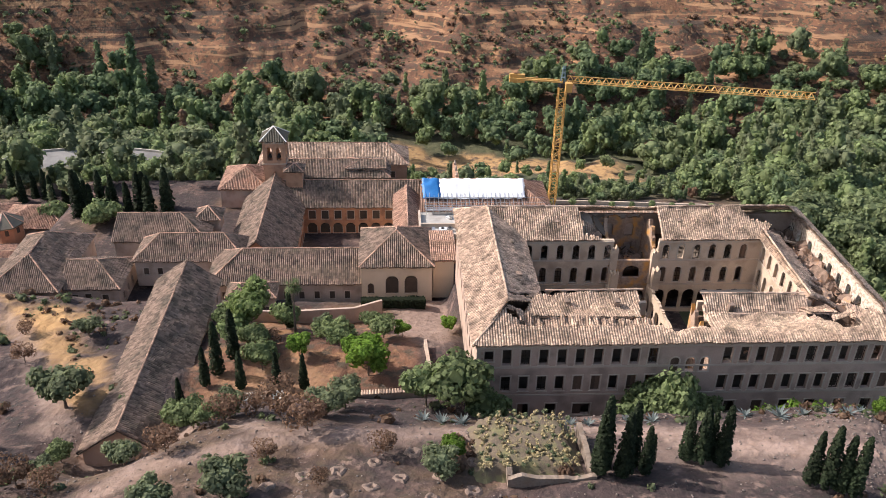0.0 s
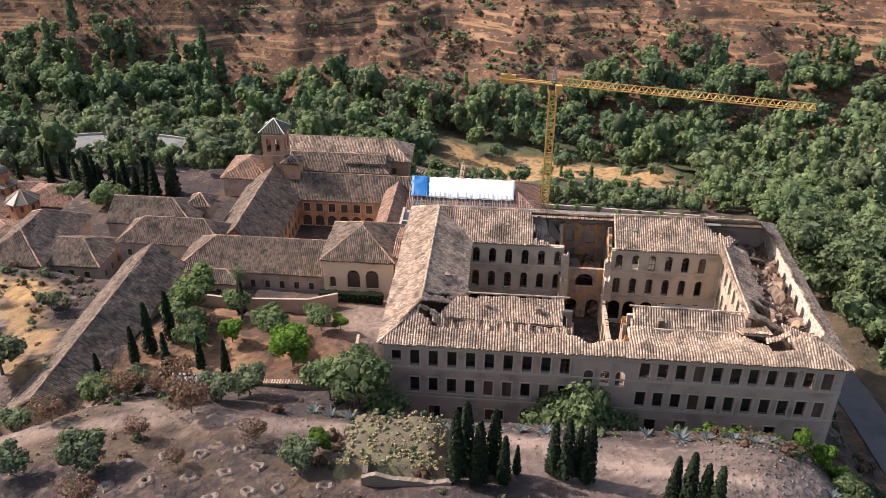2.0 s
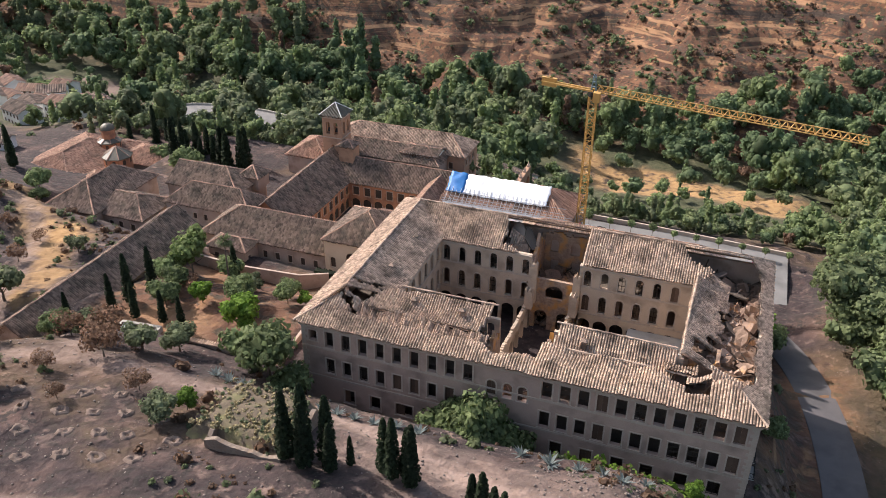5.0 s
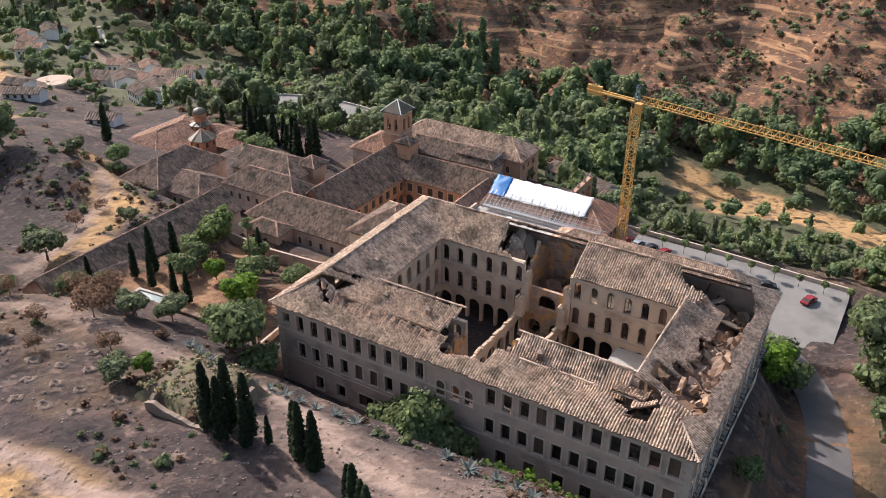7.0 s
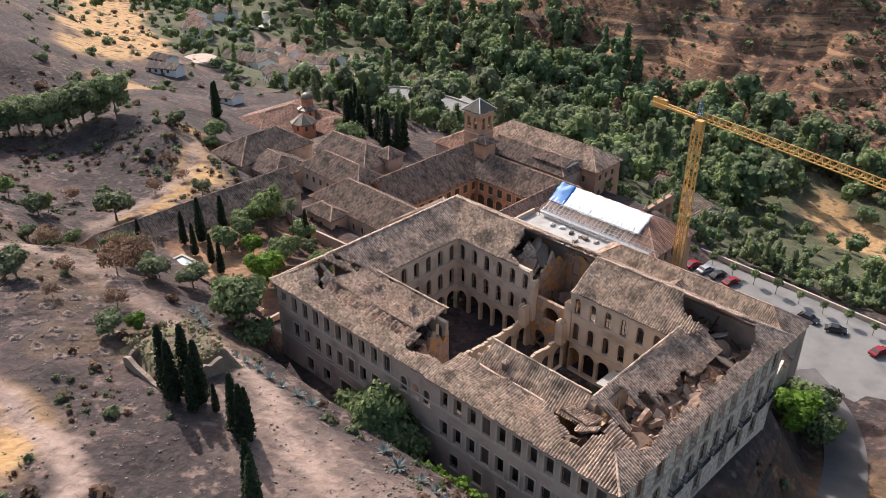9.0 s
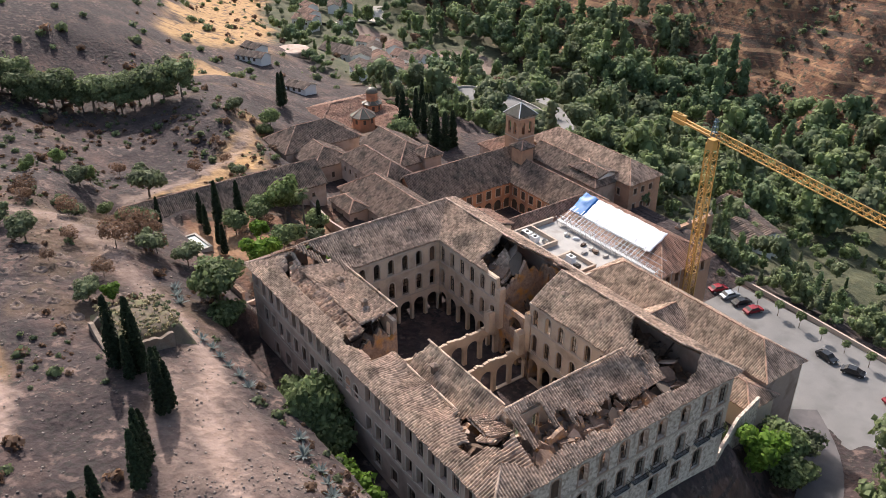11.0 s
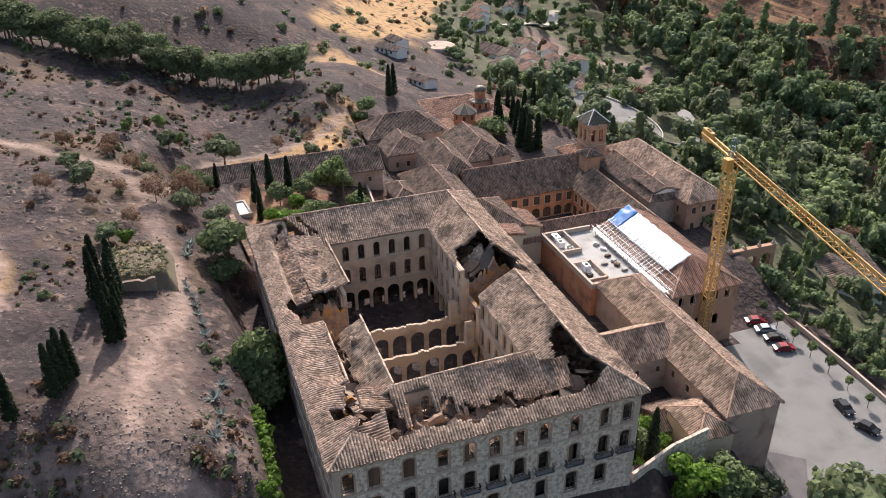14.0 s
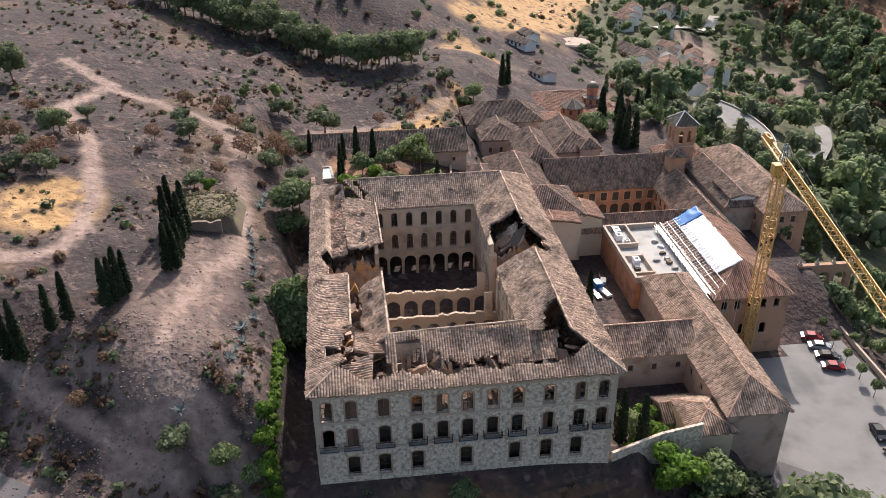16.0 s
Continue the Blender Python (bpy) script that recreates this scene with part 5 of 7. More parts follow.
house("church_aisle", "side aisle of the church with pale red roof", "church", -104, 84, -88, 96, -14, -9.0, -6.2, 'x', (1, 1), M_PINK, M_TILE_RED, sag=0.15)
house("parish_house", "white house with old red roof near the church", "house", -140, 58, -128, 70, -14, -8.8, -6.4, 'x', (1, 1), M_WHITEWASH, M_TILE_DARK)


def covered_building():
    x0, y0, x1, y1, base, eave, ridge = -4.5, 74.2, 24.6, 89.0, -13.4, 0.2, 4.6
    t = thing("covered_building", "brick building under repair, half its roof under white sheeting", "building")
    a, b, c, d = pose(x0, y0, 0), pose(x1, y0, 0, 0, 0, 90), pose(x1, y1, 0, 0, 0, 180), pose(x0, y1, 0, 0, 0, -90)
    ops = window_row(1.4, 2.6, 5, -2.6, 1.1, 2.0, 0.5) + window_row(1.4, 4.2, 3, -8.4, 1.3, 2.4, 0.5)
    for m, L, o in ((a, x1 - x0, []), (b, y1 - y0, ops), (c, x1 - x0, window_row(2, 3.5, 7, -3, 1.1, 1.8)), (d, y1 - y0, [])):
        part("wall", mapped(wall_geo(L, base, eave, o, 0.5), m), M_TOWER, t)
        for q in o:
            part("window", mapped(Geo_surround(q), m), M_TRIM, t)
    g = Geo()
    g.box(x0 + 0.6, y0 + 0.6, eave - 0.7, x1 - 0.6, y1 - 0.6, eave - 0.5)
    part("ceiling_slab", g, M_DARK, t)
    ym = (y0 + y1) / 2
    o = 0.6
    r0, r1 = (x0, ym, ridge), (x1 - 7.4, ym, ridge)
    part("roof_slope", slope_geo((x0 - o, y0 - o, eave), (x1 + o, y0 - o, eave), r0, r1, step=1.6), M_TILE_RED, t)
    part("roof_slope", slope_geo((x1 + o, y1 + o, eave), (x0 - o, y1 + o, eave), r1, r0, step=1.6), M_TILE_RED, t)
    part("roof_slope", slope_geo((x1 + o, y0 - o, eave), (x1 + o, y1 + o, eave), r1, r1, step=1.6), M_TILE_RED, t)
    part("ridge_tiles", ridge_geo([r0, r1, (x1 + o, y0 - o, eave)]), M_TILE_RED, t)
    part("ridge_tiles", ridge_geo([r1, (x1 + o, y1 + o, eave)]), M_TILE_RED, t)

    def sheet(u0, u1, name, mat, label, lift, reach=0.68):
        g = Geo()
        nu, nv = max(6, int((u1 - u0) / 0.7)), 16
        i = 0
        for q in range(nu + 1):
            for w in range(nv + 1):
                f = w / nv
                x = u0 + (u1 - u0) * q / nu + fbm(f * 9, u0, 0.5, 3) * 0.35 * (1 if q in (0, nu) else 0)
                y = ym - 0.4 - f * (ym - y0 - 0.2) * reach
                z = ridge - f * reach * (ridge - eave) * 0.93 + lift + 0.10 * math.sin(x * 2.4 + fbm(x, y, 0.4) * 3) + fbm(x, y, 0.7, 2) * 0.14
                g.v.append((x, y, z))
        for q in range(nu):
            for w in range(nv):
                k = q * (nv + 1) + w
                g.f.append((k, k + 1, k + nv + 2, k + nv + 1))
        ob = part(name, g, mat, smooth=True)
        tagged(ob, label, "tarpaulin")
        md = ob.modifiers.new("thick", 'SOLIDIFY')
        md.thickness = 0.03

    sheet(x0 + 0.2, x0 + 4.2, "blue_sheet", M_BLUE, "wrinkled blue tarpaulin over the roof", 0.45)
    sheet(x0 + 3.8, x1 - 5.4, "white_sheet", M_WHITE, "large wrinkled white tarpaulin over the roof", 0.35)
    s = thing("scaffold", "steel tube scaffold along the eaves", "scaffold")
    for k in range(20):
        x = x0 + 1 + k * 1.45
        for y in (y0 - 1.9, y0 - 0.8):
            g = Geo()
            g.beam((x, y, 0.2), (x, y, 2.0 + (k % 2) * 0.3), 0.09)
            part("standard", g, M_STEEL, s)
        g = Geo()
        g.beam((x, y0 - 2.0, 1.1), (x, y0 - 0.2, 1.7), 0.08)
        part("transom", g, M_STEEL, s)
    for y, z in ((y0 - 1.9, 1.1), (y0 - 1.9, 1.9), (y0 - 0.8, 1.9)):
        g = Geo()
        g.beam((x0 + 0.5, y, z), (x1 + 1.2, y, z), 0.08)
        part("ledger", g, M_STEEL, s)
    for k in range(23):
        x = x0 + 0.8 + k * 1.0
        g = Geo()
        g.beam((x, y0 - 0.9, 0.9), (x, y0 + 3.4, 3.0), 0.09)
        part("rafter", g, M_STEEL, s)
    for f in (0.1, 0.4, 0.7):
        g = Geo()
        g.beam((x0 + 0.5, y0 - 0.9 + 4.3 * f, 1.0 + 2.1 * f), (x1 - 1.0, y0 - 0.9 + 4.3 * f, 1.0 + 2.1 * f), 0.08)
        part("purlin", g, M_STEEL, s)
    for k in range(12):
        g = Geo()
        g.box(x0 + 1 + k * 2.3, y0 - 1.8, 1.14, x0 + 3.2 + k * 2.3, y0 - 0.9, 1.2)
        part("deck", g, M_STEEL, s)
    for k in range(7):
        g = Geo()
        g.beam((x1 + 1.4, y0 - 1.5 + k * 2.6, -13), (x1 + 1.4, y0 - 1.5 + k * 2.6, 1.6), 0.09)
        if k < 3:
            part("standard", g, M_STEEL, s)
    # terrace roof with its parapets and plant
    f = thing("flat_roofed_block", "brick block with a flat concrete roof and parapets under construction", "building")
    g = Geo()
    g.box(-5.4, 61.2, -8, 16.8, 74.1, 0.0)
    part("body", g, M_BRICK, f)
    g = Geo()
    g.box(-5.1, 61.5, 0.004, 16.5, 73.9, 0.14)
    part("roof_slab", g, M_CONC, f, "pale grey screed roof")
    for q in ((-5.4, 61.2, 16.8, 61.6), (-5.4, 61.6, -5.0, 72.5), (16.4, 61.6, 16.8, 72), (-4.9, 66.0, 3.0, 66.3), (3.0, 61.7, 3.3, 66.3), (8.0, 65.5, 15.0, 65.8), (8.0, 61.7, 8.3, 65.5), (14.7, 61.7, 15.0, 65.5)):
        g = Geo()
        g.box(q[0], q[1], 0.004, q[2], q[3], 1.1)
        g.box(q[0] - 0.06, q[1] - 0.06, 1.1, q[2] + 0.06, q[3] + 0.06, 1.2)
        part("parapet", g, M_TRIM, f)
    for x, y, w, d, h, mat in ((-3.2, 63.5, 2.2, 1.4, 1.2, M_STEEL), (-0.4, 63.2, 1.6, 1.2, 1.4, M_WHITE), (10.2, 63.5, 1.8, 1.2, 1.5, M_WHITE), (12.6, 63.0, 1.2, 1.0, 0.9, M_IRON), (1.2, 64.6, 1.1, 0.8, 0.8, M_STEEL)):
        u = thing("roof_unit", "boxy metal ventilation unit on the flat roof", "ventilation unit", "roof units", at=(x, y, 0.145))
        g = Geo()
        g.box(-w / 2, -d / 2, 0.15, w / 2, d / 2, h)
        part("casing", g, mat, u)
        g = Geo()
        g.cone((0, 0, h), (0, 0, h + 0.12), 0.38, 0.38, 14)
        part("fan_grille", g, M_IRON, u)
        for sx in (-1, 1):
            g = Geo()
            g.box(sx * w * 0.4 - 0.08, -d / 2, 0, sx * w * 0.4 + 0.08, d / 2, 0.15)
            part("foot", g, M_CONC, u)
    for k in range(9):
        x, y = random.uniform(0, 15), random.uniform(67, 71)
        g = Geo()
        g.box(-0.7, -0.25, 0, 0.7, 0.25, 0.3)
        g.box(-0.5, -0.35, 0.3, 0.45, 0.3, 0.5)
        ob = part("material_pile", g, random.choice((M_WOOD, M_CONC, M_WHITE)))
        ob.matrix_basis = pose(x, y, 0.145, 0, 0, random.uniform(0, 180))
        tagged(ob, "small pile of building material on the flat roof", "building material", "building material piles")


covered_building()
for x, y, w, d, h, mat, lab, turn in ((8.2, 56.6, 2.2, 1.6, 1.5, M_BLUE, "blue covered crate standing in the yard", 12), (10.6, 57.6, 3.4, 1.2, 0.5, M_WHITE, "stack of pale wrapped panels in the yard", 16), (11.0, 55.6, 3.6, 1.1, 0.4, M_STEEL, "stack of grey metal panels in the yard", 8), (6.4, 58.4, 2.0, 1.2, 0.7, M_CONC, "pile of grey blocks in the yard", -20)):
    t = thing("material_stack", lab, "building material", "stacks in the yard", at=(x, y, ground_z(x, y)), turn=turn)
    for k in range(4):
        g = Geo()
        g.box(-w / 2 + 0.05 * (k % 2), -d / 2, h * k / 4 + 0.13, w / 2, d / 2 - 0.06 * (k % 2), h * (k + 1) / 4 + 0.10)
        part("layer", g, mat, t)
    for q in (-0.35, 0.0, 0.35):
        g = Geo()
        g.box(q * w - 0.06, -d / 2, -0.2, q * w + 0.06, d / 2, 0.13)
        part("bearer", g, M_WOOD, t)
house("link_gallery", "glazed link with a flat tiled roof beside the brick block", "building", -13, 54.5, -5.6, 61.0, -6, 3.0, 4.2, 'x', (0, 0), M_CREAM, M_TILE_RED)


def crane():
    c = thing("tower_crane", "yellow lattice tower crane standing beside the covered building", "crane")
    bx, by, top, w = 26.2, 81.0, 27.0, 0.8
    j = Vector((49.4, -10.3, 0)).normalized()
    s = Vector((-j.y, j.x, 0))
    cor = [(bx - w, by - w), (bx + w, by - w), (bx + w, by + w), (bx - w, by + w)]
    for x, y in cor:
        g = Geo()
        g.beam((x, y, -13), (x, y, top), 0.2)
        part("mast_leg", g, M_YELLOW, c)
    g = Geo()
    n = 25
    for k in range(n):
        z0, z1 = -13 + (top + 13) * k / n, -13 + (top + 13) * (k + 1) / n
        for q in range(4):
            a, b = cor[q], cor[(q + 1) % 4]
            g.beam((*a, z0), (*b, z0), 0.1)
            g.beam((*(a if k % 2 else b), z0), (*(b if k % 2 else a), z1), 0.1)
    part("mast_bracing", g, M_YELLOW, c)
    g = Geo()
    g.box(bx - 1.9, by - 1.9, -13.3, bx + 1.9, by + 1.9, -12.2)
    part("base_block", g, M_CONC, c)
    o = Vector((bx, by, top))
    g = Geo()
    g.cone(o, o + Vector((0, 0, 1.0)), 1.1, 1.1, 14)
    part("slewing_ring", g, M_IRON, c)
    g = Geo()
    for a in ((-0.5, -0.5), (0.5, -0.5), (0.5, 0.5), (-0.5, 0.5)):
        g.beam(o + Vector((*a, 1.0)), o + Vector((a[0] * 0.3, a[1] * 0.3, 4.6)), 0.14)
    for z in (2.0, 3.0, 4.0):
        g.box(bx - 0.4, by - 0.4, top + z, bx + 0.4, by + 0.4, top + z + 0.1)
    part("tower_head", g, material("blue_grey_steel", (0.10, 0.16, 0.18), (0.16, 0.22, 0.24), 0.5, 6.0, 0.5, 0.1), c, "blue-grey steel head")
    z = Vector((0, 0, 1.2))
    L = 52.6
    for q in ((s * 0.65 + z), (s * -0.65 + z), Vector((0, 0, 2.5))):
        g = Geo()
        g.beam(o + q + j * 0.8, o + q + j * L, 0.17)
        part("jib_chord", g, M_YELLOW, c)
    g = Geo()
    n = 34
    for k in range(n):
        p, q = j * (0.8 + (L - 0.8) * k / n), j * (0.8 + (L - 0.8) * (k + 1) / n)
        mid = (p + q) / 2 + Vector((0, 0, 2.5))
        for e in (s * 0.65 + z, s * -0.65 + z):
            g.beam(o + p + e, o + mid, 0.1)
            g.beam(o + mid, o + q + e, 0.1)
        g.beam(o + p + s * 0.65 + z, o + p - s * 0.65 + z, 0.1)
    part("jib_lattice", g, M_YELLOW, c)
    g = Geo()
    for e in (0.6, -0.6):
        g.beam(o + s * e + z, o - j * 11.5 + s * e + z, 0.3, 0.35)
    for k in range(9):
        g.beam(o - j * (1 + k * 1.2) + s * 0.6 + z, o - j * (2.2 + k * 1.2) - s * 0.6 + z, 0.1)
    part("counter_jib", g, M_YELLOW, c)
    g = Geo()
    p = o - j * 9.2 + z
    for k in range(3):
        q = p - j * k * 0.85
        g.beam(q + Vector((0, 0, -0.9)), q + Vector((0, 0, 1.0)), 1.6, 0.75)
    part("counterweight", g, M_YELLOW, c)
    g = Geo()
    for a, b in ((o + Vector((0, 0, 4.6)), o - j * 10.5 + z), (o + Vector((0, 0, 4.6)), o + j * 19 + Vector((0, 0, 2.5))), (o + Vector((0, 0, 4.6)), o + j * 38 + Vector((0, 0, 2.5)))):
        g.beam(a, b, 0.05)
    part("tie_rope", g, M_IRON, c)
    g = Geo()
    q = o + j * 1.3 - s * 1.3 + Vector((0, 0, 0.3))
    g.box(q.x - 0.7, q.y - 0.7, q.z - 0.9, q.x + 0.7, q.y + 0.7, q.z + 1.1)
    part("cab", g, M_YELLOW, c)


crane()


# ---- plants ----
def leaf_cloud(n, shape, size, rng, core=None):
    """n leaf clumps as quads in the volume that shape(rng) samples: (place, outward)."""
    v, f = [], []
    for _ in range(n):
        p, out = shape(rng)
        d = (out * 1.25 + Vector((rng.uniform(-1, 1), rng.uniform(-1, 1), rng.uniform(-0.4, 1)))).normalized()
        a = d.cross(Vector((rng.uniform(-1, 1), rng.uniform(-1, 1), rng.uniform(-1, 1)))).normalized()
        b = d.cross(a)
        s = size * rng.uniform(0.6, 1.3)
        i = len(v)
        v += [p - a * s - b * s * 0.6, p + a * s * 0.4 - b * s * 0.9, p + a * s + b * s * 0.5 + d * s * 0.3, p - a * s * 0.3 + b * s]
        f.append((i, i + 1, i + 2, i + 3))
    if core:
        for c, r, h in core:
            i = len(v)
            for ring, (q, w) in enumerate(((-0.75, 0.6), (0.05, 0.95), (0.8, 0.45))):
                for k in range(6):
                    t = k * math.tau / 6 + ring * 0.4
                    j = rng.uniform(0.8, 1.15)
                    v.append(Vector(c) + Vector((math.cos(t) * r * w * j, math.sin(t) * r * w * j, q * h)))
            for ring in range(2):
                for k in range(6):
                    f.append((i + ring * 6 + k, i + ring * 6 + (k + 1) % 6, i + ring * 6 + 6 + (k + 1) % 6, i + ring * 6 + 6 + k))
            f += [(i + 12, i + 13, i + 14, i + 15), (i + 12, i + 15, i + 16, i + 17)]
    return v, f


def blob_shape(blobs):
    def pick(rng):
        c, r, h = rng.choice(blobs)
        while True:
            d = Vector((rng.gauss(0, 1), rng.gauss(0, 1), rng.gauss(0, 1)))
            if d.length > 0.1:
                break
        d.normalize()
        k = rng.uniform(0.78, 1.08)
        return Vector(c) + Vector((d.x * r * k, d.y * r * k, d.z * h * k)), d
    return pick


def broad_blobs(rng, h, r, n):
    out = [((0, 0, h * 0.62), r * 0.72, h * 0.28)]
    for k in range(n):
        a = k * math.tau / n + rng.uniform(-0.3, 0.3)
        q = r * rng.uniform(0.4, 0.66)
        out.append(((math.cos(a) * q, math.sin(a) * q, h * rng.uniform(0.42, 0.82)), r * rng.uniform(0.34, 0.5), h * rng.uniform(0.13, 0.2)))
    return out


def trunk_geo(h, r, limbs, rng, lean=0.06):
    g = Geo()
    p = Vector((0, 0, -0.6))
    for k in range(4):
        q = Vector((rng.uniform(-1, 1) * lean * h * k / 4, rng.uniform(-1, 1) * lean * h * k / 4, h * (k + 1) / 4))
        g.cone(p, q, r * (1 - 0.18 * k), r * (1 - 0.18 * (k + 1)), 7)
        p = q
    for k in range(limbs):
        a = k * math.tau / limbs + rng.uniform(-0.3, 0.3)
        z = h * rng.uniform(0.6, 0.95)
        g.cone((0, 0, z), (math.cos(a) * h * 0.55, math.sin(a) * h * 0.55, z + h * rng.uniform(0.3, 0.6)), r * 0.4, r * 0.12, 5)
    return g


PROTO = {}


def tree_proto(kind):
    rng = random.Random(sum(map(ord, kind)))
    spec = {
        "broadleaf_tree": (6.5, 3.0, 8, 1150, 0.25, M_LEAF, "broadleaf tree with a loose green crown", 2.4, 0.16),
        "bright_tree": (6.0, 2.6, 8, 1000, 0.23, M_LEAF_BRIGHT, "yellow-green broadleaf tree with a full crown", 2.0, 0.14),
        "pale_tree": (8.0, 2.7, 9, 1150, 0.25, M_LEAF_PALE, "tall pale-leaved tree in bloom", 2.8, 0.17),
        "olive_tree": (5.0, 2.9, 8, 950, 0.23, M_LEAF_OLIVE, "grey-green olive tree with a round crown", 1.6, 0.2),
        "dry_tree": (5.0, 2.6, 8, 800, 0.17, M_LEAF_DRY, "half-dead brown tree with thin twigs", 1.8, 0.13),
        "pine_tree": (10.0, 4.2, 11, 1900, 0.27, M_LEAF_PINE, "broad pine with a dense rounded green crown", 3.9, 0.25),
        "round_tree": (3.6, 1.25, 5, 300, 0.2, M_LEAF, "small clipped street tree with a round crown", 2.0, 0.09),
    }
    if kind == "cypress":
        t = thing("cypress", "tall narrow dark green cypress", "tree")
        part("trunk", trunk_geo(1.6, 0.17, 0, rng, 0.02), M_BARK, t)

        def pick(r):
            z = r.uniform(0, 1) ** 1.15
            rad = 1.05 * min(1, (z + 0.06) * 7) ** 0.6 * (1 - z) ** 0.55 + 0.05
            a = r.uniform(0, math.tau)
            d = Vector((math.cos(a), math.sin(a), 0.55))
            k = r.uniform(0.78, 1.1) * (1 + 0.12 * math.sin(5 * a + 9 * z))
            return Vector((math.cos(a) * rad * k, math.sin(a) * rad * k, 0.7 + z * 9.4)), d
        core = [((0, 0, 0.9 + 9.2 * q), 0.85 * min(1, (q + 0.06) * 7) ** 0.6 * (1 - q) ** 0.55 + 0.04, 1.1) for q in (0.08, 0.22, 0.38, 0.54, 0.7, 0.85)]
        v, f = leaf_cloud(900, pick, 0.21, rng, core)
        part("crown", mesh_of("crown", v, f, M_LEAF_DARK), M_LEAF_DARK, t)
    elif kind == "palm":
        t = thing("palm", "tall fan palm with a bare trunk", "palm tree")
        part("trunk", trunk_geo(8.2, 0.22, 0, rng, 0.01), M_BARK, t)
        g = Geo()
        for k in range(46):
            a, e = rng.uniform(0, math.tau), rng.uniform(-0.9, 1.1)
            d = Vector((math.cos(a) * math.cos(e), math.sin(a) * math.cos(e), math.sin(e)))
            s = d.cross(Vector((0, 0, 1))).normalized()
            c = Vector((0, 0, 8.3))
            l = rng.uniform(1.2, 1.7)
            m = c + d * l * 0.5
            for q in (-0.7, -0.35, 0, 0.35, 0.7):
                tip = c + d * l + s * q * 0.95 - Vector((0, 0, abs(q) * 0.3 + 0.15))
                g.face(m - s * 0.05 + s * q * 0.2, tip, m + s * 0.08 + s * q * 0.2)
            g.beam(c, m, 0.04)
        part("crown", g, M_LEAF, t)
    else:
        h, r, nb, n, size, mat, label, th, tr = spec[kind]
        name = {"bright_tree": "broadleaf_tree", "pale_tree": "broadleaf_tree"}.get(kind, kind)
        t = thing(name, label, "tree")
        part("trunk", trunk_geo(th, tr, 4, rng), M_BARK, t)
        blobs = broad_blobs(rng, h, r, nb)
        if kind == "pine_tree":
            blobs = [((c[0], c[1], 6.0 + (c[2] - h * 0.6) * 1.0), q * 1.12, hh * 1.05) for c, q, hh in blobs]
        if kind == "round_tree":
            blobs = [((c[0] * 0.5, c[1] * 0.5, 2.6 + (c[2] - h * 0.6) * 0.5), q * 1.1, q * 1.0) for c, q, hh in blobs]
        core = None if kind == "dry_tree" else [(c, q * 0.8, hh * 0.8) for c, q, hh in blobs]
        v, f = leaf_cloud(n, blob_shape(blobs), size, rng, core)
        part("crown", mesh_of("crown", v, f, mat), mat, t)
    return t


def plant(kind, x, y, scale=1.0, z=None, group="", tall=1.0):
    m = pose(x, y, (ground_z(x, y) if z is None else z) - 0.05, 0, 0, random.uniform(0, 360)) @ Matrix.Diagonal((scale, scale, scale * tall, 1))
    if kind not in PROTO:
        t = tree_proto(kind)
        PROTO[kind] = t
        t.matrix_basis = m
    else:
        # the prototype's own size must not carry over into the copy
        p = PROTO[kind]
        t = copy_thing(p, m @ Matrix.Diagonal((1 / p.scale[0], 1 / p.scale[1], 1 / p.scale[2], 1)))
    if group:
        tagged(t, group=group)
    return t


# cypresses on the front terrace and in the garden
for x, y, s in ((13.6, -22.0, 1.05), (15.2, -24.8, 0.95), (16.8, -22.2, 0.98), (18.0, -24.0, 0.72), (19.5, -21.8, 0.45), (12.6, -24.4, 1.0),
                (23.6, -21.6, 0.8), (25.0, -22.4, 0.88), (26.4, -21.6, 0.75), (27.4, -22.8, 0.9), (35.9, -27.4, 0.78), (37.2, -28.2, 0.9), (38.6, -28.8, 0.82), (39.8, -29.5, 0.86),
                (42.4, -34.4, 0.85), (43.6, -36.6, 0.8), (47.0, -40.2, 0.95), (46.2, -42.4, 0.9), (44.6, -41.4, 0.8)):
    plant("cypress", x, y, s, group="cypresses on the terrace")
for x, y, s in ((-37.8, 9.6, 0.98), (-39.0, 6.4, 0.72), (-33.6, 5.6, 0.7), (-28.4, 6.0, 0.64), (-24.3, 5.4, 0.66), (-40.6, -1.5, 0.62), (-36.0, 13.5, 0.95), (-29.0, 28.0, 0.8)):
    plant("cypress", x, y, s, group="garden cypresses")
for x, y, s in ((58.6, 48.3, 0.95), (57.2, 45.5, 0.95), (20.4, 51.0, 0.8)):
    plant("cypress", x, y, s, z=-3.0, group="yard cypresses", tall=1.1)
for k in range(15):
    plant("cypress", -86 + 1.6 * k + random.uniform(-2, 2), 87 + random.uniform(-3, 5), random.uniform(1.0, 1.7), z=-11, group="tall cypress grove")
for k in range(9):
    plant("cypress", -112 + 3 * k + random.uniform(-1, 1), 103 + random.uniform(-3, 6), random.uniform(0.9, 1.3), z=-14, group="tall cypress grove")
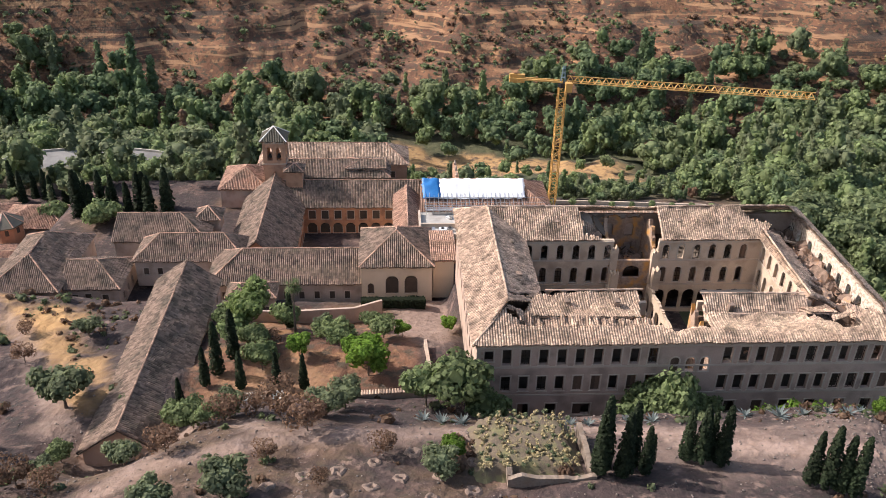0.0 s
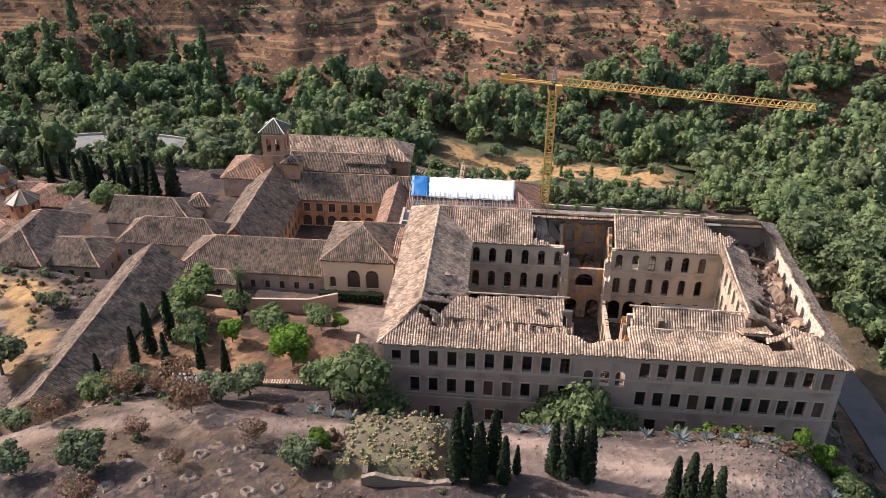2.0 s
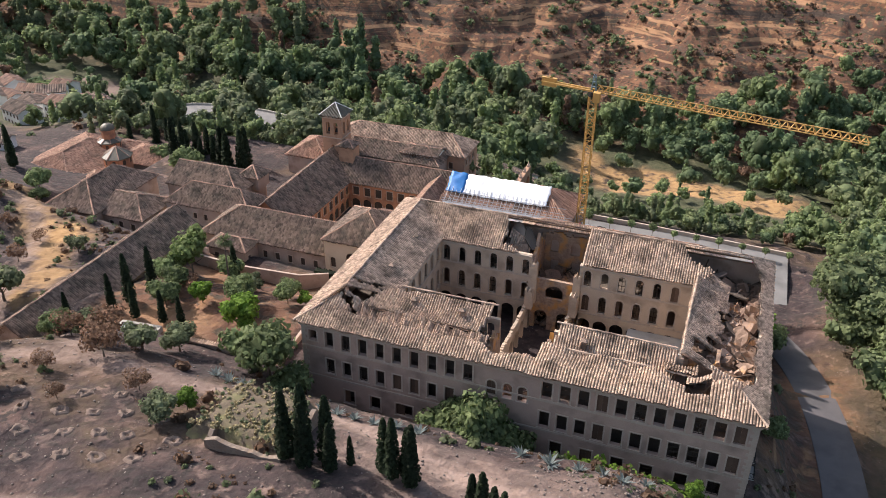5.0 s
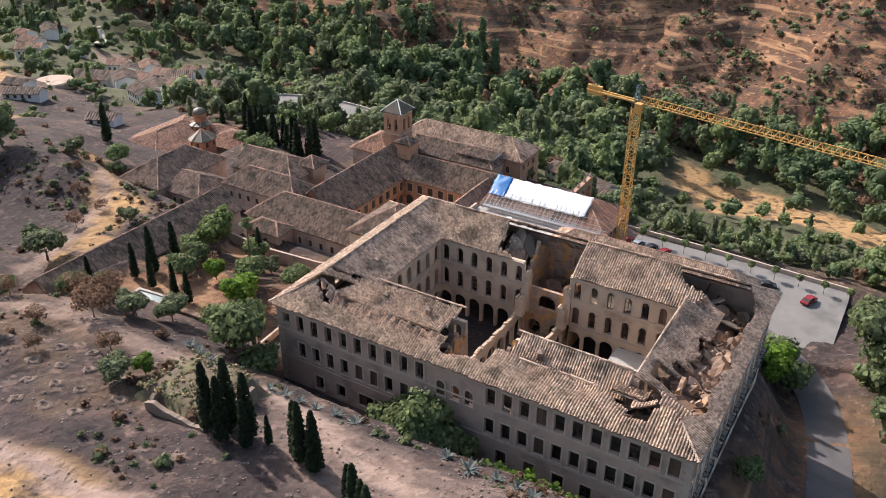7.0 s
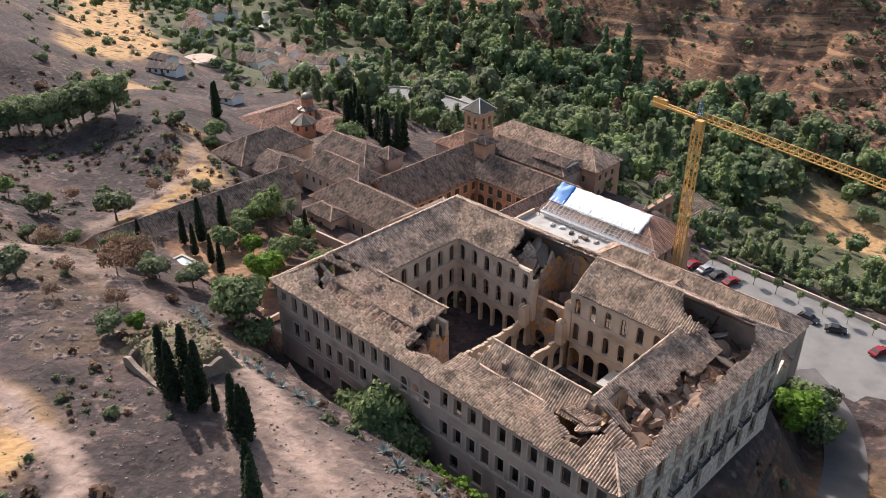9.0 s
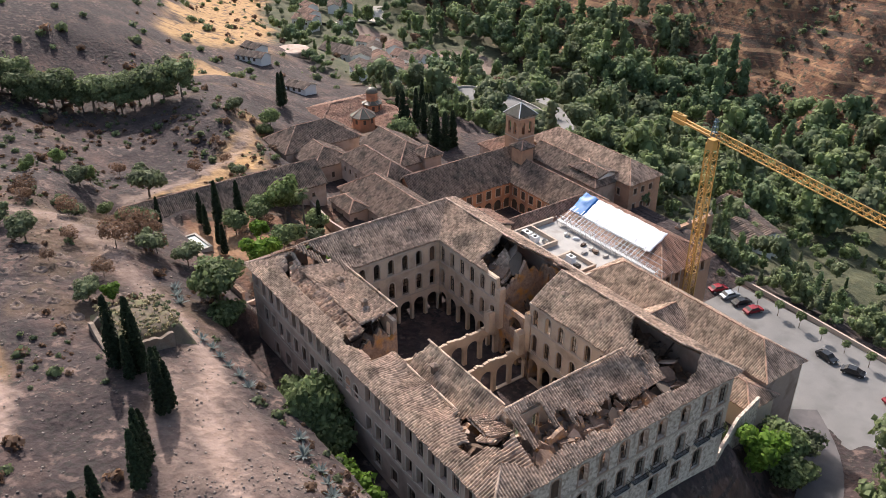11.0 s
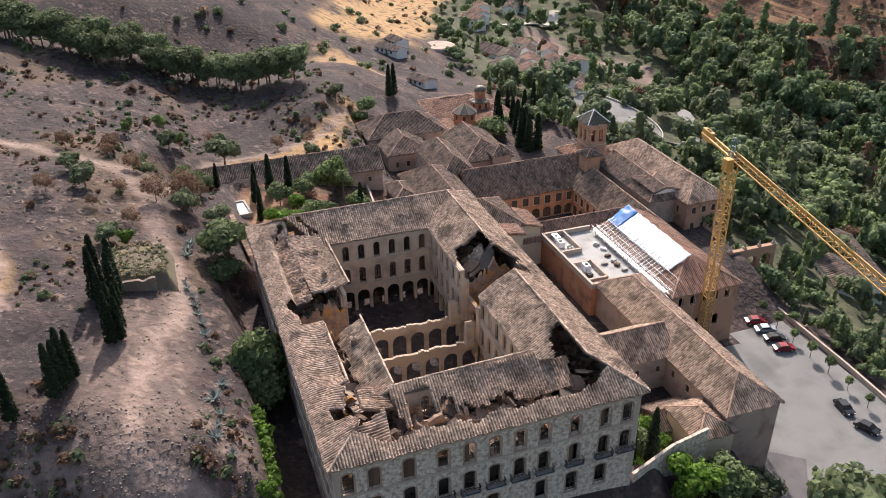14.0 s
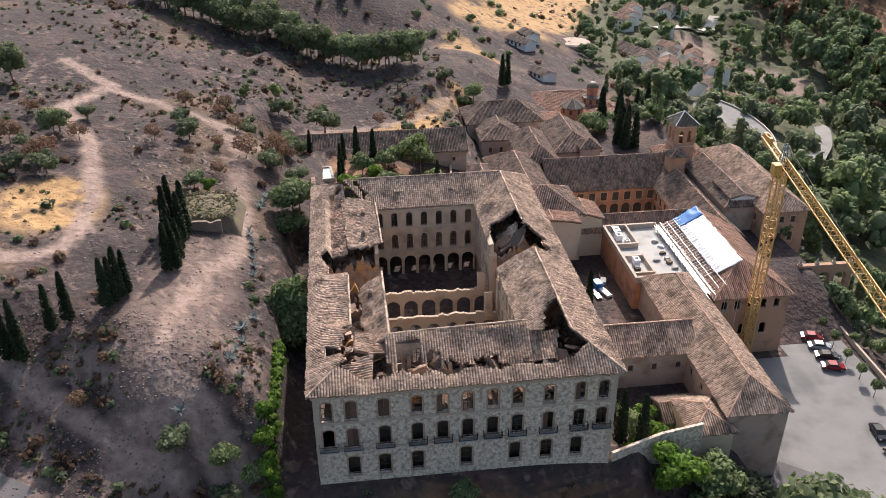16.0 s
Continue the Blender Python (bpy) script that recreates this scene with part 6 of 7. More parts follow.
# garden trees
for kind, x, y, s in (("pale_tree", -34.6, 23.0, 1.4), ("bright_tree", -14.8, 8.6, 1.3), ("broadleaf_tree", -19.4, 15.5, 0.9), ("broadleaf_tree", -12.6, 19.2, 0.75), ("broadleaf_tree", -22.0, 19.0, 0.75), ("bright_tree", -25.8, 13.4, 0.75),
                      ("broadleaf_tree", -31.2, 10.6, 0.95), ("dry_tree", -30.8, 17.0, 0.7), ("palm", -27.6, 24.0, 1.15), ("broadleaf_tree", -29.6, 27.5, 0.9), ("broadleaf_tree", -2.2, -4.0, 1.5), ("broadleaf_tree", -6.4, -3.0, 1.2), ("broadleaf_tree", 1.8, -4.8, 1.1),
                      ("olive_tree", -17.6, -3.8, 0.95), ("dry_tree", -25.8, -8.8, 1.2), ("olive_tree", -32.8, -5.5, 0.8), ("broadleaf_tree", -37.8, -6.6, 0.85), ("olive_tree", -58.0, 2.0, 1.5), ("dry_tree", -29.5, -6.0, 0.8),
                      ("broadleaf_tree", -41.0, -3.5, 0.7), ("broadleaf_tree", 27.4, -2.6, 1.45), ("broadleaf_tree", 30.8, -3.0, 1.4), ("broadleaf_tree", 24.4, -3.0, 1.3), ("broadleaf_tree", 33.8, -3.2, 1.1), ("broadleaf_tree", 29.0, -4.4, 1.2), ("bright_tree", -1.5, 24, 0.5), ("bright_tree", -1.3, 28, 0.5)):
    plant(kind, x, y, s)
for kind, x, y, s in (("broadleaf_tree", -33.0, 16.0, 0.85), ("broadleaf_tree", -36.5, 18.5, 0.9), ("bright_tree", -17.0, 12.0, 0.8), ("broadleaf_tree", -14.6, 23.5, 0.7), ("bright_tree", -9.5, 20.0, 0.55), ("olive_tree", -22.5, 24.0, 0.7), ("broadleaf_tree", -38.6, 26.0, 1.0), ("broadleaf_tree", -35.0, -9.0, 0.6), ("olive_tree", -44.0, -16.0, 0.8), ("dry_tree", -38.0, -18.0, 0.8), ("olive_tree", -66.0, -10.0, 0.9), ("dry_tree", -54.0, -22.0, 0.9), ("olive_tree", -62.0, 24.0, 0.8), ("dry_tree", -12.0, -19.0, 0.7), ("bright_tree", -4.0, -20.0, 0.6), ("olive_tree", -5.5, -23.0, 0.8), ("dry_tree", -20.5, -8.0, 0.8), ("dry_tree", -33.0, -8.5, 0.9)):
    plant(kind, x, y, s)
for k in range(16):
    plant(("broadleaf_tree", "bright_tree", "olive_tree")[k % 3], random.uniform(42, 57), random.uniform(46, 56), random.uniform(0.25, 0.55), z=ground_z(50, 50))
plant("broadleaf_tree", -77.5, 80.5, 1.5, z=-8.5)
plant("broadleaf_tree", -92.0, 90.0, 1.2, z=-12)
plant("broadleaf_tree", 28.6, -2.6, 1.3, tall=1.5)
# trees by the eastern yard and the lane
for kind, x, y, s in (("bright_tree", 64.5, 52.0, 1.5), ("broadleaf_tree", 64.0, 58.5, 1.35), ("olive_tree", 63.6, 64.5, 1.35), ("broadleaf_tree", 67.8, 56.2, 1.2), ("broadleaf_tree", 53.0, 48.8, 0.9), ("bright_tree", 50.0, 52.0, 0.7), ("bright_tree", 54.5, 52.5, 0.7),
                      ("pine_tree", 80.0, 66.0, 1.75), ("pine_tree", 86.0, 61.0, 1.6), ("pine_tree", 91, 52, 1.5), ("pine_tree", 86, 74, 1.5), ("pine_tree", 95, 66, 1.7), ("broadleaf_tree", 68.0, 20, 0.7), ("olive_tree", 70, -4.0, 0.6), ("bright_tree", 60.5, -6.5, 0.6), ("bright_tree", 57.5, -6.3, 0.5), ("bright_tree", 63.5, -6.6, 0.55), ("olive_tree", 66.0, -11.5, 0.8)):
    plant(kind, x, y, s)
for k in range(11):
    plant("round_tree", 20 + k * 5.2, 100.4 - k * 0.28, random.uniform(0.85, 1.15), z=-12.9, group="clipped trees along the forecourt")
# lone trees on the burnt slope
for kind, x, y, s in (("dry_tree", -75.7, 0.7, 0.75), ("dry_tree", -69.7, 16.6, 0.75), ("olive_tree", -53.6, -16.7, 0.60), ("dry_tree", -50.2, -23.0, 0.70), ("olive_tree", -29.0, -26.9, 1.00), ("dry_tree", -21.6, -14.3, 1.10), ("olive_tree", -19.8, -8.9, 0.95), ("dry_tree", -25.8, -20.5, 0.60), ("broadleaf_tree", -48.4, 0.6, 0.55), ("broadleaf_tree", -55.5, -8.0, 0.60), ("dry_tree", -19.1, -25.5, 0.50), ("pale_tree", -69.0, -18.6, 0.60), ("pale_tree", -77.1, -11.4, 0.65), ("pale_tree", -68.0, -7.4, 0.60), ("olive_tree", -97.0, 38.5, 0.90), ("broadleaf_tree", -93.1, 46.8, 1.00), ("broadleaf_tree", -90.4, 43.9, 0.80), ("dry_tree", -82.8, 26.9, 0.60), ("dry_tree", -72.8, 25.4, 0.60), ("dry_tree", -56.0, -31.7, 0.80), ("olive_tree", -36.4, -29.4, 0.80), ("dry_tree", -26.1, -33.7, 0.80), ("pine_tree", -58.2, -71.7, 1.00), ("dry_tree", -20.3, -60.9, 1.10), ("pine_tree", -24.1, -53.2, 0.70), ("dry_tree", -14.7, -51.9, 0.90), ("dry_tree", -36.7, -61.2, 0.80), ("olive_tree", -6.6, -55.8, 0.80), ("broadleaf_tree", 62.4, -11.6, 0.70), ("olive_tree", 61.1, -18.1, 0.80), ("dry_tree", 53.8, -31.7, 0.60), ("broadleaf_tree", 63.8, -7.9, 0.60), ("cypress", -114.0, 59.6, 1.10), ("cypress", -116.9, 62.0, 1.10)):
    plant(kind, x, y, s)
# pine wood on the western hill
PINE_LINE = [(-113, 29), (-121, 0), (-123, -22), (-136, -42), (-158, -60)]
for k in range(50):
    f = (k + 0.5) / 50 * 4
    a, b = PINE_LINE[int(f)], PINE_LINE[int(f) + 1]
    x, y = a[0] + (b[0] - a[0]) * (f % 1), a[1] + (b[1] - a[1]) * (f % 1)
    plant("pine_tree", x + random.uniform(-7, 2), y + random.uniform(-2, 2), random.uniform(0.95, 1.35), group="pine wood on the hill", tall=random.uniform(0.85, 1.05))
for k in range(7):
    plant("dry_tree" if k % 2 else "olive_tree", -8 - 5 * k + random.uniform(-2, 2), -50 - 4 * (k % 3) + random.uniform(-2, 2), random.uniform(0.7, 1.1))


# ---- far woods, scrub and stones: uncountable, one object each ----
def scatter(name, label, category, places, mats, templates, kind="stuff"):
    """places: x, y, z, scale, turn, material index; one joined mesh."""
    vs, fs, mi, base = [], [], [], 0
    for x, y, z, s, a, m in places:
        tv, tf = templates[random.randrange(len(templates))]
        c, q = math.cos(a) * s, math.sin(a) * s
        out = np.empty_like(tv)
        out[:, 0] = tv[:, 0] * c - tv[:, 1] * q + x
        out[:, 1] = tv[:, 0] * q + tv[:, 1] * c + y
        out[:, 2] = tv[:, 2] * s + z
        vs.append(out)
        fs.append(tf + base)
        mi.append(np.full(len(tf), m, dtype=np.int32))
        base += len(tv)
    v, f, mi = np.concatenate(vs), np.concatenate(fs), np.concatenate(mi)
    me = bpy.data.meshes.new(name)
    me.vertices.add(len(v))
    me.vertices.foreach_set("co", v.ravel().astype(np.float32))
    n = f.shape[1]
    me.loops.add(f.size)
    me.loops.foreach_set("vertex_index", f.ravel().astype(np.int32))
    me.polygons.add(len(f))
    me.polygons.foreach_set("loop_start", np.arange(0, f.size, n, dtype=np.int32))
    me.polygons.foreach_set("loop_total", np.full(len(f), n, dtype=np.int32))
    for m in mats:
        me.materials.append(m)
    me.polygons.foreach_set("material_index", mi)
    me.update(calc_edges=True)
    me.validate()
    return tagged(new(name, me), label, category, kind=kind)


def quads_of(v, f):
    return np.array([tuple(p) for p in v], dtype=float), np.array([q for q in f if len(q) == 4], dtype=np.int64)


def wood_template(seed, n=190, size=0.44, h=8.5, r=3.7):
    rng = random.Random(seed)
    blobs = broad_blobs(rng, h, r, 6)
    return quads_of(*leaf_cloud(n, blob_shape(blobs), size, rng, [(c, q * 0.86, hh * 0.86) for c, q, hh in blobs]))


def tall_template(seed):
    rng = random.Random(seed)
    blobs = [((0, 0, 4 + 2.4 * k), 2.0 - 0.32 * k, 1.9) for k in range(4)]
    return quads_of(*leaf_cloud(120, blob_shape(blobs), 0.46, rng, [(c, q * 0.85, hh) for c, q, hh in blobs]))


def bush_template(seed, n=26, size=0.3):
    rng = random.Random(seed)
    blobs = [((rng.uniform(-0.5, 0.5), rng.uniform(-0.5, 0.5), 0.5), 0.7, 0.6) for _ in range(3)]
    return quads_of(*leaf_cloud(n, blob_shape(blobs), size, rng, [(blobs[0][0], 0.62, 0.5)]))


WOODS = [wood_template(k) for k in range(6)] + [wood_template(k, 200, 0.46, 11.5, 3.4) for k in (41, 42, 43)] + [tall_template(k) for k in (31, 32)]
BUSHES = [bush_template(k) for k in range(6)]
rng = random.Random(77)


LANE = [(-84, 145, 0), (-98, 166, 0), (-125, 186, 0), (-155, 203, 0), (-190, 216, 0), (-230, 232, 0)]
VILLAGE = ((-181, 127), (-173, 137), (-189, 140), (-198, 149), (-205, 159), (-210, 171), (-223, 161), (-238, 167), (-229, 178), (-195, 167), (-184, 153), (-170, 151), (-242, 181), (-252, 172), (-162, 141), (-176, 161), (-336, 182), (-318, 196), (-372, 226), (-316, 172), (-305, 164), (-214, 182), (-160, 160), (-218, 148))
STRAW_AXIS = [(-206, 77), (-340, 134)]


def wooded(x, y):
    """Density of the valley wood."""
    n = fbm(x, y, 0.02, 3.3) * 16
    top = 318 + smooth(20, 110, x) * 24 + smooth(-60, -190, x) * 10 + n
    if y > top or y < 112:
        return 0.0
    if -18 < x < 98:
        if -32 < y - straw_line(x) < 14:
            return 0.08
        if y < straw_line(x):
            return 0.55
    if field_at(x, y) > 0.05 or seg_dist(x, y, LANE)[0] < 7 or (x < -205 and seg_dist(x, y, STRAW_AXIS)[0] < 24):
        return 0.0
    if x < -222 and 196 < y < 272 - 0.12 * (x + 270):
        return 0.42
    if x < -142 and 178 < y < 196:
        return 0.45
    if -222 <= x < -150 and 196 < y < 240:
        return 0.75
    if -262 < x < -142 and 76 < y < 192:
        return 0.0 if any(math.hypot(x - a - 4, y - b + 3) < 10 for a, b in VILLAGE) else 0.32
    if x < -142 and y <= 178:
        return 0.25
    if ((x + 98) / 27) ** 2 + ((y - 134) / 11) ** 2 < 1:
        return 0.0
    if -142 <= x < -55 and 100 < y < 186:
        return 0.6
    if x < -135 and y < 120:
        return 0.10
    return 1.0 - 0.25 * smooth(130, 112, y)


places = []
for _ in range(7600):
    x, y = rng.uniform(-470, 320), rng.uniform(112, 350)
    if x > 60 and y < 112:
        continue
    if rng.random() > wooded(x, y) * 0.60:
        continue
    tone = fbm(x, y, 0.012, 6.0) + rng.uniform(-0.35, 0.35)
    m = (4 if tone < -0.22 else 0) if tone < 0.12 else (1 if tone < 0.36 else 2)
    if y < 175 and x > -60:
        m = rng.choice((0, 1, 2, 2))
    if rng.random() < 0.03:
        m = 3
    places.append((x, y, ground_z(x, y) - 0.6, (rng.uniform(0.6, 1.15) if rng.random() < 0.72 else rng.uniform(1.15, 1.75)) * (1 + 0.25 * smooth(160, 240, y)) * (0.7 if x < -142 and y < 270 else 0.55 if -18 < x < 98 and y < 225 else 1.0), rng.uniform(0, 6.3), m))
for _ in range(1500):
    x, y = rng.uniform(74, 260) if rng.random() < 0.6 else rng.uniform(80, 125), rng.uniform(-20, 130)
    if seg_dist(x, y, ROAD)[0] < 7 or (x < 82 and 64 < y < 112) or rng.random() > 0.7:
        continue
    if y < 12 and rng.random() < 0.6:
        continue
    places.append((x, y, ground_z(x, y) - 0.6, rng.uniform(0.6, 1.25), rng.uniform(0, 6.3), rng.choice((0, 0, 1, 4))))
for _ in range(260):
    x, y = rng.uniform(-80, 76), rng.uniform(105, 130)
    if rng.random() < 0.7:
        places.append((x, y, ground_z(x, y) - 0.6, rng.uniform(0.35, 0.7), rng.uniform(0, 6.3), rng.choice((0, 1, 1, 4, 2))))
for _ in range(50):
    x, y = rng.uniform(-128, -60), rng.uniform(98, 122)
    places.append((x, y, ground_z(x, y) - 0.6, rng.uniform(0.5, 0.95), rng.uniform(0, 6.3), rng.choice((0, 1, 1, 2))))
scatter("valley_wood", "dense green mixed woodland filling the valley", "woodland", places, [M_LEAF, M_LEAF_PINE, M_LEAF_OLIVE, M_LEAF_DRY, M_LEAF_DEEP], WOODS)
places = []
for _ in range(24000):
    x, y = rng.uniform(-420, 330), rng.uniform(285, 500)
    d = fbm(x, y, 0.03, 8.0) + 0.5 * fbm(x, y, 0.1, 2.0)
    if d < rng.uniform(-0.2, 0.6):
        continue
    places.append((x, y, ground_z(x, y) - 0.2, rng.uniform(0.4, 1.5) if rng.random() < 0.85 else rng.uniform(1.5, 2.8), rng.uniform(0, 6.3), rng.choice((0, 1, 1, 2, 2))))
for _ in range(900):
    x, y = rng.uniform(-430, -110), rng.uniform(-120, 150)
    if rng.random() < 0.6:
        places.append((x, y, ground_z(x, y) - 0.2, rng.uniform(0.6, 2.4), rng.uniform(0, 6.3), rng.choice((0, 1, 2))))
scatter("hill_scrub", "dark scattered scrub on the dry slopes", "scrub", places, [M_LEAF_OLIVE, M_LEAF_PINE, M_LEAF_DRY], BUSHES)
places = []
for _ in range(6500):
    x, y = rng.uniform(-150, 74), rng.uniform(-75, 44)
    if -1 < x < 66 and y > -6 or min(seg_dist(x, y, p)[0] for p in PATHS) < 2.5 or seg_dist(x, y, ROAD)[0] < 5 or (-54 < x < -2 and 0 < y):
        continue
    if 18 < x < 58 and -25 < y < -12:
        continue
    if fbm(x, y, 0.06, 4.0) < rng.uniform(-0.25, 0.5):
        continue
    places.append((x, y, ground_z(x, y) - 0.15, rng.uniform(0.2, 0.6) if rng.random() < 0.8 else rng.uniform(0.6, 1.4), rng.uniform(0, 6.3), rng.choice((0, 2, 2, 2, 1))))
for _ in range(2600):
    x, y = rng.uniform(-170, -25), rng.uniform(-120, 40)
    if min(seg_dist(x, y, p)[0] for p in PATHS) < 2.5 or (-46 < x and -3 < y) or fbm(x, y, 0.05, 1.0) < rng.uniform(-0.4, 0.4):
        continue
    places.append((x, y, ground_z(x, y) - 0.15, rng.uniform(0.25, 0.9), rng.uniform(0, 6.3), rng.choice((0, 2, 2, 1))))
for _ in range(1700):
    x, y = rng.uniform(44, 80), rng.uniform(-52, -7)
    if seg_dist(x, y, ROAD)[0] < 5 or min(seg_dist(x, y, p)[0] for p in PATHS) < 2:
        continue
    if x < 56 and -27 < y < -14:
        continue
    places.append((x, y, ground_z(x, y) - 0.15, rng.uniform(0.15, 0.5) if rng.random() < 0.88 else rng.uniform(0.6, 1.4), rng.uniform(0, 6.3), rng.choice((0, 2, 2, 2, 1))))
for k in range(110):
    x = 40 + rng.uniform(0, 28)
    places.append((x, -5.6 + rng.uniform(-1.0, 0.8), ground_z(x, -5.6), rng.uniform(0.5, 1.2), rng.uniform(0, 6.3), 3))
scatter("dry_scrub", "brown and grey-green dry bushes on the burnt slope", "scrub", places, [M_LEAF_OLIVE, M_LEAF_PINE, M_LEAF_DRY, M_LEAF_BRIGHT], BUSHES)


def stone_template(seed):
    r = random.Random(seed)
    g = Geo()
    g.box(-0.5, -0.4, -0.2, 0.5, 0.4, 0.35)
    g.v = [tuple(a * r.uniform(0.6, 1.2) for a in p) for p in g.v]
    return quads_of(g.v, g.f)


places = []
for _ in range(5200):
    x, y = (rng.uniform(-70, 88), rng.uniform(-60, 4)) if rng.random() < 0.65 else (rng.uniform(40, 70), rng.uniform(-48, -8))
    if -1 < x < 66 and y > -6:
        continue
    places.append((x, y, ground_z(x, y), rng.uniform(0.08, 0.36) ** 1.1, rng.uniform(0, 6.3), 0))
scatter("loose_stones", "pale loose stones strewn over the burnt earth", "stones", places, [material("dusty_stone", (0.11, 0.088, 0.076), (0.24, 0.195, 0.17), 1.0, 6.0, 0.95, 0.3, island=0.3)], [stone_template(k) for k in range(5)])


def agave(x, y, s):
    t = thing("agave", "grey-blue agave rosette on the bank", "agave", "agaves along the bank", at=(x, y, ground_z(x, y) - 0.05))
    r = random.Random(int(x * 31 + y * 7))
    for k in range(18):
        a, e = k * 2.4, r.uniform(0.25, 1.2)
        d = Vector((math.cos(a) * math.cos(e), math.sin(a) * math.cos(e), math.sin(e)))
        w = d.cross(Vector((0, 0, 1))).normalized() * 0.13 * s
        l = s * r.uniform(1.0, 1.5)
        g = Geo()
        mid, tip = d * l * 0.5, d * l + Vector((0, 0, -0.1 * l))
        g.face(-w * 0.7, w * 0.7, mid + w)
        g.face(-w * 0.7, mid + w, mid - w)
        g.face(mid - w, mid + w, tip)
        part("leaf", g, M_AGAVE, t)


for x, y, s in ((40.5, -10.4, 1.5), (10.2, -11.6, 1.1), (12.2, -11.0, 1.0), (14.6, -10.8, 1.1), (20.2, -10.2, 1.2), (47.0, -10.6, 1.0), (49.4, -11.2, 1.2), (36.6, -9.0, 1.1), (-2.0, -10.6, 1.3), (-4.6, -10.2, 1.3), (-7.0, -9.6, 1.2), (44.0, -10.0, 1.1), (57.5, -17.5, 1.2), (59.0, -18.6, 1.0), (17.2, -10.6, 1.0), (23.4, -10.2, 1.2), (8.0, -11.8, 0.9), (52.0, -9.6, 1.0)):
    agave(x, y, s)


# ---- walls, pool and mound of the front slope ----
def run_wall(name, label, pts, z_top, depth, mat, thick=0.45, coping=None):
    t = thing(name, label, "wall")
    for a, b in zip(pts, pts[1:]):
        a, b = Vector((*a, 0)), Vector((*b, 0))
        L = (b - a).length
        m = Matrix.Translation(a) @ pose(0, 0, 0, 0, 0, math.degrees(math.atan2(b.y - a.y, b.x - a.x)))
        g = Geo()
        g.box(0, 0, z_top - depth, L, thick, z_top)
        part("wall", mapped(g, m), mat, t)
        if coping:
            g = Geo()
            n = max(1, int(L / 0.4))
            for k in range(n):
                g.cone((L * (k + 0.5) / n, -0.25, z_top + 0.04), (L * (k + 0.5) / n, thick + 0.25, z_top + 0.08), 0.17, 0.15, 6)
            tagged(part("coping", mapped(g, m), coping, t, "clay tile coping"), kind="stuff")
    return t


run_wall("garden_wall", "plastered garden wall with clay tile coping", [(-22.5, -0.8), (-4.0, 0.4)], 8.6, 6, M_PINK, coping=M_TILE)
run_wall("garden_wall", "low plastered terrace wall below the garden", [(-33.5, -1.2), (-22.6, -0.9)], 6.6, 5, M_PINK)
run_wall("terrace_wall", "plastered retaining wall across the yard", [(-46, 33), (-31, 31.5), (-18, 32.5), (-13, 35)], 1.6, 5, M_PINK)
run_wall("yard_wall", "old plastered yard wall running down from the ruin", [(63.6, 42.2), (60.6, 50.5), (59.3, 57.5)], 1.4, 14, M_STONE)
run_wall("stone_parapet", "stone parapet along the forecourt", [(16, 104.6), (40, 103.6), (72, 101.2)], -11.9, 5, M_TRIM)
run_wall("ramp_wall", "pale retaining wall beside the garden path", [(-4.6, 1.0), (-5.6, 16.5)], 6.0, 5, M_PINK)
hedge = thing("hedge", "clipped dark green hedge before the cream house", "hedge")
v, f = leaf_cloud(700, lambda r: (Vector((r.uniform(-17, -5), r.choice((36.6, 37.8)) + r.uniform(-0.2, 0.2), r.uniform(-1.0, 0.6))), Vector((0, -1, 0.4))), 0.22, random.Random(4))
g = Geo()
g.v, g.f = [tuple(p) for p in v], f
g.box(-17, 36.6, -1.6, -5, 37.8, 0.55)
part("leaves", g, M_LEAF_DARK, hedge)
pool = thing("garden_pool", "small rectangular pool with a pale rim", "pool", at=(-30.6, 1.9, 5.75), turn=6)
g = Geo()
for b in ((-3.6, -1.9, 3.6, -1.4), (-3.6, 1.4, 3.6, 1.9), (-3.6, -1.4, -3.1, 1.4), (3.1, -1.4, 3.6, 1.4)):
    g.box(b[0], b[1], -3.5, b[2], b[3], 0.35)
part("rim", g, M_PAVE, pool)
g = Geo()
g.box(-3.09, -1.39, -0.8, 3.09, 1.39, 0.1)
part("water", g, M_WATER, pool)
M_EARTHWALL = material("earthy_rubble_stone", (0.15, 0.115, 0.09), (0.30, 0.235, 0.185), 1.6, 4.0, 0.95, 0.9, (0.20, 0.14, 0.10), stain_scale=0.8)
vault = thing("stone_cistern", "flat-topped stone cistern overgrown with dry grass", "cistern")
run = ((2.0, -25.2, 12.2, -24.4), (11.6, -24.4, 12.2, -16.0), (2.0, -24.4, 2.6, -20))
for b in run:
    ends = ((b[0], b[1] + 0.3), (b[2], b[1] + 0.3)) if b[2] - b[0] > 1 else ((b[0] + 0.3, b[1]), (b[0] + 0.3, b[3]))
    ragged_wall(*ends, 11, lambda f, s=b[0]: 16.3 + fbm(f * 9, s, 0.5, 2) * 0.5, M_EARTHWALL, "", 0.6, vault, "wall")
g = Geo()
n = 16
for a in range(n + 1):
    for b in range(n + 1):
        x, y = -2 + 13.8 * a / n, -24.6 + 12.0 * b / n
        e = min(a, n - a, b, n - b) / 3
        g.v.append((x, y, mix2(ground_z(x, y) - 0.3, 16.5, smooth(0, 1, e)) + fbm(x, y, 0.5) * 0.3))
g.f = [(a * (n + 1) + b, (a + 1) * (n + 1) + b, (a + 1) * (n + 1) + b + 1, a * (n + 1) + b + 1) for a in range(n) for b in range(n)]
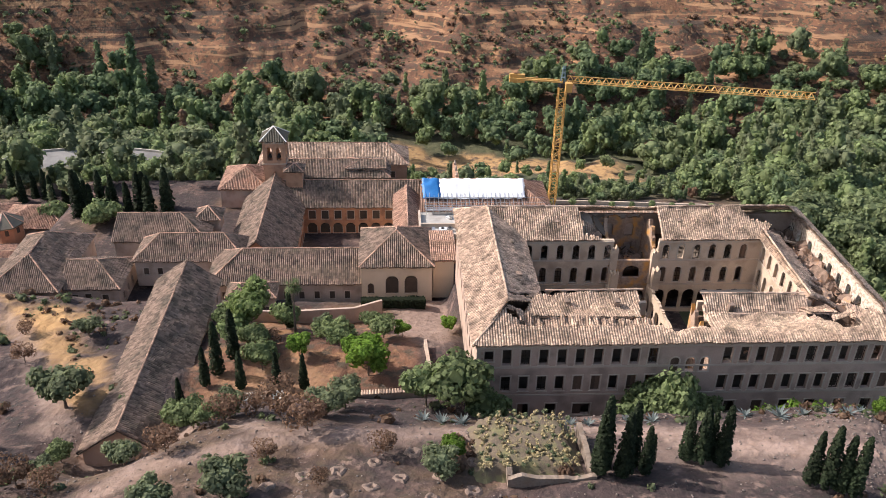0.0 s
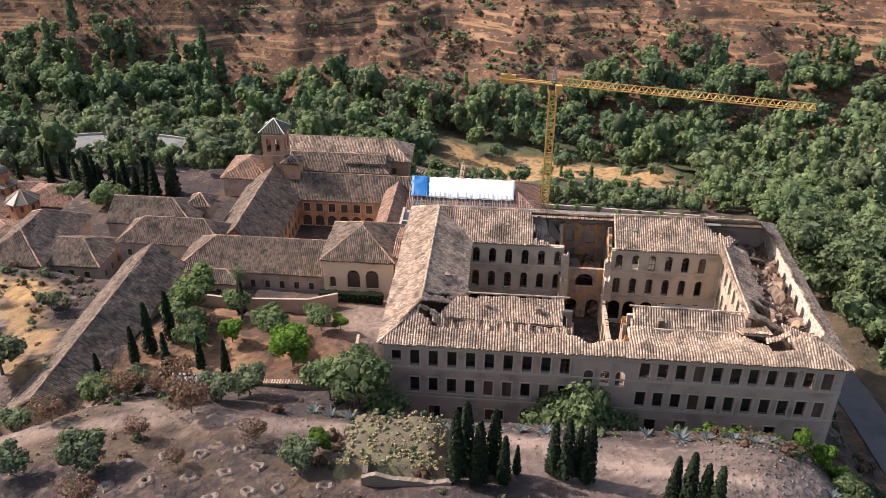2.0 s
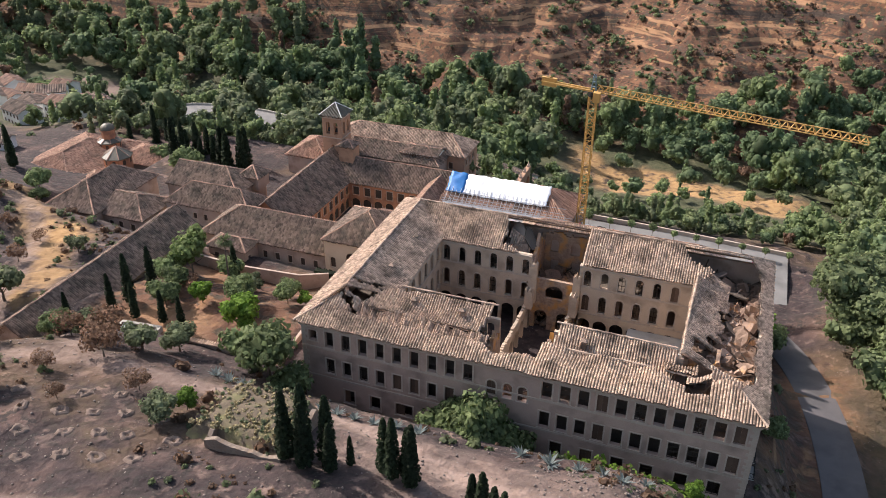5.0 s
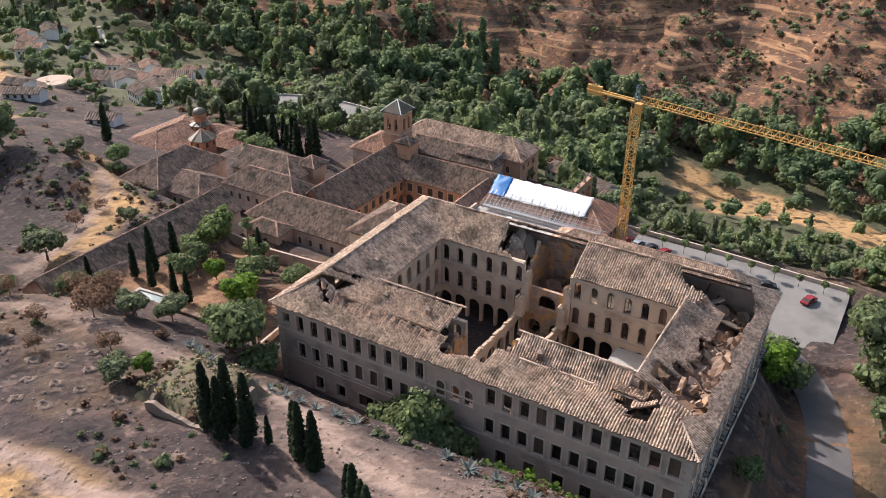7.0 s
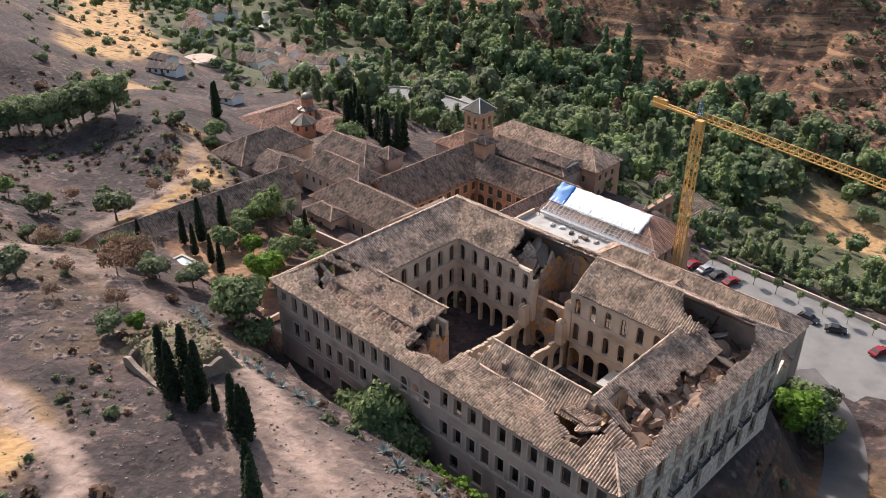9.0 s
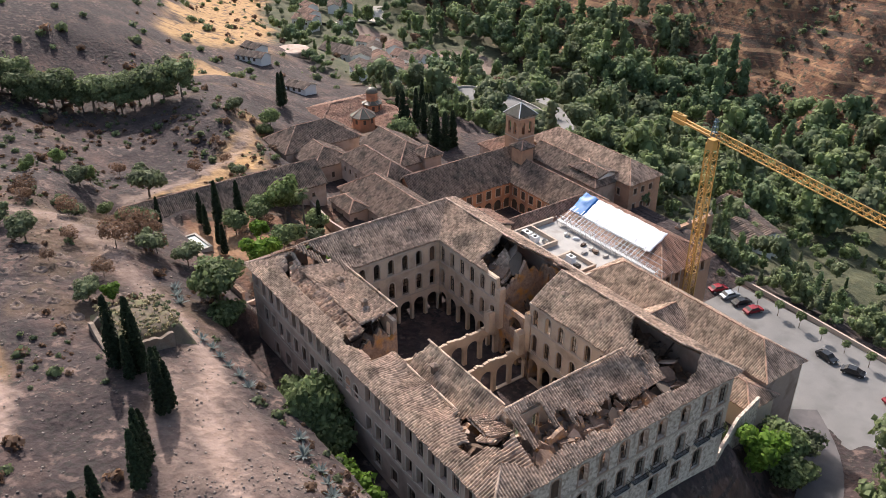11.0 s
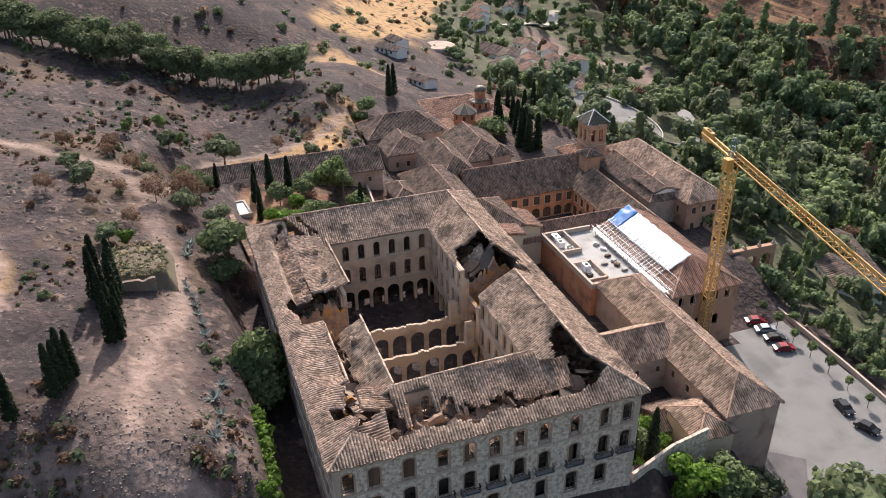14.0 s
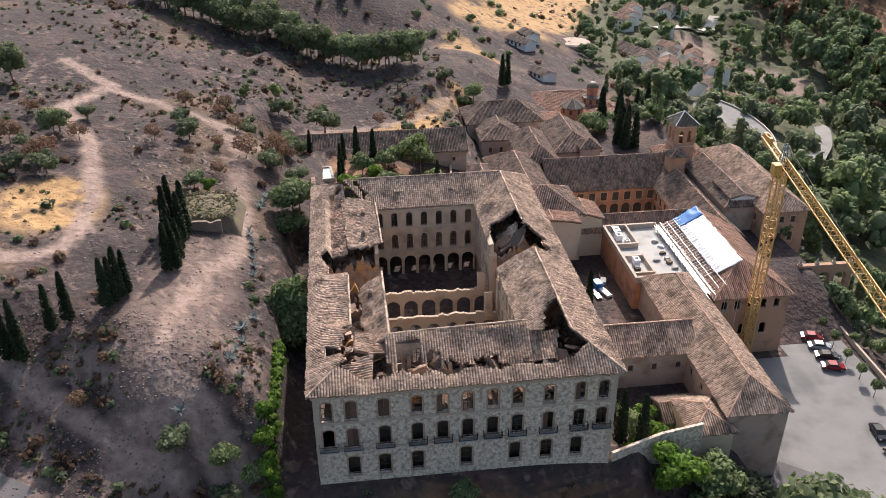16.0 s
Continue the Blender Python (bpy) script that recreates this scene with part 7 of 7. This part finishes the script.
part("earth_top", g, material("dry_grass_mound", (0.085, 0.066, 0.05), (0.17, 0.13, 0.085), 0.8, 6.0, 0.97, 0.8, (0.16, 0.15, 0.07), stain_scale=0.5), vault, smooth=True)
places = [(rng.uniform(-1, 11), rng.uniform(-23.5, -14), 16.4, rng.uniform(0.15, 0.42), rng.uniform(0, 6), rng.choice((0, 1, 1, 1))) for _ in range(300)]
scatter("mound_grass", "dry yellowish weeds on the cistern top", "weeds", places, [M_LEAF_OLIVE, material("straw_weeds", (0.22, 0.175, 0.085), (0.34, 0.28, 0.15), 0.5, 3.0, 0.9, 0.0, island=0.3)], BUSHES)


# ---- vehicles ----
def car(x, y, turn, paint, label, z=-12.86):
    t = thing("car", label, "car", "cars on the forecourt", at=(x, y, z), turn=turn)
    prof = ((-2.1, 0.35), (-2.15, 0.8), (-1.6, 0.95), (-1.0, 1.42), (0.5, 1.46), (1.15, 0.98), (2.0, 0.82), (2.12, 0.4))
    g = Geo()
    n = len(prof)
    for side in (-0.85, 0.85):
        g.v += [(a, side * (0.86 if b > 1.2 else 1.0), b) for a, b in prof]
    g.f += [tuple(range(n)), tuple(reversed(range(n, 2 * n)))]
    g.f += [(k, n + k, n + (k + 1) % n, (k + 1) % n) for k in range(n)]
    part("body", g, paint, t)
    g = Geo()
    for s in (-1, 1):
        g.face((-1.25, s * 0.862, 1.0), (0.95, s * 0.862, 1.0), (0.42, s * 0.752, 1.38), (-0.92, s * 0.752, 1.36))
    g.face((0.58, -0.66, 1.44), (0.58, 0.66, 1.44), (1.13, 0.76, 1.03), (1.13, -0.76, 1.03))
    g.face((-1.07, -0.66, 1.40), (-1.07, 0.66, 1.40), (-1.58, 0.76, 1.0), (-1.58, -0.76, 1.0))
    part("windows", mapped(g, pose(0, 0, 0.012)), M_IRON, t, "dark car glass")
    for a in (-1.35, 1.3):
        for s in (-0.8, 0.8):
            g = Geo()
            g.cone((a, s - 0.1, 0.32), (a, s + 0.1, 0.32), 0.32, 0.32, 12)
            w = part("wheel", g, M_IRON, t)
            g = Geo()
            g.cone((a, s - 0.11, 0.32), (a, s + 0.11, 0.32), 0.19, 0.19, 10)
            part("rim", g, M_STEEL, w)
    for s in (-0.6, 0.6):
        g = Geo()
        g.box(2.02, s - 0.18, 0.6, 2.13, s + 0.18, 0.74)
        part("headlight", g, M_WHITE, t)


P_RED = material("dark_red_car_paint", (0.22, 0.015, 0.02), (0.27, 0.02, 0.03), 0.3, 2.0, 0.25, 0.0)
P_BLACK = material("black_car_paint", (0.012, 0.013, 0.016), (0.02, 0.021, 0.025), 0.3, 2.0, 0.2, 0.0)
P_SILVER = material("silver_car_paint", (0.42, 0.45, 0.48), (0.5, 0.52, 0.55), 0.3, 2.0, 0.25, 0.0, metal=0.5)
for x, y, a, p, lab in ((17.6, 97.9, 70, P_SILVER, "silver car parked on the forecourt"), (22.0, 97.4, 72, P_RED, "dark red car parked on the forecourt"), (25.2, 97.3, 74, P_SILVER, "silver van-like car parked on the forecourt"),
                        (28.4, 97.0, 74, P_BLACK, "black car parked on the forecourt"), (31.8, 96.5, 74, P_RED, "red car parked on the forecourt"), (50.2, 94.4, -8, P_BLACK, "black car parked along the parapet"),
                        (55.8, 94.2, 20, P_BLACK, "dark car parked along the parapet"), (64.8, 92.6, 70, P_RED, "red car at the end of the forecourt")):
    car(x, y, a, p, lab)


# ---- gate arches and the white houses in the valley ----
gate = thing("triple_arch_gate", "weathered brick gate with three round arches", "gate")
part("wall", mapped(wall_geo(12.5, -13, -5.6, [(1.0 + 3.8 * k, 3.8 + 3.8 * k, -13, -7.4, 1.4) for k in range(3)], 1.1, ends=True), pose(6.2, 101.5, 0, 0, 0, 90)), M_TOWER, gate)
for k in range(4):
    g = Geo()
    g.box(-0.35, -0.35, -5.6, 0.35, 0.35, -5.1)
    g.cone((0, 0, -5.1), (0, 0, -4.2), 0.3, 0.08, 8)
    part("finial", mapped(g, pose(5.7, 102.0 + 3.8 * k, 0)), M_TRIM, gate)


def village_house(x, y, w, d, h, turn, red, z=None):
    z = ground_z(x, y) if z is None else z
    t = thing("village_house", "whitewashed house with a %s tile roof" % ("red" if red else "grey-brown"), "house", "village houses", at=(x, y, z), turn=turn)
    g = Geo()
    g.box(-w / 2, -d / 2, -3, w / 2, d / 2, h)
    for s in (-1, 1):
        g.face((s * w / 2, -d / 2, h), (s * w / 2, d / 2, h), (s * w / 2, 0, h + d * 0.22))
    part("wall", g, M_WHITEWASH, t)
    for s in (-1, 1):
        part("roof_slope", slope_geo((-s * (w / 2 + 0.4), -s * (d / 2 + 0.4), h), (s * (w / 2 + 0.4), -s * (d / 2 + 0.4), h), (-s * (w / 2 + 0.4), 0, h + d * 0.24), (s * (w / 2 + 0.4), 0, h + d * 0.24), pitch=0.9, step=3, sag=0.03), M_TILE_RED if red else M_TILE_DARK, t)
    k = 0
    for u in np.arange(-w / 2 + 1.2, w / 2 - 1.2, 2.4):
        for zz in (0.9, 3.6):
            if zz + 1.2 < h:
                for s in (-1, 1):
                    g = Geo()
                    g.box(u, s * d / 2 - 0.05, zz, u + 1.0, s * d / 2 + 0.05, zz + 1.3)
                    part("window", g, M_DARKWOOD, t)


for k, (x, y) in enumerate(VILLAGE):
    r = random.Random(k)
    village_house(x, y, r.uniform(8, 13), r.uniform(6.5, 9.0), r.uniform(4.5, 7.0), r.uniform(-40, 40), r.random() < 0.5)
village_house(-236, 147, 18, 11, 4, 20, False)
village_house(-142, 80, 9, 6, 2.2, 25, False)
village_house(-181, 80, 12, 6, 2.4, 30, False)
village_house(-193, 86, 9, 6, 2.2, 15, False)
village_house(-364, 214, 26, 8, 5, -30, False)
village_house(-16, 163, 26, 8, 5, -22, False)
village_house(-4, 146, 14, 7, 4, -22, False)
threshing = thing("round_platform", "round earthen threshing platform with a stone kerb", "platform", at=(-212, 111, ground_z(-212, 111)))
g = Geo()
g.cone((0, 0, -4), (0, 0, 1.0), 8.2, 7.4, 24)
part("bank", g, M_PINK, threshing)
g = Geo()
g.cone((0, 0, 1.0), (0, 0, 1.3), 7.0, 6.8, 24)
part("top", g, M_PINK, threshing)
ribbon("valley_road", [(x, y, ground_z(x, y) + 0.7) for x, y, _ in LANE], 6, M_ASPHALT, "pale lane winding down into the valley", "road", 0.2)
ribbon("village_street", [(x, y, ground_z(x, y) + 0.6) for x, y in ((-312, 176), (-328, 196), (-340, 216), (-350, 237), (-372, 250))], 8, M_PAVE, "pale village street on the far slope", "road", 0.2)
lot = thing("parking_lot", "pale paved parking terrace with a low white parapet", "parking lot", kind="structure")
ring = [(-98 + 25 * math.cos(k * math.tau / 40), 134 + 9 * math.sin(k * math.tau / 40)) for k in range(40)]
g = Geo()
g.face(*[(x, y, -13.6) for x, y in ring])
for (x, y), (u, v) in zip(ring, ring[1:] + ring[:1]):
    g.face((x, y, -22), (u, v, -22), (u, v, -13.6), (x, y, -13.6))
part("paving", g, M_ASPHALT, lot)
g = Geo()
for (x, y), (u, v) in zip(ring[:21], ring[1:22]):
    g.beam((x, y, -13.35), (u, v, -13.35), 0.35, 0.8)
part("parapet", g, M_PAVE, lot)


# ---- planting pits on the burnt slope ----
def planting_pit(x, y, seed):
    """A shallow pit with a ring of thrown-up pale earth."""
    r = random.Random(seed)
    t = thing("planting_pit", "shallow planting pit ringed with pale thrown-up earth", "pit", "planting pits on the slope", at=(x, y, ground_z(x, y)))
    g = Geo()
    n, prof = 14, ((0.25, -0.10), (0.55, 0.10), (0.85, 0.20), (1.2, 0.05), (1.5, -0.25))
    for k in range(n):
        a, w, h = k * math.tau / n, r.uniform(0.75, 1.15), r.uniform(0.6, 1.3)
        for d, z in prof:
            dx, dy = math.cos(a) * d * w * 0.8, math.sin(a) * d * w * 0.8
            g.v.append((dx, dy, ground_z(x + dx, y + dy) - ground_z(x, y) + 0.06 + z * h))
    m = len(prof)
    for k in range(n):
        for i in range(m - 1):
            a, b = k * m + i, ((k + 1) % n) * m + i
            g.f.append((a, a + 1, b + 1, b))
    part("rim", g, M_PIT, t)


M_PIT = material("thrown_up_earth", (0.12, 0.085, 0.068), (0.24, 0.175, 0.14), 1.4, 6.0, 0.97, 0.8)
pit_rng = random.Random(31)
for i in range(-2, 5):
    for j in range(-1, 3):
        planting_pit(-17.4 + 3.9 * i - 0.6 * j + pit_rng.uniform(-0.5, 0.5), -27.2 + 1.5 * i - 4.9 * j + pit_rng.uniform(-0.5, 0.5), i * 9 + j)
